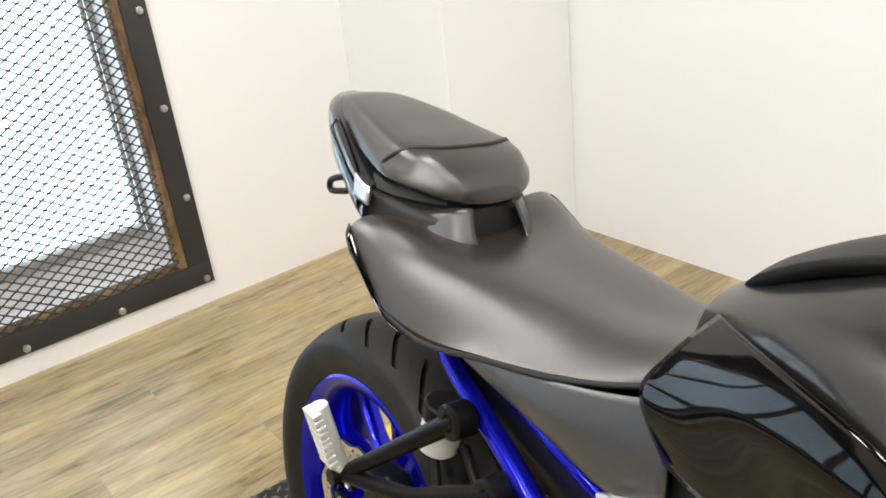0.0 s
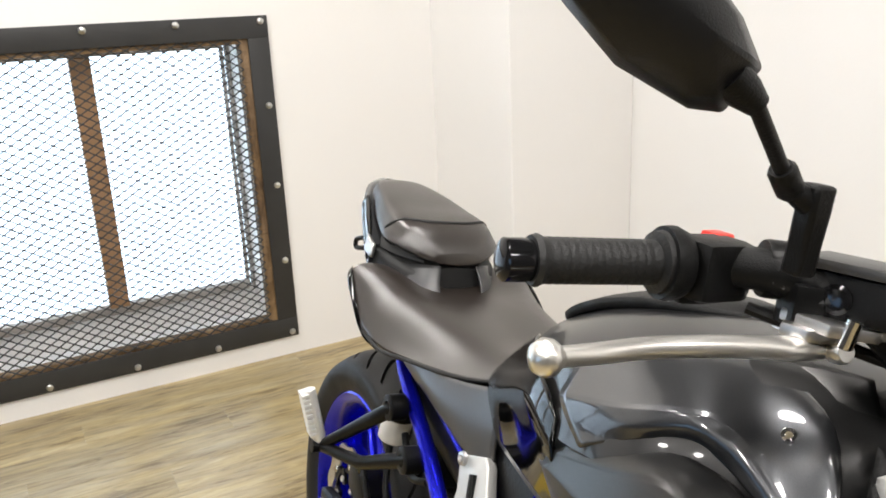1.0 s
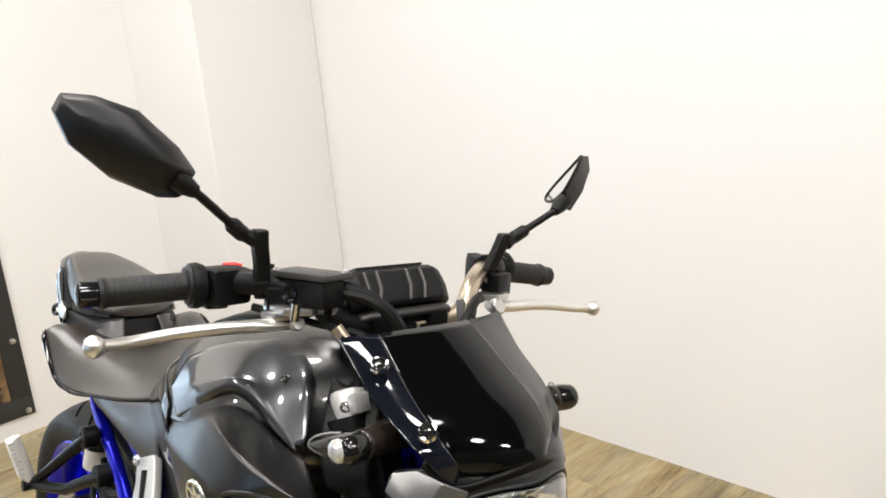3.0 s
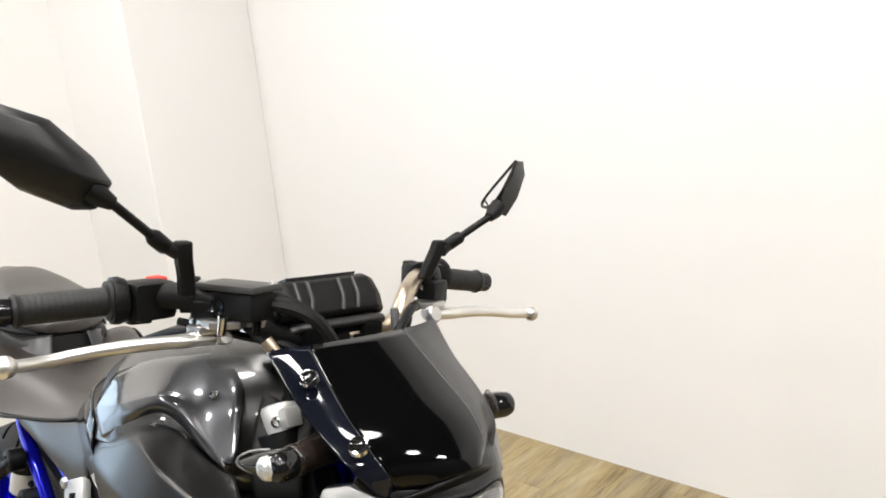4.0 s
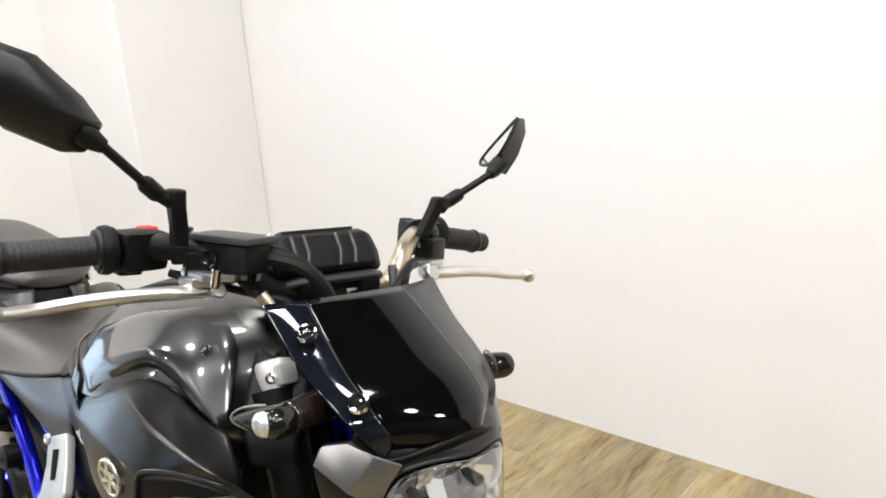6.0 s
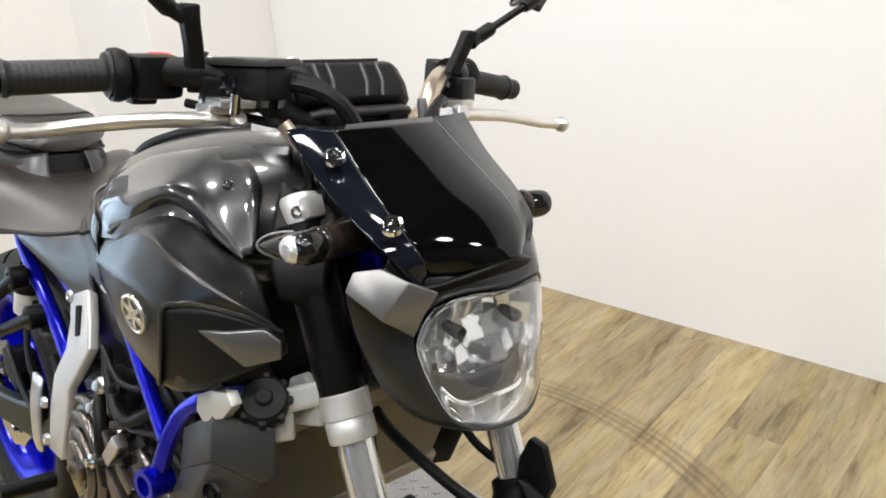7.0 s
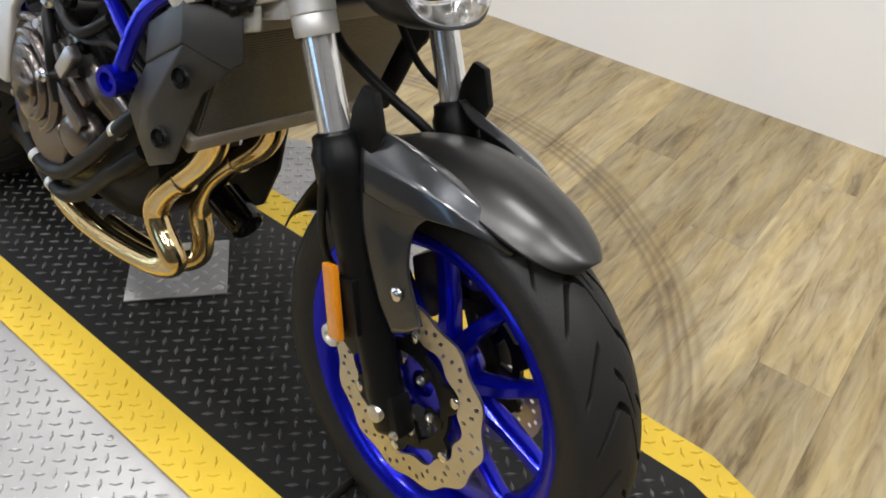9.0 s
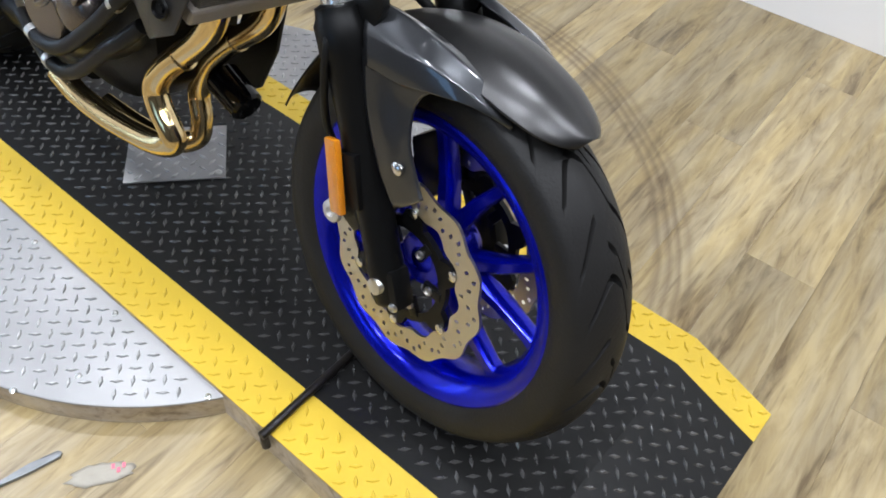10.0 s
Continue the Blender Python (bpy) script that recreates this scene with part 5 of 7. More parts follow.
        b = bm_new()
        add_plate(b, [(1.018, -0.128), (1.046, -0.122), (1.056, -0.150), (1.050, -0.178), (1.030, -0.186), (1.020, -0.165)] if s < 0 else [(1.018, 0.152), (1.042, 0.146), (1.050, 0.172), (1.046, 0.198), (1.030, 0.206), (1.020, 0.188)], 0.010, "z", 1.050, bevel=0.003)
        part("lever_pivot", b, M_SILVER, bar, "cast lever pivot", m=BARM)
        k = 0.7 if s < 0 else 1.0
        b = bm_new()
        add_lathe(b, [(0, 0.0), (0, 0.011 * k), (0.004, 0.0125 * k), (0.010, 0.0125 * k), (0.013, 0.010 * k), (0.013, 0)], V(1.046, s * 0.148, 1.043) + o, V(1, 0.1 * s, 0.35), 16)
        part("adjuster_wheel", b, M_SILVER, bar, "silver adjuster wheel", m=BARM)
    # black throttle cable sleeve round the bar
    b = bm_new()
    add_tube(b, smooth_path([(0.974, -0.205, 1.084), (1.005, -0.175, 1.088), (1.045, -0.125, 1.075), (1.062, -0.095, 1.045), (1.060, -0.045, 1.032)], 6), 0.0160, 16)
    part("bar_sleeve", b, M_PLASTIC, bar, "black sleeve", m=BARM)
    # front brake reservoir
    b = bm_new()
    mm = Matrix.Translation((1.052, -0.132, 1.096)) @ pose(0, 0, 0, 3, 0, -72)
    add_box(b, (-0.020, -0.038, -0.030), (0.020, 0.038, 0.004), m=mm, bevel=0.006)
    r = part("brake_reservoir", b, M_PLASTIC, bar, "black brake fluid reservoir", m=BARM)
    b = bm_new()
    add_box(b, (-0.025, -0.048, 0.0042), (0.025, 0.046, 0.0125), m=mm, bevel=0.003)
    part("reservoir_lid", b, M_LID, r, "dull grey reservoir lid", m=BARM)
    for u, v in ((0.017, -0.040), (-0.017, 0.038)):
        b = bm_new()
        add_lathe(b, [(0.0012, 0), (0.0012, 0.002), (0.0026, 0.0026), (0.002, 0.0045), (0, 0.005)], mm @ V(u, v, 0.0125), mm.to_3x3() @ V(0, 0, 1), 10)
        part("lid_screw", b, M_SILVER, r, m=BARM)
    b = bm_new()
    add_lathe(b, [(0.0, 0.0105), (0.003, 0.011), (0.004, 0.008), (0.002, 0.007), (0.001, 0.0)], mm @ V(0.0195, -0.014, -0.014), mm.to_3x3() @ V(1, 0, 0), 18)
    part("sight_glass", b, M_BLACKCHROME, r, "round sight glass", m=BARM)
    b = bm_new()
    add_tube(b, [(1.03, -0.155, 1.066), (1.052, -0.08, 1.060)], 0.013, 16)
    part("master_cylinder", b, M_BLACK, bar, "black brake master cylinder", m=BARM)
    # cast bracket with its bolts behind the brake lever
    b = bm_new()
    add_plate(b, [(1.020, -0.178), (1.060, -0.172), (1.074, -0.140), (1.064, -0.128), (1.078, -0.112), (1.066, -0.098), (1.040, -0.104), (1.024, -0.140)], 0.009, "z", 1.058, bevel=0.002)
    part("lever_bracket", b, M_SILVER, bar, "cast aluminium lever bracket", m=BARM)
    for x, y, r in ((1.062, -0.158, 0.006), (1.070, -0.118, 0.005), (1.046, -0.112, 0.0045)):
        b = bm_new()
        add_cyl(b, (x, y, 1.052), (x + 0.004, y, 1.074), r, n=10)
        part("bracket_bolt", b, M_CHROME if r > 0.0055 else M_BLACK, bar, m=BARM)
    # clamp and top
    for y in (-0.045, 0.045):
        b = bm_new()
        add_box(b, (-0.022, -0.015, -0.03), (0.022, 0.015, 0.022), m=Matrix.Translation((1.060, y, 1.030)), bevel=0.006)
        part("bar_clamp", b, M_BLACK, bar, m=BARM)
    # cables and hoses
    runs = [([(1.03, -0.160, 1.075), (1.075, -0.105, 1.085), (1.112, -0.060, 1.066), (1.128, -0.025, 1.00)], 0.0085),
            ([(1.00, -0.185, 1.082), (1.055, -0.125, 1.094), (1.100, -0.070, 1.078), (1.118, -0.03, 1.01)], 0.007),
            ([(0.985, -0.175, 1.055), (1.045, -0.120, 1.042), (1.09, -0.075, 1.030), (1.10, -0.05, 0.98)], 0.005),
            ([(1.045, 0.145, 1.055), (1.095, 0.095, 1.066), (1.12, 0.05, 1.040), (1.12, 0.02, 0.98)], 0.006),
            ([(0.985, 0.175, 1.060), (1.06, 0.12, 1.050), (1.105, 0.07, 1.020), (1.10, 0.04, 0.97)], 0.005),
            ([(1.05, -0.12, 1.055), (1.09, -0.10, 1.025), (1.10, -0.09, 0.985), (1.085, -0.08, 0.94)], 0.0055)]
    for pts, r in runs:
        b = bm_new()
        add_tube(b, smooth_path(pts, 8), r, 8)
        part("cable", b, M_HOSE, bar, m=BARM)
    b = bm_new()
    add_tube(b, smooth_path([(1.075, -0.108, 1.042), (1.088, -0.096, 1.022), (1.10, -0.088, 1.010)], 5), 0.008, 10)
    part("cable_sleeve", b, M_BAR, bar, "tan cable sleeve", m=BARM)


M_LEVER = mat("satin_lever_aluminium", (0.74, 0.72, 0.68), 0.30, 0.92, 20, 0.08)
M_BLACKCHROME = mat("black_chrome", (0.03, 0.03, 0.032), 0.12, 0.8, 10, 0.2)
M_LID = mat("dull_grey_lid", (0.035, 0.034, 0.033), 0.4, 0.2, 30, 0.2, 0.2, 300)
handlebar()


def mirror(s):
    """A faceted mirror on a jointed stalk."""
    b = bm_new()
    # outline across the mirror: along (outwards and up) and across
    base, tip = (V(1.056, -0.294, 1.214), V(1.026, -0.398, 1.284)) if s < 0 else (V(1.056, 0.263, 1.199), V(1.030, 0.342, 1.270))
    al = (tip - base).normalized()
    nx = V(-0.82, 0.57, 0.0).normalized() if s < 0 else V(-0.36, -0.88, 0.30).normalized()
    ac = nx.cross(al).normalized()
    if ac.z < 0:
        ac = -ac
    L = (tip - base).length
    out = [(-0.010, -0.014), (0.006, -0.024), (L * 0.42, -0.033), (L * 0.80, -0.028), (L + 0.004, -0.010), (L + 0.006, 0.006), (L - 0.018, 0.020), (L * 0.55, 0.031), (0.020, 0.024), (-0.008, 0.014)]
    if s < 0:
        out = [(u * 1.03, v * 1.14) for u, v in out]
    def ring(k, depth):
        return [b.verts.new(base + al * (L * 0.48 + (u - L * 0.48) * k) + ac * (v * k) - nx * depth) for u, v in out]
    if s < 0:
        skin(b, [ring(0.93, -0.004), ring(1.0, 0.0), ring(1.0, 0.010), ring(0.86, 0.026), ring(0.56, 0.036), ring(0.22, 0.040)])
    else:
        # turned almost edge on: the glass looks back and inwards, the shell bulges behind it
        face = [V(1.032, 0.346, 1.265), V(0.918, 0.389, 1.193), V(0.989, 0.330, 1.187), V(1.037, 0.307, 1.208), V(1.043, 0.326, 1.246)]
        shell = [V(1.017, 0.375, 1.265), V(1.018, 0.380, 1.243), V(1.029, 0.355, 1.208), V(1.023, 0.337, 1.177), V(1.007, 0.341, 1.181)]
        mid = sum(face, V(0, 0, 0)) / 5
        out_n = V(-0.544, -0.709, 0.449)
        bmesh.ops.convex_hull(b, input=[b.verts.new(p) for p in face + shell])
    m1 = part("mirror", b, M_HOUSING, bike, "black faceted mirror housing", m=BARM, bevel=0.002, smooth=30)
    b = bm_new()
    if s < 0:
        vs = [b.verts.new(base + al * (L * 0.48 + (u - L * 0.48) * 0.84) + ac * (v * 0.76) + nx * 0.0055) for u, v in out]
    else:
        vs = [b.verts.new(mid + (p - mid) * 0.84 + out_n * 0.0022) for p in face]
    b.faces.new(vs)
    part("mirror_glass", b, M_MIRROR, m1, "mirror glass", m=BARM, smooth=0, solid=0.0015)
    if s > 0:
        b = bm_new()
        rim = [mid + (p - mid) * 0.95 + out_n * 0.002 for p in face]
        add_tube(b, smooth_path(rim + rim[:1], 5), 0.0026, 8)
        part("mirror_rim", b, M_PLASTIC, m1, "black rim round the glass", m=BARM)
    # stalk: socket, rod, joint, foot
    b = bm_new()
    add_tube(b, [base + al * 0.004 - nx * 0.016, base - al * 0.010 - nx * 0.014, base - al * 0.022 - nx * 0.012], [0.0125, 0.011, 0.0075], 14)
    p0, p1 = base - al * 0.02 - nx * 0.012, V(1.046, -0.226, 1.160) if s < 0 else V(1.046, 0.210, 1.147)
    add_tube(b, [p0, p1], 0.0052, 12)
    d = (p1 - p0).normalized()
    add_tube(b, [p1 - d * 0.012, p1 - d * 0.008, p1 + d * 0.012, p1 + d * 0.016], [0.0075, 0.0095, 0.0095, 0.0075], 12)
    add_tube(b, [p1 + d * 0.010, V(1.045, s * 0.202, 1.146) if s < 0 else V(1.045, 0.186, 1.132)], [0.0075, 0.009], 12)
    part("mirror_stalk", b, M_PLASTIC, m1, "black mirror stalk", m=BARM)
    b = bm_new()
    add_loft(b, [[V(*c) + V(x * w, y * w, 0) for x, y in ((1, 1), (1, -1), (-1, -1), (-1, 1))] for c, w in ((((1.038, s * 0.189, 1.095), 0.0085), ((1.040, s * 0.191, 1.118), 0.0085), ((1.046, s * 0.197, 1.140), 0.0088), ((1.047, s * 0.198, 1.159), 0.0088)) if s < 0 else (((1.034, 0.166, 1.092), 0.0085), ((1.038, 0.171, 1.110), 0.0085), ((1.043, 0.178, 1.132), 0.0086), ((1.046, 0.182, 1.148), 0.0086)))], per=2, sharp=True)
    part("mirror_foot", b, M_PLASTIC, m1, "black mirror foot", m=BARM, bevel=0.003)


for s in (-1, 1):
    mirror(s)


def meter():
    # wedge-shaped body with a chamfered front, on a shallow tray
    def prism(profile, y0, y1, taper=0.0):
        bm = bm_new()
        rings = [[bm.verts.new((x - k * taper * 0.6, y, z - k * taper * 0.5)) for x, z in profile] for y, k in ((y0, 1), (y0 + 0.016, 0), (y1 - 0.016, 0), (y1, 1))]
        skin(bm, rings)
        return bm
    k = part("instrument_panel", prism([(.985, 1.075), (1.000, 1.092), (1.036, 1.105), (1.050, 1.104), (1.068, 1.086), (1.076, 1.068), (1.070, 1.060), (.990, 1.060)], -0.086, 0.070, 0.014),
             M_PLASTIC, bike, "black digital instrument panel", m=STEER, bevel=0.003, smooth=30)
    b = bm_new()
    add_box(b, (-0.022, -0.058, 0.0), (0.020, 0.046, 0.003), m=Matrix.Translation((1.016, 0, 1.0985)) @ pose(0, 0, 0, 0, -20, 0))
    part("display", b, M_GLOSSBLACK, k, "dark display", m=STEER)
    # lamp glints on the chamfer, modelled as four thin ribs of lighter grey
    for y in (-0.060, -0.042, 0.004, 0.026):
        b = bm_new()
        add_tube(b, [(1.0505, y + 0.004, 1.1042), (1.0685, y + 0.001, 1.0862), (1.0760, y - 0.004, 1.070)], 0.0026, 8)
        part("panel_rib", b, M_LID, k, "grey rib standing in for a lamp glint", m=STEER)
    part("panel_tray", prism([(1.000, 1.058), (1.076, 1.058), (1.081, 1.054), (1.078, 1.047), (1.000, 1.047)], -0.075, 0.066, 0.006), M_LID, k, "dull brown-grey tray", m=STEER, bevel=0.002, smooth=30)
    b = bm_new()
    add_box(b, (1.020, -0.055, 1.012), (1.070, 0.050, 1.0465), bevel=0.005)
    part("panel_bracket", b, M_BLACK, k, m=STEER)
    for y, h in ((-0.034, 0.016), (0.000, 0.020), (0.030, 0.016)):
        b = bm_new()
        add_box(b, (1.068, y - 0.012, 1.018), (1.075, y + 0.012, 1.018 + h), bevel=0.002)
        part("bracket_tab", b, M_PLASTIC, k, m=STEER)
    for y in (0.068,):
        b = bm_new()
        add_tube(b, [(1.098, y, 1.030), (1.092, y, 1.066)], 0.006, 12)
        part("stay_pin", b, M_SILVER, k, "silver pin", m=STEER)


meter()

# ---- tank, covers, seats ----


def tank():
    b = bm_new()
    st = [(0.545, [(0, .893), (.03, .890), (.055, .875), (.065, .845), (.06, .80), (0, .78)]),
          (0.60, [(0, .928), (.05, .922), (.09, .900), (.105, .865), (.10, .81), (0, .78)]),
          (0.70, [(0, .972), (.07, .964), (.13, .938), (.155, .895), (.15, .83), (0, .78)]),
          (0.80, [(0, .998), (.085, .988), (.155, .958), (.192, .912), (.19, .85), (0, .78)]),
          (0.90, [(0, 1.010), (.09, 1.000), (.158, .972), (.205, .930), (.205, .87), (0, .78)]),
          (0.98, [(0, 1.010), (.085, 1.000), (.145, .975), (.188, .942), (.185, .88), (0, .79)]),
          (1.04, [(0, 1.000), (.07, .990), (.115, .968), (.145, .935), (.145, .88), (0, .80)]),
          (1.075, [(0, .985), (.05, .975), (.08, .955), (.10, .925), (.10, .88), (0, .82)])]
    add_loft(b, [half_ring(x, h) for x, h in st], per=4, loop_per=3)
    t = part("fuel_tank", b, M_TANKTOP, bike, "metallic grey fuel tank cover")
    # dark top trim and cap
    b = bm_new()
    rows = []
    for x, z, w in ((0.562, 0.906, 0.03), (0.59, 0.934, 0.06), (0.65, 0.968, 0.072), (0.73, 0.996, 0.070), (0.80, 1.010, 0.060), (0.85, 1.014, 0.03)):
        rows.append([(x, w * u, z - 0.010 * u * u) for u in (-1, -0.5, 0, 0.5, 1)])
    add_sheet(b, rows, per=3)
    part("tank_trim", b, M_PLASTIC, t, "black tank top trim", solid=0.012)
    b = bm_new()
    add_lathe(b, [(0, 0.0), (0.006, 0.0), (0.006, 0.022), (0.004, 0.024), (0.004, 0.030), (0.006, 0.032), (0.004, 0.038), (-0.006, 0.040)], V(0.90, 0, 1.012), V(-0.05, 0, 1), 32)
    part("fuel_cap", b, M_SILVER, t, "silver fuel cap")
    for s in (-1, 1):
        # glossy wing of the tank with its pointed front corner and the ridge above its lower edge
        b = bm_new()
        add_creased(b, [[(.770, s * .160, .945), (.842, s * .147, .976), (.905, s * .127, .992), (.940, s * .100, .996), (1.030, s * .119, .980), (1.085, s * .160, .915)],
                        [(.789, s * .178, .940), (.851, s * .165, .970), (.915, s * .148, .986), (.952, s * .124, .989), (1.041, s * .139, .971), (1.086, s * .165, .912)],
                        [(.799, s * .203, .912), (.888, s * .210, .939), (.958, s * .197, .965), (.992, s * .179, .966), (1.030, s * .171, .941), (1.079, s * .170, .910)],
                        [(.833, s * .214, .901), (.912, s * .213, .932), (.965, s * .198, .953), (1.002, s * .186, .951), (1.041, s * .177, .930), (1.080, s * .172, .909)],
                        [(.868, s * .223, .893), (.922, s * .209, .925), (.964, s * .191, .943), (1.002, s * .183, .935), (1.046, s * .178, .916), (1.081, s * .173, .906)]], creases=(2,))
        part("tank_wing", b, M_GREY, t, "glossy metallic grey tank wing", solid=0.004)
        b = bm_new()
        add_lathe(b, [(0.001, 0), (0.001, 0.003), (0.002, 0.0035), (0.0025, 0.0055), (0.0, 0.0065)], V(1.017, s * 0.1495, 0.970), V(0.35, s * 0.8, 0.5), 16)
        part("tank_screw", b, M_CHROME, t, "bright screw")
        # gloss black knee panel
        b = bm_new()
        add_sheet(b, [[(.582, s * .088, .893), (.642, s * .130, .900), (.70, s * .166, .905), (.77, s * .196, .902), (.81, s * .209, .890)],
                      [(.556, s * .112, .850), (.612, s * .140, .858), (.68, s * .170, .868), (.77, s * .204, .874), (.82, s * .216, .868)],
                      [(.545, s * .129, .812), (.60, s * .144, .814), (.68, s * .168, .828), (.77, s * .199, .842), (.83, s * .214, .840)],
                      [(.585, s * .134, .765), (.63, s * .150, .768), (.70, s * .170, .776), (.78, s * .193, .788), (.84, s * .204, .800)]], per=5)
        part("knee_panel", b, M_GLOSSBLACK, t, "gloss black knee panel", solid=0.004)
        # matt intake cover: a top facet, a slanting middle facet and a side facet
        b = bm_new()
        cover = [[(.850, s * .214, .884), (.895, s * .204, .908), (.951, s * .189, .933), (.998, s * .182, .929), (1.044, s * .176, .911), (1.091, s * .166, .898)],
                 [(.818, s * .212, .862), (.915, s * .226, .900), (.978, s * .224, .926), (1.040, s * .220, .919), (1.095, s * .205, .895), (1.130, s * .175, .872)],
                 [(.812, s * .212, .856), (.929, s * .232, .897), (.995, s * .236, .921), (1.060, s * .240, .913), (1.124, s * .220, .887), (1.150, s * .182, .859)],
                 [(.803, s * .212, .840), (.905, s * .240, .862), (.985, s * .256, .874), (1.060, s * .252, .866), (1.106, s * .231, .874), (1.158, s * .176, .850)],
                 [(.795, s * .208, .838), (.880, s * .232, .830), (.955, s * .248, .815), (1.045, s * .246, .806), (1.098, s * .226, .820), (1.158, s * .172, .836)],
                 [(.787, s * .203, .836), (.850, s * .218, .812), (.897, s * .224, .777), (1.018, s * .235, .758), (1.088, s * .222, .775), (1.157, s * .168, .824)]]
        add_creased(b, cover, creases=(2, 3), per=5)
        ic = part("intake_cover", b, M_MATGREY, t, "matt grey intake cover", solid=0.004)
        # black intake mouth on it with a vane
        b = bm_new()
        add_sheet(b, [[(1.064, s * .253, .861), (1.104, s * .233, .870), (1.134, s * .206, .862), (1.159, s * .177, .848)],
                      [(1.058, s * .252, .835), (1.103, s * .232, .845), (1.136, s * .205, .845), (1.161, s * .175, .840)],
                      [(1.046, s * .248, .800), (1.097, s * .229, .812), (1.136, s * .203, .825), (1.162, s * .174, .832)],
                      [(1.023, s * .239, .762), (1.088, s * .226, .777), (1.133, s * .202, .803), (1.160, s * .173, .826)]], per=3)
        part("intake_mouth", b, M_INTAKE, ic, "black intake mouth", solid=0.003)
        b = bm_new()
        add_tube(b, smooth_path([(1.024, s * .241, .762), (1.046, s * .250, .800), (1.058, s * .254, .838), (1.063, s * .253, .864), (1.083, s * .244, .872), (1.104, s * .233, .874), (1.134, s * .206, .866), (1.160, s * .176, .850)], 6), 0.0026, 8)
        part("mouth_rim", b, M_MATGREY, ic, "matt grey rim")
        b = bm_new()
        q = [b.verts.new((x, s * y, z)) for x, y, z in ((1.097, .236, .846), (1.128, .224, .850), (1.152, .192, .854), (1.166, .182, .842), (1.164, .180, .822), (1.140, .207, .812))]
        b.faces.new([q[i] for i in (0, 1, 5)])
        b.faces.new([q[i] for i in (1, 2, 3, 4, 5)])
        part("intake_vane", b, M_VANE, ic, "silver grey vane", solid=0.006, bevel=0.002, smooth=20)
        # round badge: ring with three radial bars
        b = bm_new()
        c = V(1.006, s * 0.2570, 0.841)
        nrm = V(0.05, s * 1.0, -0.16).normalized()
        add_lathe(b, [(0.0, 0.0185), (0.0025, 0.0185), (0.0035, 0.0205), (0.0025, 0.0225), (0.0, 0.0230)], c, nrm, 32)
        a1, a2 = frame_axes(nrm)
        for k in range(3):
            q = radians(90 + 60 * k)
            dd = a1 * math.cos(q) + a2 * math.sin(q)
            ee = nrm.cross(dd)
            pts = [c + nrm * 0.001 + dd * u + ee * v for u, v in ((-0.019, 0.002), (-0.019, -0.002), (0, -0.0036), (0.019, -0.002), (0.019, 0.002), (0, 0.0036))]
            lo = [b.verts.new(p) for p in pts]
            hi = [b.verts.new(p + nrm * 0.0018) for p in pts]
            b.faces.new(hi)
            for i in range(6):
                b.faces.new((lo[i], lo[(i + 1) % 6], hi[(i + 1) % 6], hi[i]))
        part("badge", b, M_BADGE, ic, "round silver badge with radial bars", smooth=30)
        # light grey frame cover under the seat
        b = bm_new()
        add_sheet(b, [[(.285, s * .142, .757), (.36, s * .148, .772), (.44, s * .140, .780), (.51, s * .128, .795), (.565, s * .122, .812)],
                      [(.325, s * .146, .748), (.39, s * .150, .755), (.46, s * .146, .755), (.53, s * .136, .762), (.585, s * .130, .770)],
                      [(.385, s * .142, .734), (.43, s * .146, .733), (.48, s * .144, .728), (.535, s * .138, .728), (.590, s * .132, .735)],
                      [(.455, s * .134, .716), (.48, s * .137, .712), (.515, s * .137, .706), (.555, s * .134, .702), (.592, s * .128, .705)]], per=4)
        part("frame_cover", b, M_FRAMECOVER, bike, "metallic grey frame cover", solid=0.004)
        # dark steering side cover between tank and fork
        b = bm_new()
        add_sheet(b, [[(1.058, s * .108, .978), (1.095, s * .098, .968), (1.13, s * .085, .955)],
                      [(1.075, s * .130, .945), (1.105, s * .118, .935), (1.14, s * .10, .925)],
                      [(1.098, s * .150, .903), (1.125, s * .135, .897), (1.15, s * .115, .89)],
                      [(1.115, s * .15, .865), (1.135, s * .135, .862), (1.155, s * .115, .86)]], per=4)
        part("head_cover", b, M_PLASTIC, bike, "black plastic head cover", solid=0.004)
        b = bm_new()
        add_sheet(b, [[(.940, s * .092, 1.000), (.972, s * .076, 1.006), (1.012, s * .062, 1.008)],
                      [(.990, s * .110, .984), (1.010, s * .094, .992), (1.030, s * .074, .994)],
                      [(1.028, s * .119, .966), (1.040, s * .104, .972), (1.048, s * .084, .980)]], per=4)
        part("head_panel", b, M_MATGREY, bike, "satin grey panel before the tank", solid=0.004)


M_VANE = mat("silver_grey_vane", (0.15, 0.15, 0.15), 0.35, 0.8, 40, 0.1)
M_INTAKE = mat("intake_black", (0.003, 0.003, 0.003), 0.5, 0, 20, 0.3, 0.2, 300, spec=0.25)
M_BADGE = mat("badge_silver", (0.72, 0.70, 0.62), 0.25, 0.9, 20, 0.1)
tank()


M_PEDESTAL = mat("satin_pedestal_plastic", (0.045, 0.045, 0.046), 0.30, 0.5, 30, 0.15)


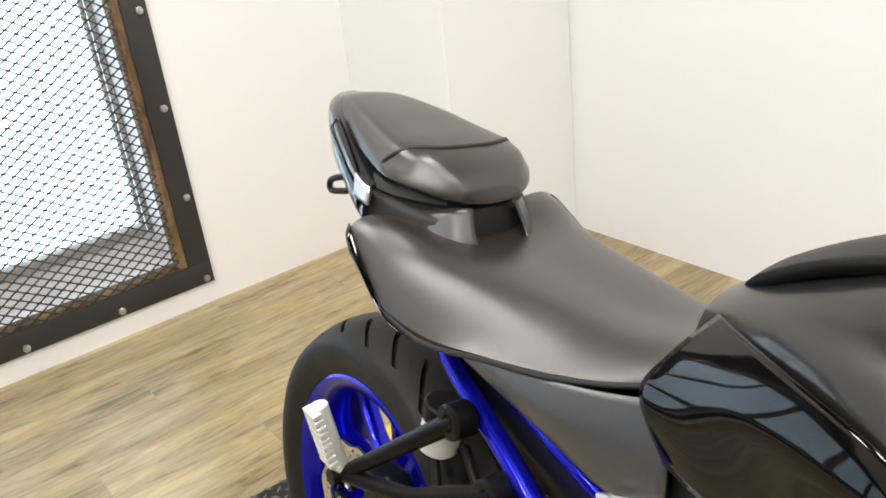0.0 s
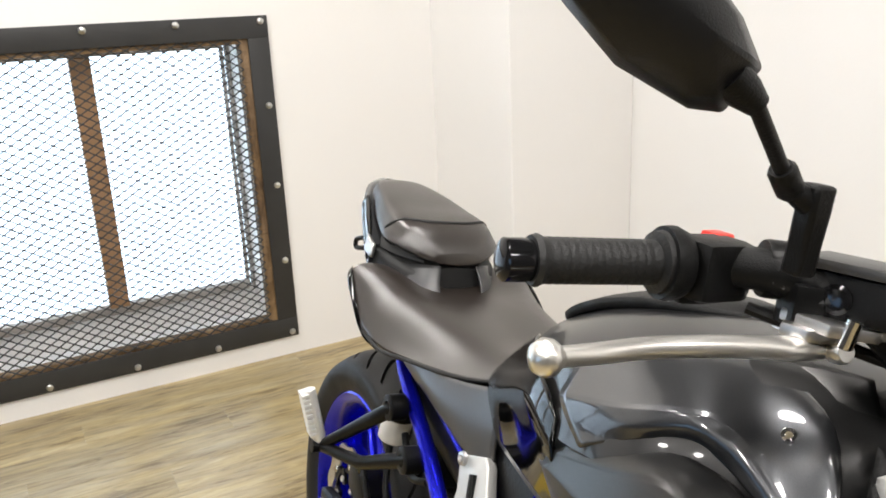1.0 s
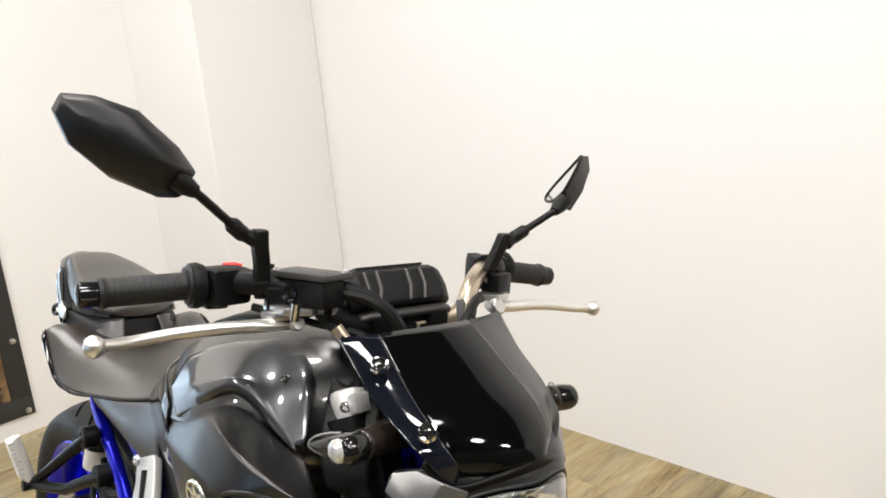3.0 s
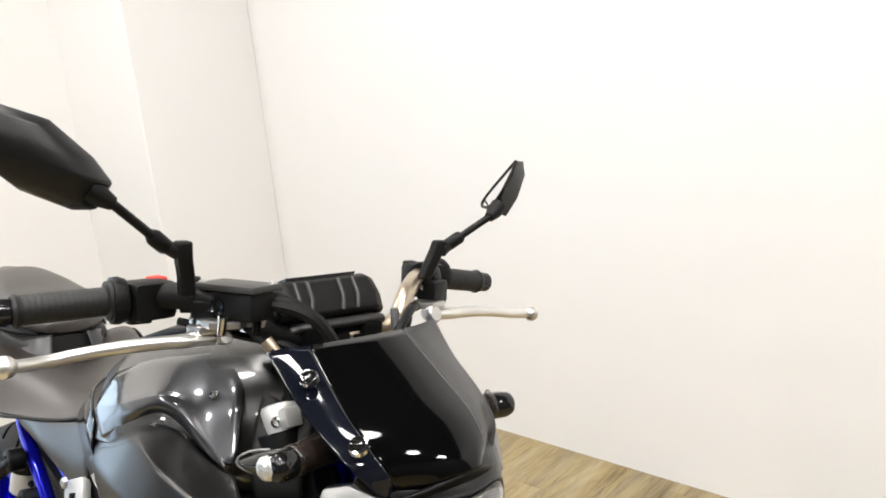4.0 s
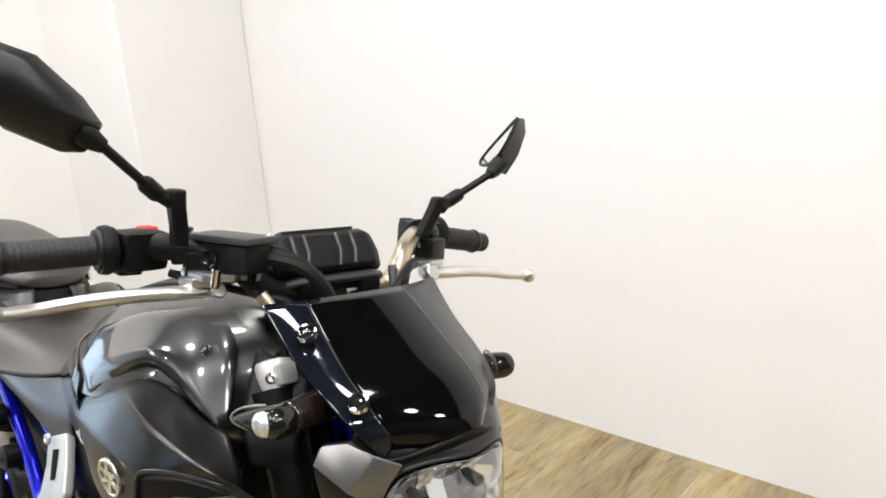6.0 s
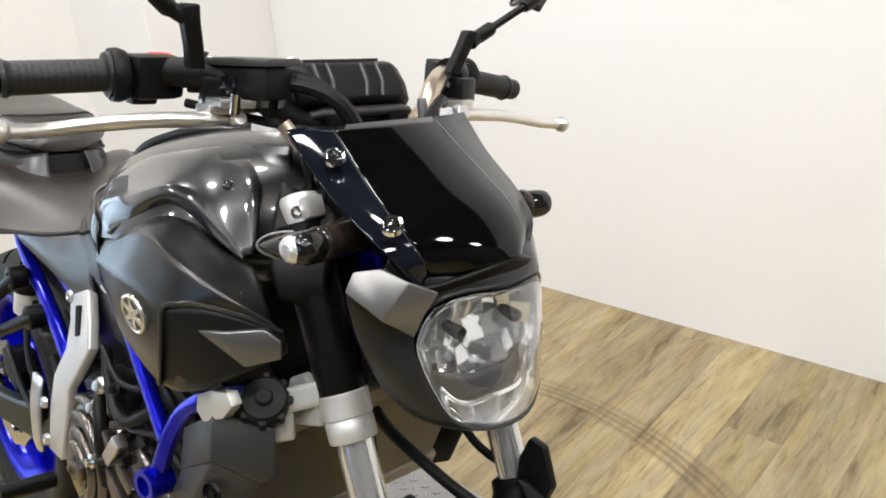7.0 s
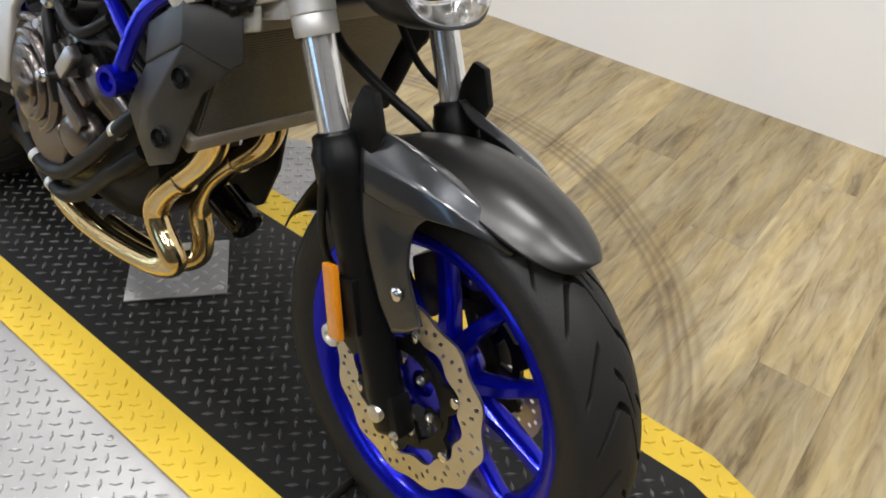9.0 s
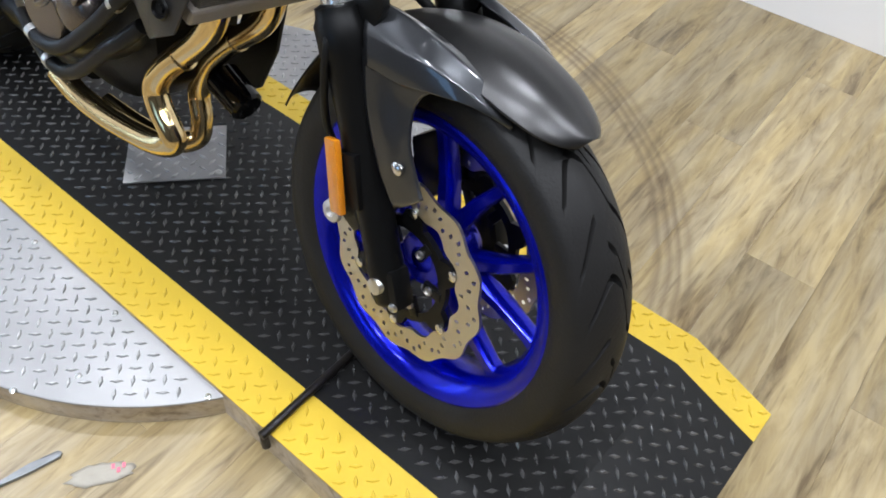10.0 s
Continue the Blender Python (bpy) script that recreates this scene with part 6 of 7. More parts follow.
def seats():
    b = bm_new()
    st = [(0.104, [(0, .822), (.06, .834), (.115, .850), (.148, .852), (.167, .843), (.172, .830), (.14, .812), (0, .79)]),
          (0.14, [(0, .824), (.06, .834), (.112, .848), (.145, .846), (.170, .823), (.176, .797), (.15, .784), (0, .76)]),
          (0.20, [(0, .824), (.06, .829), (.105, .834), (.138, .826), (.172, .793), (.180, .770), (.15, .760), (0, .745)]),
          (0.28, [(0, .827), (.055, .830), (.097, .828), (.128, .815), (.163, .779), (.173, .762), (.14, .755), (0, .74)]),
          (0.36, [(0, .824), (.050, .826), (.086, .824), (.116, .811), (.148, .782), (.158, .772), (.13, .767), (0, .745)]),
          (0.44, [(0, .821), (.044, .823), (.074, .821), (.101, .811), (.130, .792), (.139, .784), (.115, .779), (0, .755)]),
          (0.50, [(0, .830), (.040, .831), (.066, .829), (.087, .820), (.111, .805), (.118, .797), (.10, .793), (0, .765)]),
          (0.545, [(0, .848), (.034, .848), (.056, .846), (.076, .838), (.095, .822), (.098, .813), (.085, .808), (0, .78)]),
          (0.580, [(0, .892), (.032, .890), (.052, .884), (.068, .870), (.078, .848), (.076, .832), (.065, .82), (0, .80)])]
    add_loft(b, [half_ring(x, h) for x, h in st], per=4, loop_per=3)
    s = part("rider_seat", b, M_VINYL, bike, "brownish black vinyl rider seat")
    b = bm_new()
    for sg in (-1, 1):
        add_tube(b, smooth_path([(.20, sg * .180, .768), (.28, sg * .174, .758), (.36, sg * .158, .770), (.44, sg * .139, .782), (.50, sg * .119, .796), (.545, sg * .100, .812), (.575, sg * .082, .828)], 6), 0.0032, 8)
    part("seat_edge", b, M_PIPING, s, "black edge piping")
    # pillion seat
    b = bm_new()
    st = [(-0.158, [(0, .962), (.028, .960), (.038, .954), (.041, .942), (0, .93)]),
          (-0.12, [(0, .965), (.042, .962), (.055, .952), (.059, .928), (0, .905)]),
          (-0.04, [(0, .957), (.058, .953), (.075, .940), (.079, .908), (0, .892)]),
          (0.03, [(0, .946), (.068, .942), (.089, .926), (.093, .895), (0, .884)]),
          (0.075, [(0, .940), (.074, .936), (.096, .918), (.101, .890), (0, .880)]),
          (0.102, [(0, .935), (.072, .931), (.094, .914), (.100, .888), (0, .876)]),
          (0.126, [(0, .929), (.066, .925), (.086, .911), (.092, .885), (0, .871)]),
          (0.146, [(0, .918), (.055, .915), (.072, .904), (.077, .880), (0, .868)]),
          (0.160, [(0, .904), (.043, .902), (.057, .894), (.061, .876), (0, .867)]),
          (0.169, [(0, .889), (.030, .888), (.041, .884), (.044, .874), (0, .868)])]
    add_loft(b, [half_ring(x, h) for x, h in st], per=4, loop_per=4)
    surf = BVHTree.FromBMesh(b)
    p = part("pillion_seat", b, M_VINYL, bike, "brownish black vinyl pillion seat")
    b = bm_new()
    arc = []
    for k in range(25):
        u = -1 + k / 12
        a = abs(u)
        o = V(0.118 - 0.062 * a ** 3.0, u * 0.104, 0.985)
        hit = surf.find_nearest(V(o.x, o.y * 0.985, 0.942 - 0.048 * a ** 4))[0]
        arc.append(hit)
    add_tube(b, arc, 0.0033, 8)
    part("piping", b, M_PIPING, p, "black seam piping")
    b = bm_new()
    add_loft(b, [half_ring(x, h) for x, h in ((-0.06, [(0, .892), (.06, .890), (.082, .885), (.08, .868), (0, .86)]), (0.06, [(0, .885), (.08, .884), (.098, .880), (.095, .862), (0, .855)]), (0.115, [(0, .878), (.07, .880), (.080, .878), (.078, .860), (0, .855)]), (0.148, [(0, .870), (.045, .874), (.054, .873), (.05, .860), (0, .858)]))], per=2, loop_per=2)
    part("seat_pan", b, M_PIPING, p, "black seat pan")
    # tail cowl
    b = bm_new()
    st = [(-0.205, [(0, .957), (.018, .955), (.027, .947), (.021, .930), (0, .925)]),
          (-0.168, [(0, .954), (.043, .952), (.058, .940), (.050, .905), (0, .89)]),
          (-0.10, [(0, .932), (.072, .932), (.085, .917), (.077, .868), (0, .85)]),
          (-0.02, [(0, .900), (.094, .900), (.106, .882), (.096, .838), (0, .825)]),
          (0.05, [(0, .880), (.108, .874), (.119, .857), (.110, .817), (0, .80)])]
    add_loft(b, [half_ring(x, h) for x, h in st], per=4, loop_per=3)
    t = part("tail_cowl", b, M_GREY, bike, "metallic grey tail cowl")
    b = bm_new()
    add_loft(b, [half_ring(x, h) for x, h in ((0.045, [(0, .878), (.100, .870), (.112, .855), (.10, .815), (0, .80)]), (0.12, [(0, .868), (.085, .862), (.10, .845), (.095, .795), (0, .78)]), (0.165, [(0, .862), (.055, .855), (.070, .835), (.07, .79), (0, .77)]))], per=3, loop_per=3)
    part("pedestal", b, M_PIPING, t, "black pedestal under the pillion seat")
    for sg in (-1, 1):
        b = bm_new()
        add_sheet(b, [[(-.105, sg * .075, .938), (-.045, sg * .092, .916), (.02, sg * .110, .884), (.045, sg * .117, .872)],
                      [(-.108, sg * .087, .918), (-.050, sg * .103, .892), (.015, sg * .118, .862), (.040, sg * .124, .852)],
                      [(-.098, sg * .083, .895), (-.045, sg * .098, .872), (.012, sg * .112, .846), (.035, sg * .119, .838)]], per=4)
        part("tail_side", b, M_GLOSSBLACK, t, "gloss black tail side", solid=0.003)
        b = bm_new()
        add_sheet(b, [[(.020, sg * .116, .886), (.040, sg * .118, .880), (.062, sg * .120, .876)], [(.030, sg * .124, .860), (.048, sg * .125, .856), (.066, sg * .124, .853)]], per=3)
        part("grab_corner", b, M_SILVER, t, "bright corner piece", solid=0.006)
        # pale wedges beside the pedestal
        b = bm_new()
        add_sheet(b, [[(.130, sg * .085, .858), (.158, sg * .060, .866), (.176, sg * .035, .868)], [(.148, sg * .088, .835), (.176, sg * .065, .838), (.190, sg * .04, .842)], [(.168, sg * .088, .815), (.192, sg * .065, .815), (.203, sg * .04, .82)]], per=3)
        part("pedestal_side", b, M_PEDESTAL, t, "satin grey pedestal side", solid=0.003)
        # seat-side trim blade
        b = bm_new()
        add_sheet(b, [[(.100, sg * .168, .846), (.112, sg * .180, .834), (.128, sg * .182, .815)], [(.150, sg * .178, .812), (.165, sg * .186, .800), (.180, sg * .184, .785)],
                      [(.195, sg * .176, .778), (.208, sg * .184, .768), (.220, sg * .182, .758)], [(.225, sg * .165, .760), (.240, sg * .170, .752), (.250, sg * .168, .748)]], per=3)
        part("side_blade", b, M_GLOSSBLACK, t, "gloss black trim blade", solid=0.006)
    # strap hook
    b = bm_new()
    ring = smooth_path([(-.010, -.090, .866), (-.045, -.098, .862), (-.074, -.100, .853), (-.082, -.100, .843), (-.074, -.100, .836), (-.045, -.098, .842), (-.010, -.090, .850)], 6)
    add_tube(b, ring, 0.0048, 8)
    part("strap_hook", b, M_BLACK, bike, "black luggage strap hook")


seats()

# ---- frame, engine, exhaust ----


def tube_part(name, pts, r, material, parent, label="", n=16, per=8):
    b = bm_new()
    add_tube(b, smooth_path(pts, per), r, n)
    return part(name, b, material, parent, label)


def frame_parts():
    fr = None
    for s in (-1, 1):
        t = tube_part("frame_tube", [(.745, s * .162, .765), (.800, s * .170, .733), (.860, s * .181, .696), (.952, s * .200, .648)], 0.0100, M_BLUE, bike, "blue painted frame tube", per=6)
        tube_part("frame_tube", [(1.10, s * .170, .757), (1.038, s * .178, .732), (1.007, s * .185, .716), (.979, s * .190, .693), (.962, s * .195, .666), (.951, s * .200, .637), (.940, s * .203, .609), (.924, s * .206, .582)], 0.0112, M_BLUE, bike, "blue painted frame tube")
        b = bm_new()
        add_lathe(b, [(-0.03, 0.0), (-0.03, 0.020), (-0.003, 0.0215), (0.004, 0.020), (0.004, 0.013), (-0.010, 0.012), (-0.010, 0.0)], V(.934, s * .220, .586), V(0.12, s, 0.0), 24)
        part("frame_boss", b, M_BLUE, t, "blue bolt boss")
        b = bm_new()
        add_lathe(b, [(0.0, 0.0), (0.0, 0.006), (-0.004, 0.009), (-0.012, 0.009)], V(.934, s * .214, .586), V(0.12, s, 0.0), 12)
        part("frame_bolt", b, M_BLACK, t)
        b = bm_new()
        tube_part("subframe_tube", [(.225, s * .110, .745), (.262, s * .118, .715), (.340, s * .128, .684), (.425, s * .138, .650), (.52, s * .150, .600), (.58, s * .155, .54)], 0.0125, M_BLUE, bike, "blue painted subframe tube")
        tube_part("subframe_tube", [(.260, s * .098, .748), (.330, s * .105, .722), (.42, s * .115, .706), (.48, s * .120, .694), (.53, s * .12, .68)], 0.0095, M_BLUE, bike, "blue painted subframe tube")
        b.free()
    # silver bracket and reservoir plate by the radiator cap
    b = bm_new()
    add_sheet(b, [[(1.062, -.188, .745), (1.095, -.175, .752), (1.14, -.145, .775), (1.175, -.115, .79)], [(1.068, -.192, .725), (1.10, -.18, .730), (1.145, -.15, .748), (1.18, -.12, .765)]], per=4)
    part("frame_gusset", b, M_PALE, bike, "pale cast frame gusset", solid=0.008)
    b = bm_new()
    add_sheet(b, [[(1.085, -.178, .735), (1.11, -.172, .738), (1.14, -.15, .745)], [(1.09, -.18, .700), (1.115, -.174, .705), (1.145, -.152, .715)]], per=4)
    part("cap_bracket", b, M_PALE, bike, "pale filler bracket", solid=0.01)
    b = bm_new()
    add_plate(b, [(1.048, .730), (1.062, .722), (1.103, .742), (1.122, .764), (1.112, .776), (1.078, .766), (1.050, .750)], 0.014, "y", -.212, bevel=0.003)
    part("frame_gusset", b, M_PALE, bike, "pale cast frame bracket")
    b = bm_new()
    add_plate(b, [(1.062, .698), (1.168, .734), (1.160, .758), (1.150, .776), (1.135, .784), (1.114, .772), (1.108, .748), (1.07, .725)], 0.012, "y", -.135, bevel=0.003)
    part("frame_gusset", b, M_PALE, bike, "pale cast bracket behind the filler cap")
    # main spine and head
    b = bm_new()
    add_tube(b, [(1.16, 0, .78), (1.075, 0, .965)], 0.036, 20)
    part("steering_head", b, M_BLUE, bike, "blue steering head")
    # dark airbox and battery box that fill the frame
    b = bm_new()
    add_loft(b, [half_ring(x, h) for x, h in ((0.12, [(0, .78), (.07, .775), (.09, .74), (.08, .70), (0, .68)]), (0.35, [(0, .76), (.09, .755), (.115, .72), (.10, .64), (0, .60)]), (0.6, [(0, .78), (.10, .77), (.125, .72), (.12, .62), (0, .58)]), (0.85, [(0, .79), (.12, .78), (.15, .74), (.13, .66), (0, .60)]), (1.05, [(0, .86), (.10, .85), (.12, .80), (.10, .72), (0, .66)]))], per=3, loop_per=2)
    part("inner_box", b, M_ENGINE, bike, "black airbox and inner covers")


def engine():
    b = bm_new()
    add_loft(b, [half_ring(x, h) for x, h in ((0.44, [(0, .52), (.08, .52), (.12, .47), (.12, .34), (.08, .27), (0, .26)]), (0.55, [(0, .56), (.11, .56), (.155, .50), (.155, .33), (.12, .26), (0, .24)]), (0.70, [(0, .57), (.12, .57), (.160, .51), (.155, .37), (.12, .30), (0, .28)]), (0.79, [(0, .53), (.11, .53), (.140, .48), (.12, .40), (.09, .35), (0, .34)]), (0.83, [(0, .50), (.09, .50), (.11, .47), (.10, .43), (.07, .40), (0, .39)]))], per=3, loop_per=2)
    e = part("engine", b, M_ENGINE, bike, "black engine block")
    b = bm_new()
    add_loft(b, [half_ring(x, h) for x, h in ((0.46, [(0, .36), (.07, .36), (.08, .30), (.06, .24), (0, .23)]), (0.62, [(0, .36), (.08, .36), (.095, .29), (.07, .225), (0, .215)]), (0.76, [(0, .40), (.08, .40), (.09, .32), (.07, .245), (0, .235)]), (0.83, [(0, .44), (.07, .43), (.08, .37), (.06, .31), (0, .30)]))], per=3, loop_per=2)
    part("oil_sump", b, M_ENGINE, e, "black oil sump")
    b = bm_new()
    mm = Matrix.Translation((0.86, 0, 0.58)) @ pose(0, 0, 0, 0, 34, 0)
    add_box(b, (-0.085, -0.13, -0.10), (0.075, 0.13, 0.16), m=mm, bevel=0.012)
    part("cylinder_block", b, M_ENGINE, e, "black cylinder block")
    for k in range(5):
        b = bm_new()
        add_box(b, (-0.10, -0.14, -0.09 + 0.036 * k), (0.09, 0.14, -0.062 + 0.036 * k), m=mm, bevel=0.006)
        part("cooling_rib", b, M_ENGINE, e)
    # bronze clutch cover in steps
    c = V(0.640, -0.150, 0.470)
    b = bm_new()
    add_lathe(b, [(0.0, 0.106), (0.012, 0.104), (0.018, 0.098), (0.024, 0.086), (0.030, 0.066), (0.033, 0.040), (0.034, 0.0)], c, (0.05, -1, 0.05), 40)
    cc = part("clutch_cover", b, M_BRONZE, e, "bronze painted clutch cover")
    # crescent ribs that step outwards towards the front of the cover
    for r0, wd, out, a0, a1 in ((0.100, 0.011, 0.020, -62, 118), (0.078, 0.011, 0.030, -75, 112), (0.056, 0.010, 0.038, -80, 105), (0.034, 0.009, 0.042, -70, 120)):
        b = bm_new()
        pts, rad = [], []
        for i in range(17):
            a = radians(a0 + (a1 - a0) * i / 16)
            pts.append(c + V(r0 * math.cos(a) * 0.92, -out, r0 * math.sin(a)))
            rad.append(wd * (0.35 + 0.65 * math.sin(math.pi * (i + 0.6) / 17.2) ** 0.6))
        add_tube(b, pts, rad, 10)
        part("cover_rib", b, M_BRONZE, cc, "bronze raised rib")
    b = bm_new()
    add_box(b, (-0.022, -0.014, -0.012), (0.022, 0.010, 0.012), m=Matrix.Translation(c + V(0.020, -0.042, 0.005)), bevel=0.004)
    part("cover_boss", b, M_BRONZE, cc, "square bronze boss")
    for k, (dx, dz) in enumerate(((0.120, 0.050), (0.112, -0.030), (0.090, 0.095))):
        b = bm_new()
        add_lathe(b, [(-0.02, 0.012), (0.012, 0.011), (0.014, 0.007), (0.020, 0.0065), (0.021, 0.0)], c + V(dx, 0.004, dz), (0.1, -1, 0), 12)
        part("case_boss", b, M_SILVER, cc, "cast boss with a bolt")
    b = bm_new()
    add_lathe(b, [(0.0, 0.046), (0.012, 0.044), (0.026, 0.036), (0.030, 0.026), (0.030, 0.0)], V(0.752, -0.152, 0.420), (0.12, -1, 0.05), 28)
    part("pump_cover", b, M_BRONZE, cc, "round bronze pump cover")
    b = bm_new()
    add_lathe(b, [(0.0, 0.060), (0.012, 0.058), (0.020, 0.050), (0.022, 0.0)], V(0.668, -0.160, 0.385), (0.05, -1, -0.1), 28)
    part("pump_cover", b, M_BRONZE, cc, "round bronze pump cover")
    for k in range(9):
        a = radians(40 * k + 12)
        p = c + V(0.098 * math.cos(a), -0.008, 0.098 * math.sin(a))
        b = bm_new()
        add_lathe(b, [(-0.01, 0.009), (0.010, 0.009), (0.011, 0.006), (0.018, 0.006), (0.018, 0.0)], p, (0, -1, 0), 10)
        part("cover_bolt", b, M_SILVER, cc)
    b = bm_new()
    add_box(b, (-0.010, -0.012, -0.030), (0.012, 0.006, 0.030), m=Matrix.Translation((0.765, -0.182, 0.548)) @ pose(0, 0, 0, 0, 40, 0), bevel=0.004)
    part("clutch_arm", b, M_SILVER, cc, "silver clutch arm")
    b = bm_new()
    add_sheet(b, [[(0.800, -.168, .560), (0.845, -.165, .535), (0.880, -.155, .505)], [(0.775, -.176, .530), (0.820, -.175, .500), (0.862, -.162, .470)]], per=3)
    part("side_cover", b, M_BRONZE, e, "bronze side cover", solid=0.012)
    # cast strips in front of the cover, with a black cable clip
    for x0, z0, x1, z1, w in ((.700, .512, .786, .446, .013), (.752, .530, .806, .496, .009), (.722, .560, .742, .520, .008)):
        b = bm_new()
        d = V(x1 - x0, 0, z1 - z0)
        add_box(b, (0, -0.008, -w), (d.length, 0.008, w), m=Matrix.Translation((x0, -0.178, z0)) @ pose(0, 0, 0, 0, math.degrees(math.atan2(-d.z, d.x)), 0), bevel=0.005)
        part("casting_strip", b, M_BRONZE, e, "bronze cast strip")
    b = bm_new()
    add_cyl(b, (.708, -.186, .507), (.790, -.178, .540), 0.008, n=14)
    part("cable_clip", b, M_BLACK, e, "black cable clip")
    b = bm_new()
    add_lathe(b, [(0.0, 0.011), (0.008, 0.011), (0.011, 0.007), (0.016, 0.0065), (0.017, 0)], V(.710, -.190, .508), (0, -1, 0.1), 14)
    part("clip_bolt", b, M_POLISH, e, "bright bolt")
    tube_part("water_hose", [(.655, -.150, .600), (.690, -.172, .590), (.712, -.182, .560), (.716, -.184, .520), (.722, -.180, .470)], 0.0095, M_HOSE, e, "black hose with an elbow")
    tube_part("water_hose", [(.840, -.160, .632), (.795, -.176, .600), (.745, -.172, .600), (.700, -.160, .622), (.66, -.145, .655)], 0.0085, M_HOSE, e, "black hose with an elbow")
    for x, z, r in ((.690, .612, .013), (.742, .626, .010), (.660, .565, .012), (.770, .566, .009)):
        b = bm_new()
        add_lathe(b, [(0, r), (0.012, r), (0.015, r * 0.7), (0.02, r * 0.6), (0.021, 0)], V(x, -.160, z), (0.2, -1, 0.3), 12)
        part("sensor", b, M_SILVER if r > .0115 else M_BLACK, e)
    # water hoses
    for pts, r in (([(.935, -.16, .545), (.894, -.175, .500), (.822, -.175, .429), (.742, -.176, .360), (.705, -.176, .337), (.668, -.176, .326), (.620, -.172, .325), (.57, -.165, .34)], 0.0125),
                   ([(.90, -.15, .452), (.866, -.163, .417), (.826, -.166, .384), (.755, -.166, .321), (.720, -.166, .298), (.689, -.166, .285), (.643, -.162, .285), (.59, -.155, .30)], 0.0125)):
        tube_part("water_hose", pts, r, M_HOSE, e, "thick black water hose")
    for p0, p1 in (((.625, -.172, .325), (.610, -.171, .327)), ((.880, -.175, .487), (.870, -.175, .477)), ((.655, -.164, .285), (.640, -.162, .286))):
        b = bm_new()
        add_cyl(b, p0, p1, 0.0138, n=18)
        part("hose_clamp", b, M_SILVER, e, "steel hose clamp")
    # wires and small pipes
    for pts, r in (([(.72, -.15, .60), (.78, -.17, .585), (.86, -.165, .60), (.93, -.16, .57)], 0.005), ([(.62, -.14, .62), (.70, -.16, .615), (.76, -.165, .59)], 0.006), ([(.66, -.15, .66), (.75, -.165, .64), (.84, -.16, .66)], 0.0045),
                   ([(.40, -.13, .55), (.47, -.14, .50), (.52, -.15, .43), (.58, -.15, .38)], 0.008), ([(.30, -.12, .62), (.36, -.13, .58), (.42, -.13, .60)], 0.006)):
        tube_part("wire", pts, r, M_HOSE, e)
    # oil filter
    b = bm_new()
    add_lathe(b, [(0.0, 0.0), (0.0, 0.026), (0.005, 0.031), (0.075, 0.032), (0.080, 0.026), (0.080, 0)], V(.925, 0.035, .275), V(-0.92, -0.02, 0.35), 24)
    part("oil_filter", b, M_GLOSSBLACK, e, "gloss black oil filter")


def exhaust():
    h1 = tube_part("exhaust_header", [(.955, -.10, .60), (.985, -.10, .570), (1.003, -.10, .535), (1.000, -.10, .500), (.975, -.10, .458), (.928, -.10, .410), (.880, -.10, .362), (.855, -.10, .320), (.866, -.10, .288), (.893, -.099, .258), (.899, -.097, .236), (.868, -.096, .214), (.810, -.10, .201), (.721, -.108, .196), (.638, -.115, .205), (.58, -.115, .22)], 0.0212, M_HEADER, bike, "heat-tinted golden exhaust header", n=20)
    tube_part("exhaust_header", [(.945, .02, .60), (.978, .02, .560), (.988, .02, .510), (.965, .02, .452), (.888, .018, .384), (.838, .016, .325), (.815, .014, .262), (.830, .010, .212), (.832, .0, .178), (.805, -.03, .165), (.75, -.06, .175), (.68, -.09, .20)], 0.0200, M_HEADER, h1, "heat-tinted golden exhaust header", n=20)
    for p, d in ((V(.928, -.10, .407), V(-.73, 0, -.69)), (V(.905, .019, .400), V(-.74, 0, -.67))):
        b = bm_new()
        add_lathe(b, [(-0.004, 0.0195), (-0.003, 0.0228), (0.003, 0.0228), (0.004, 0.0195)], p, d, 20)
        part("weld_ring", b, M_HEADER, h1, "header joint ring")
    b = bm_new()
    add_loft(b, [[V(x, y0 + 0.075 * math.cos(a) * w, z + 0.062 * math.sin(a) * w) for a in [2 * math.pi * k / 12 for k in range(12)]] for x, y0, z, w in ((.60, -.05, .22, .35), (.52, -.01, .215, .8), (.38, .0, .21, .9), (.26, -.01, .22, .8), (.22, -.02, .23, .5))], per=3, loop_per=1)
    part("muffler", b, M_BLACK, bike, "satin black underslung muffler")


def belly_guard():
    b = bm_new()
    add_plate(b, [(.880, .440), (.865, .330), (.828, .240), (.765, .200), (.725, .245), (.790, .420)], 0.010, "y", .140, bevel=0.003)
    part("belly_guard", b, M_PLASTIC, bike, "black plastic guard beside the exhaust")


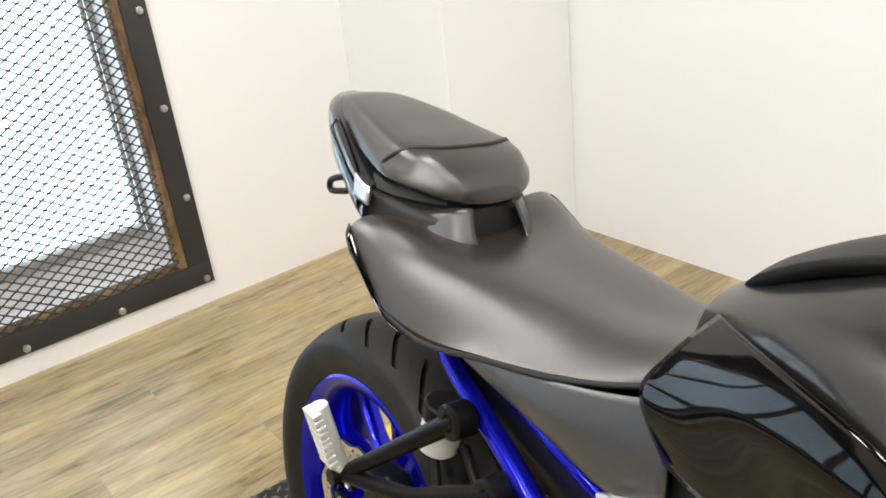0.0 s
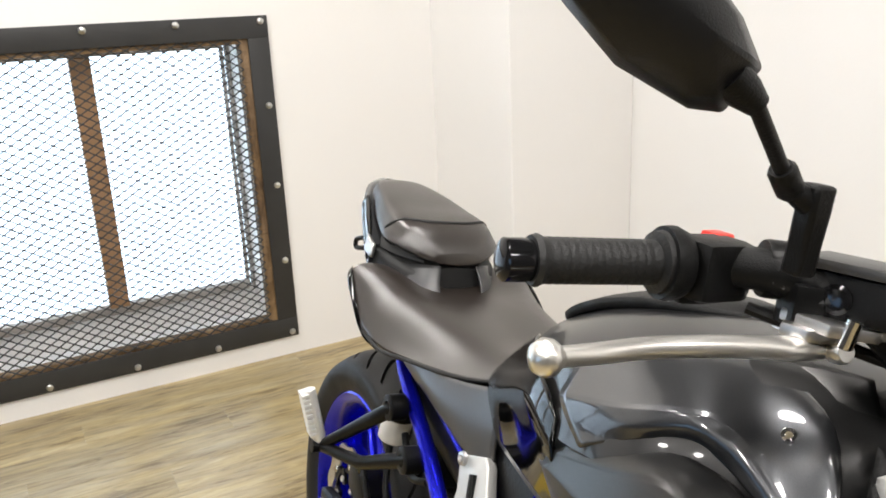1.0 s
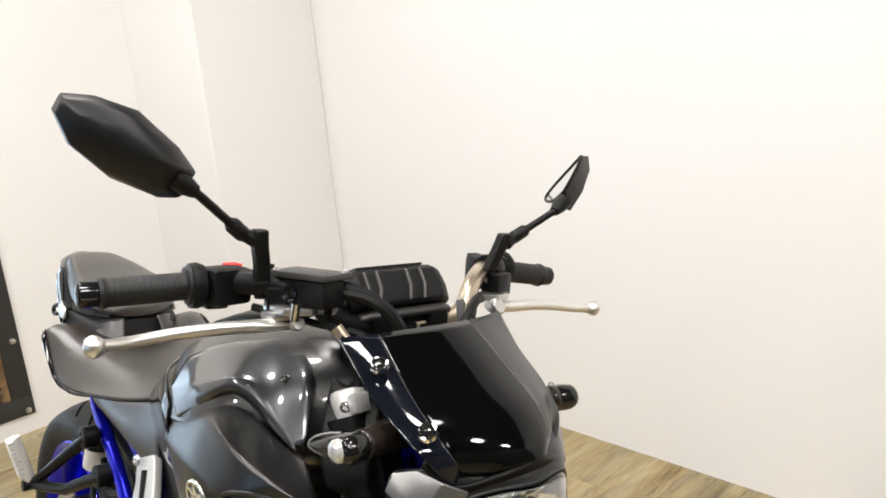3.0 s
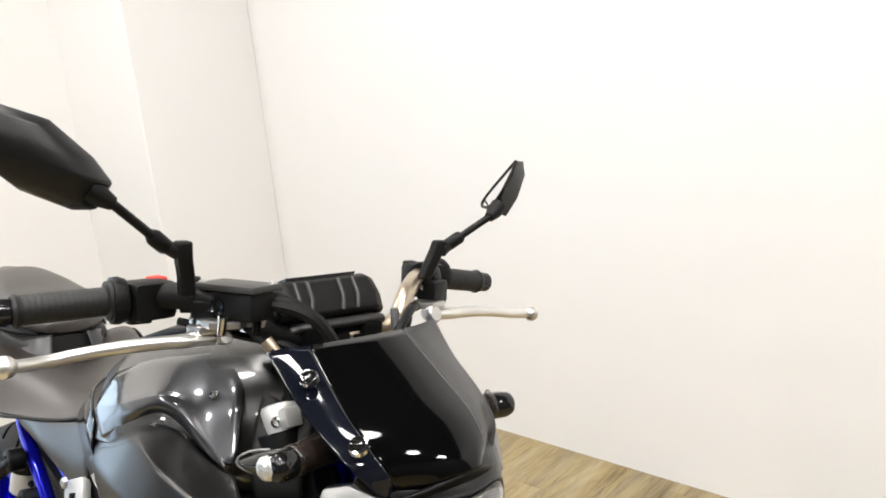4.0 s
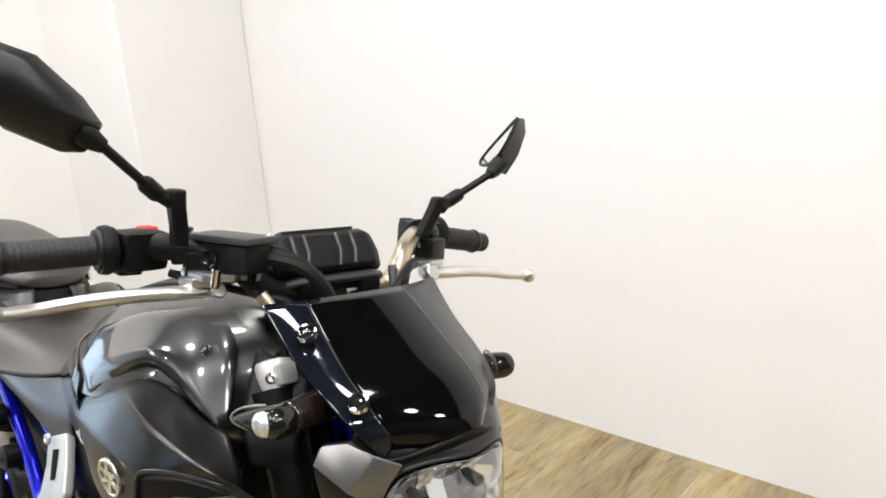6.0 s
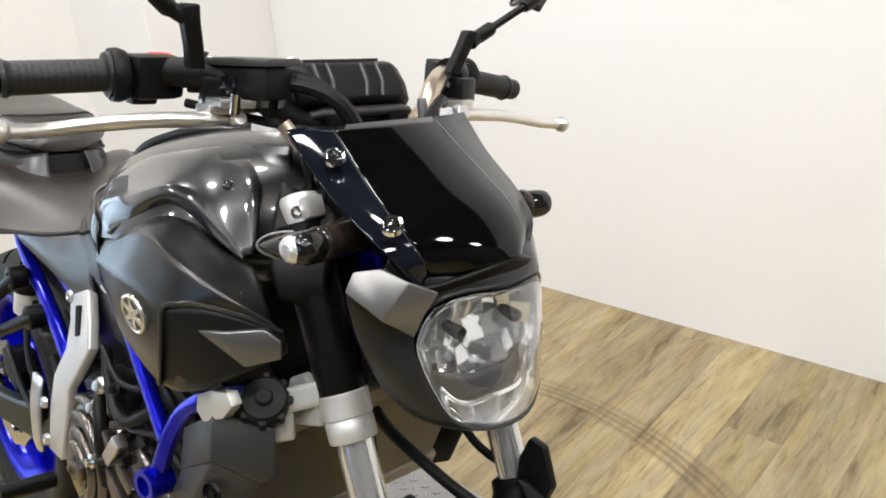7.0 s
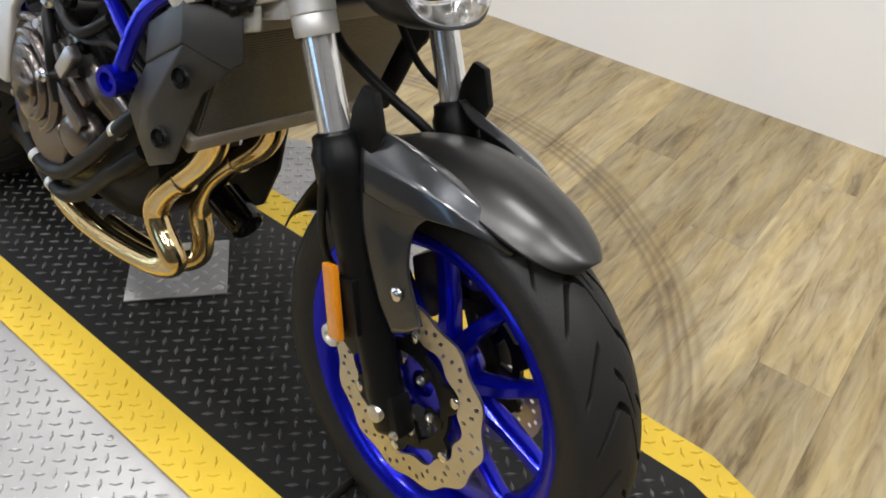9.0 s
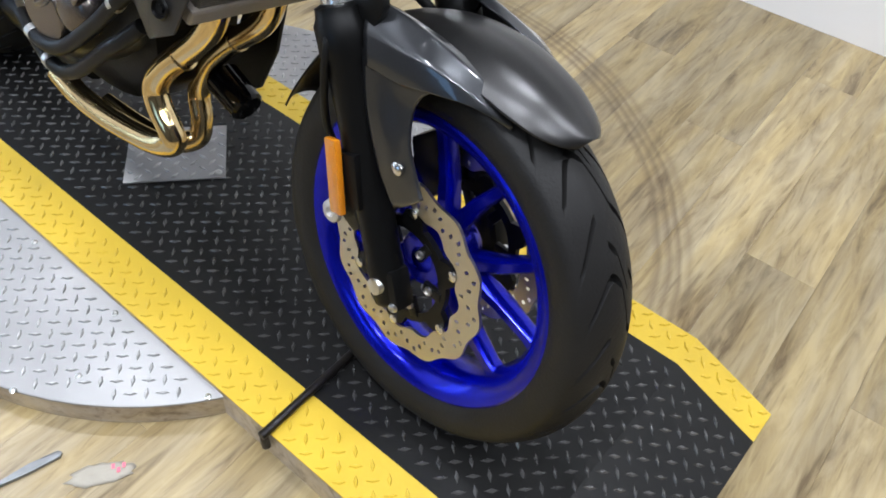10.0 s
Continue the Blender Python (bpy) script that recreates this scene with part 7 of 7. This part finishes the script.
def radiator():
    top, bot = V(1.108, 0, .700), V(1.048, 0, .542)
    up = (top - bot).normalized()
    fw = V(0, 1, 0).cross(up).normalized()
    if fw.x < 0:
        fw = -fw
    def slab(y0, y1, u0, u1, d0, d1, bm):
        vs = []
        for d in (d0, d1):
            for y, u in ((y0, u0), (y1, u0), (y1, u1), (y0, u1)):
                vs.append(bm.verts.new(bot + up * u + fw * d + V(0, y, 0)))
        for f in ((0, 1, 2, 3), (7, 6, 5, 4), (0, 4, 5, 1), (1, 5, 6, 2), (2, 6, 7, 3), (3, 7, 4, 0)):
            bm.faces.new([vs[i] for i in f])
    L = (top - bot).length
    b = bm_new()
    slab(-.165, .165, 0, L, -.030, -.004, b)
    r = part("radiator", b, M_CORE, bike, "dark radiator core", smooth=0)
    b = bm_new()
    n = 40
    for k in range(n):
        u = L * (k + 0.5) / n
        slab(-.163, .163, u - 0.0012, u + 0.0012, -.004, 0.0, b)
    tagged(part("finning", b, M_COREFIN, r, "fine radiator fins", smooth=0), kind="stuff")
    for u0, u1, nm in ((L, L + 0.028, "top_tank"), (-0.026, 0, "bottom_tank")):
        b = bm_new()
        slab(-.175, .175, u0, u1, -.034, 0.004, b)
        part(nm, b, M_PALEDARK, r, "brownish grey tank", smooth=0, bevel=0.005)
    # cap
    b = bm_new()
    c = V(1.114, -0.166, .748)
    d = V(0.50, -0.42, 0.76)
    add_lathe(b, [(0.0, 0.0), (0.0, 0.022), (0.005, 0.0265), (0.018, 0.0265), (0.022, 0.023), (0.022, 0.010), (0.026, 0.008), (0.026, 0.0)], c, d, 24)
    cap = part("filler_cap", b, M_PLASTIC, r, "black ribbed filler cap")
    a1, a2 = frame_axes(d.normalized())
    for k in range(8):
        q = radians(45 * k)
        b = bm_new()
        p = c + d.normalized() * 0.012 + (a1 * math.cos(q) + a2 * math.sin(q)) * 0.0265
        add_cyl(b, p - d.normalized() * 0.007, p + d.normalized() * 0.007, 0.0042, n=8)
        part("cap_lug", b, M_PLASTIC, cap)
    for s in (-1, 1):
        # faceted plates: an upper one with an upright ridge, a lower one tucked under it
        def facets(pts, faces):
            b = bm_new()
            vs = [b.verts.new((x, s * y, z)) for x, y, z in pts]
            for f in faces:
                b.faces.new([vs[i] for i in f])
            return b
        A, B, C, D, E, F, L = (.988, .196, .680), (1.084, .212, .741), (1.139, .172, .733), (1.144, .172, .678), (1.135, .184, .668), (1.097, .224, .694), (.995, .206, .631)
        b = facets([A, B, F, L, C, D, E], [(0, 1, 2, 3), (1, 4, 5, 6, 2)])
        sh = part("radiator_shroud", b, M_SHROUD, bike, "matt dark grey radiator shroud", solid=0.006, bevel=0.003, smooth=20)
        b = facets([(.994, .203, .632), (1.096, .221, .693), (1.133, .181, .667), (1.100, .196, .627), (1.078, .200, .575), (1.051, .204, .515), (.990, .199, .482), (.952, .190, .505), (.927, .190, .545), (1.008, .212, .575)],
                   [(0, 1, 9), (1, 2, 3, 4, 9), (4, 5, 6, 9), (6, 7, 8, 0, 9)])
        part("shroud_lower", b, M_SHROUD, sh, "matt dark grey lower shroud", solid=0.006, bevel=0.003, smooth=20)
        b = facets([(.985, .180, .684), (.935, .165, .540), (.91, .150, .55), (.96, .150, .70)], [(0, 1, 2, 3)])
        part("shroud_edge", b, M_PLASTIC, sh, "black inner edge", solid=0.004)
        for x, y, z in ((1.085, .2155, .646), (1.035, .2115, .546)):
            b = bm_new()
            add_lathe(b, [(0.001, 0.0), (0.001, 0.005), (-0.002, 0.006), (-0.002, 0.011), (0.003, 0.013), (0.0, 0.015)], V(x, s * y, z), V(0.15, s, 0.1), 16)
            part("shroud_bolt", b, M_BLACK, sh)


def foot_controls():
    for s in (-1, 1):
        # pillion peg hanger
        A, B, Pv = V(.332, s * .158, .683), V(.405, s * .158, .632), V(.190, s * .222, .553)
        b = bm_new()
        add_tube(b, [A, Pv], [0.013, 0.009], 12)
        add_tube(b, [B, V(.30, s * .19, .575), Pv], [0.013, 0.011, 0.009], 12)
        for q in (A, B):
            add_lathe(b, [(-0.014, 0.010), (-0.014, 0.021), (0.012, 0.021), (0.014, 0.018), (0.014, 0.010)], q, (0, s, 0), 20)
        add_lathe(b, [(-0.016, 0.0), (-0.016, 0.011), (0.016, 0.011), (0.016, 0.0)], Pv, (0, s, 0), 14)
        hg = part("pillion_hanger", b, M_BLACK, bike, "black pillion peg hanger")
        for q in (A, B):
            b = bm_new()
            add_lathe(b, [(0.0, 0.0), (0.0, 0.007), (0.004, 0.009), (0.004, 0.004), (0.002, 0.0)], q + V(0, s * 0.004, 0), (0, s, 0), 12)
            part("hanger_bolt", b, M_SILVER, hg)
        b = bm_new()
        d = (V(.183, s * .252, .655) - Pv).normalized()
        add_tube(b, [Pv + d * 0.004, Pv + d * 0.02, Pv + d * 0.105], [0.008, 0.012, 0.0115], 10)
        peg = part("pillion_peg", b, M_PALEWHITE, hg, "pale aluminium pillion peg folded up")
        for k in range(9):
            q = Pv + d * (0.025 + 0.009 * k)
            b = bm_new()
            add_box(b, (-0.014, -0.006, -0.003), (0.014, 0.006, 0.003), m=Matrix.Translation(q + V(0, s * 0.010, 0)) @ pose(0, 0, 0, -15 * s), bevel=0.001)
            part("peg_rib", b, M_PALEWHITE, peg)
        # rider footrest plate
        b = bm_new()
        ring = [(.520, .140, .700), (.585, .140, .728), (.598, .142, .722), (.628, .155, .690), (.652, .168, .658), (.628, .174, .622), (.592, .180, .574), (.585, .185, .52), (.565, .188, .44),
                (.512, .188, .44), (.520, .184, .52), (.530, .178, .575), (.556, .166, .628), (.548, .154, .665)]
        q = [b.verts.new((x, s * y, z)) for x, y, z in ring]
        for f in ((0, 1, 2, 3, 13), (3, 4, 5, 12, 13), (5, 6, 11, 12), (6, 7, 10, 11), (7, 8, 9, 10)):
            b.faces.new([q[i] for i in f])
        fp = part("footrest_plate", b, M_CLAMP, bike, "bare aluminium footrest plate", solid=0.016, bevel=0.003, smooth=20)
        b = bm_new()
        add_tube(b, [(.578, s * .148, .700), (.598, s * .160, .660)], 0.0065, 8)
        part("plate_slot", b, M_BLACK, fp)
        for x, y, z in ((.548, .149, .708), (.535, .196, .470), (.526, .192, .53)):
            b = bm_new()
            add_lathe(b, [(0.002, 0), (0.002, 0.004), (0.006, 0.005), (0.005, 0.009), (0, 0.010)], V(x, s * y, z), (0, s, 0.1), 12)
            part("plate_bolt", b, M_SILVER, fp)
        b = bm_new()
        add_cyl(b, (.535, s * .19, .395), (.535, s * .275, .400), 0.014, n=14)
        part("footrest", b, M_BLACK, fp, "black rider footrest")
        b = bm_new()
        add_sheet(b, [[(.425, s * .175, .540), (.450, s * .18, .552), (.478, s * .18, .548)], [(.43, s * .185, .49), (.458, s * .19, .488), (.484, s * .19, .49)], [(.445, s * .19, .43), (.47, s * .192, .42), (.49, s * .192, .425)]], per=3)
        part("heel_guard", b, M_SILVER, fp, "bare aluminium heel guard", solid=0.005)
    # rear brake fluid pot
    c = V(.235, -.112, .578)
    b = bm_new()
    add_lathe(b, [(0.0, 0.0), (0.0, 0.022), (0.004, 0.026), (0.046, 0.027), (0.046, 0.0)], c, (0.12, 0.1, 1), 20)
    pot = part("fluid_pot", b, M_FLUID, bike, "milky plastic brake fluid pot")
    b = bm_new()
    add_lathe(b, [(0.046, 0.0285), (0.050, 0.030), (0.066, 0.030), (0.069, 0.027), (0.069, 0.0)], c, (0.12, 0.1, 1), 20)
    part("pot_lid", b, M_PLASTIC, pot, "black screw lid")
    # swingarm
    for s in (-1, 1):
        b = bm_new()
        add_loft(b, [[V(x, s * y, z) + V(0, a * w, c * h) for a, c in ((-1, -1), (1, -1), (1, 1), (-1, 1))] for x, y, z, w, h in ((.46, .10, .40, .02, .045), (.30, .118, .375, .016, .036), (.10, .122, .335, .014, .03), (-.03, .122, .315, .012, .03))], per=3, sharp=True)
        part("swingarm", b, M_BLACK, bike, "black swingarm", bevel=0.006)
        b = bm_new()
        add_lathe(b, [(0.0, 0.0), (0.0, 0.018), (0.006, 0.020), (0.010, 0.016), (0.010, 0.0)], V(0, s * .134, .314), (0, s, 0), 6)
        part("axle_nut", b, M_SILVER, bike, "zinc axle nut")
    # rear caliper and brake hose
    b = bm_new()
    add_plate(b, [(.06, .40), (.13, .37), (.15, .42), (.11, .455), (.06, .45)], 0.05, "y", -0.115, bevel=0.008)
    part("rear_caliper", b, M_BLACK, bike, "black rear brake caliper")
    b = bm_new()
    add_plate(b, [(.17, .60), (.30, .50), (.33, .53), (.21, .64)], 0.10, "y", -0.06, bevel=0.008)
    part("rear_hugger", b, M_PLASTIC, bike, "black inner mudguard")
    tube_part("rear_brake_hose", [(.235, -.115, .575), (.27, -.13, .53), (.31, -.14, .50), (.36, -.145, .47)], 0.006, M_HOSE, bike)
    tube_part("rear_brake_hose", [(.11, -.11, .45), (.16, -.13, .49), (.22, -.14, .47), (.30, -.15, .44), (.40, -.16, .43)], 0.0055, M_HOSE, bike)
    b = bm_new()
    add_lathe(b, [(0, 0), (0, .014), (.05, .014), (.055, .010), (.055, 0)], V(.425, -.165, .50), (-.2, 0, -1), 14)
    part("master_cylinder", b, M_BLACK, bike, "rear brake master cylinder")


M_COREFIN = mat("radiator_fin", (0.26, 0.24, 0.205), 0.45, 0.7, 500, 0.4)
M_PALEDARK = mat("brown_grey_tank", (0.30, 0.27, 0.23), 0.5, 0.2, 20, 0.2)
M_SHROUD = mat("matt_shroud_plastic", (0.024, 0.0235, 0.023), 0.45, 0.2, 30, 0.15, 0.2, 600)
M_PALEWHITE = mat("pale_aluminium", (0.8, 0.8, 0.78), 0.35, 0.6, 20, 0.1)
frame_parts()
engine()
exhaust()
belly_guard()
radiator()
foot_controls()
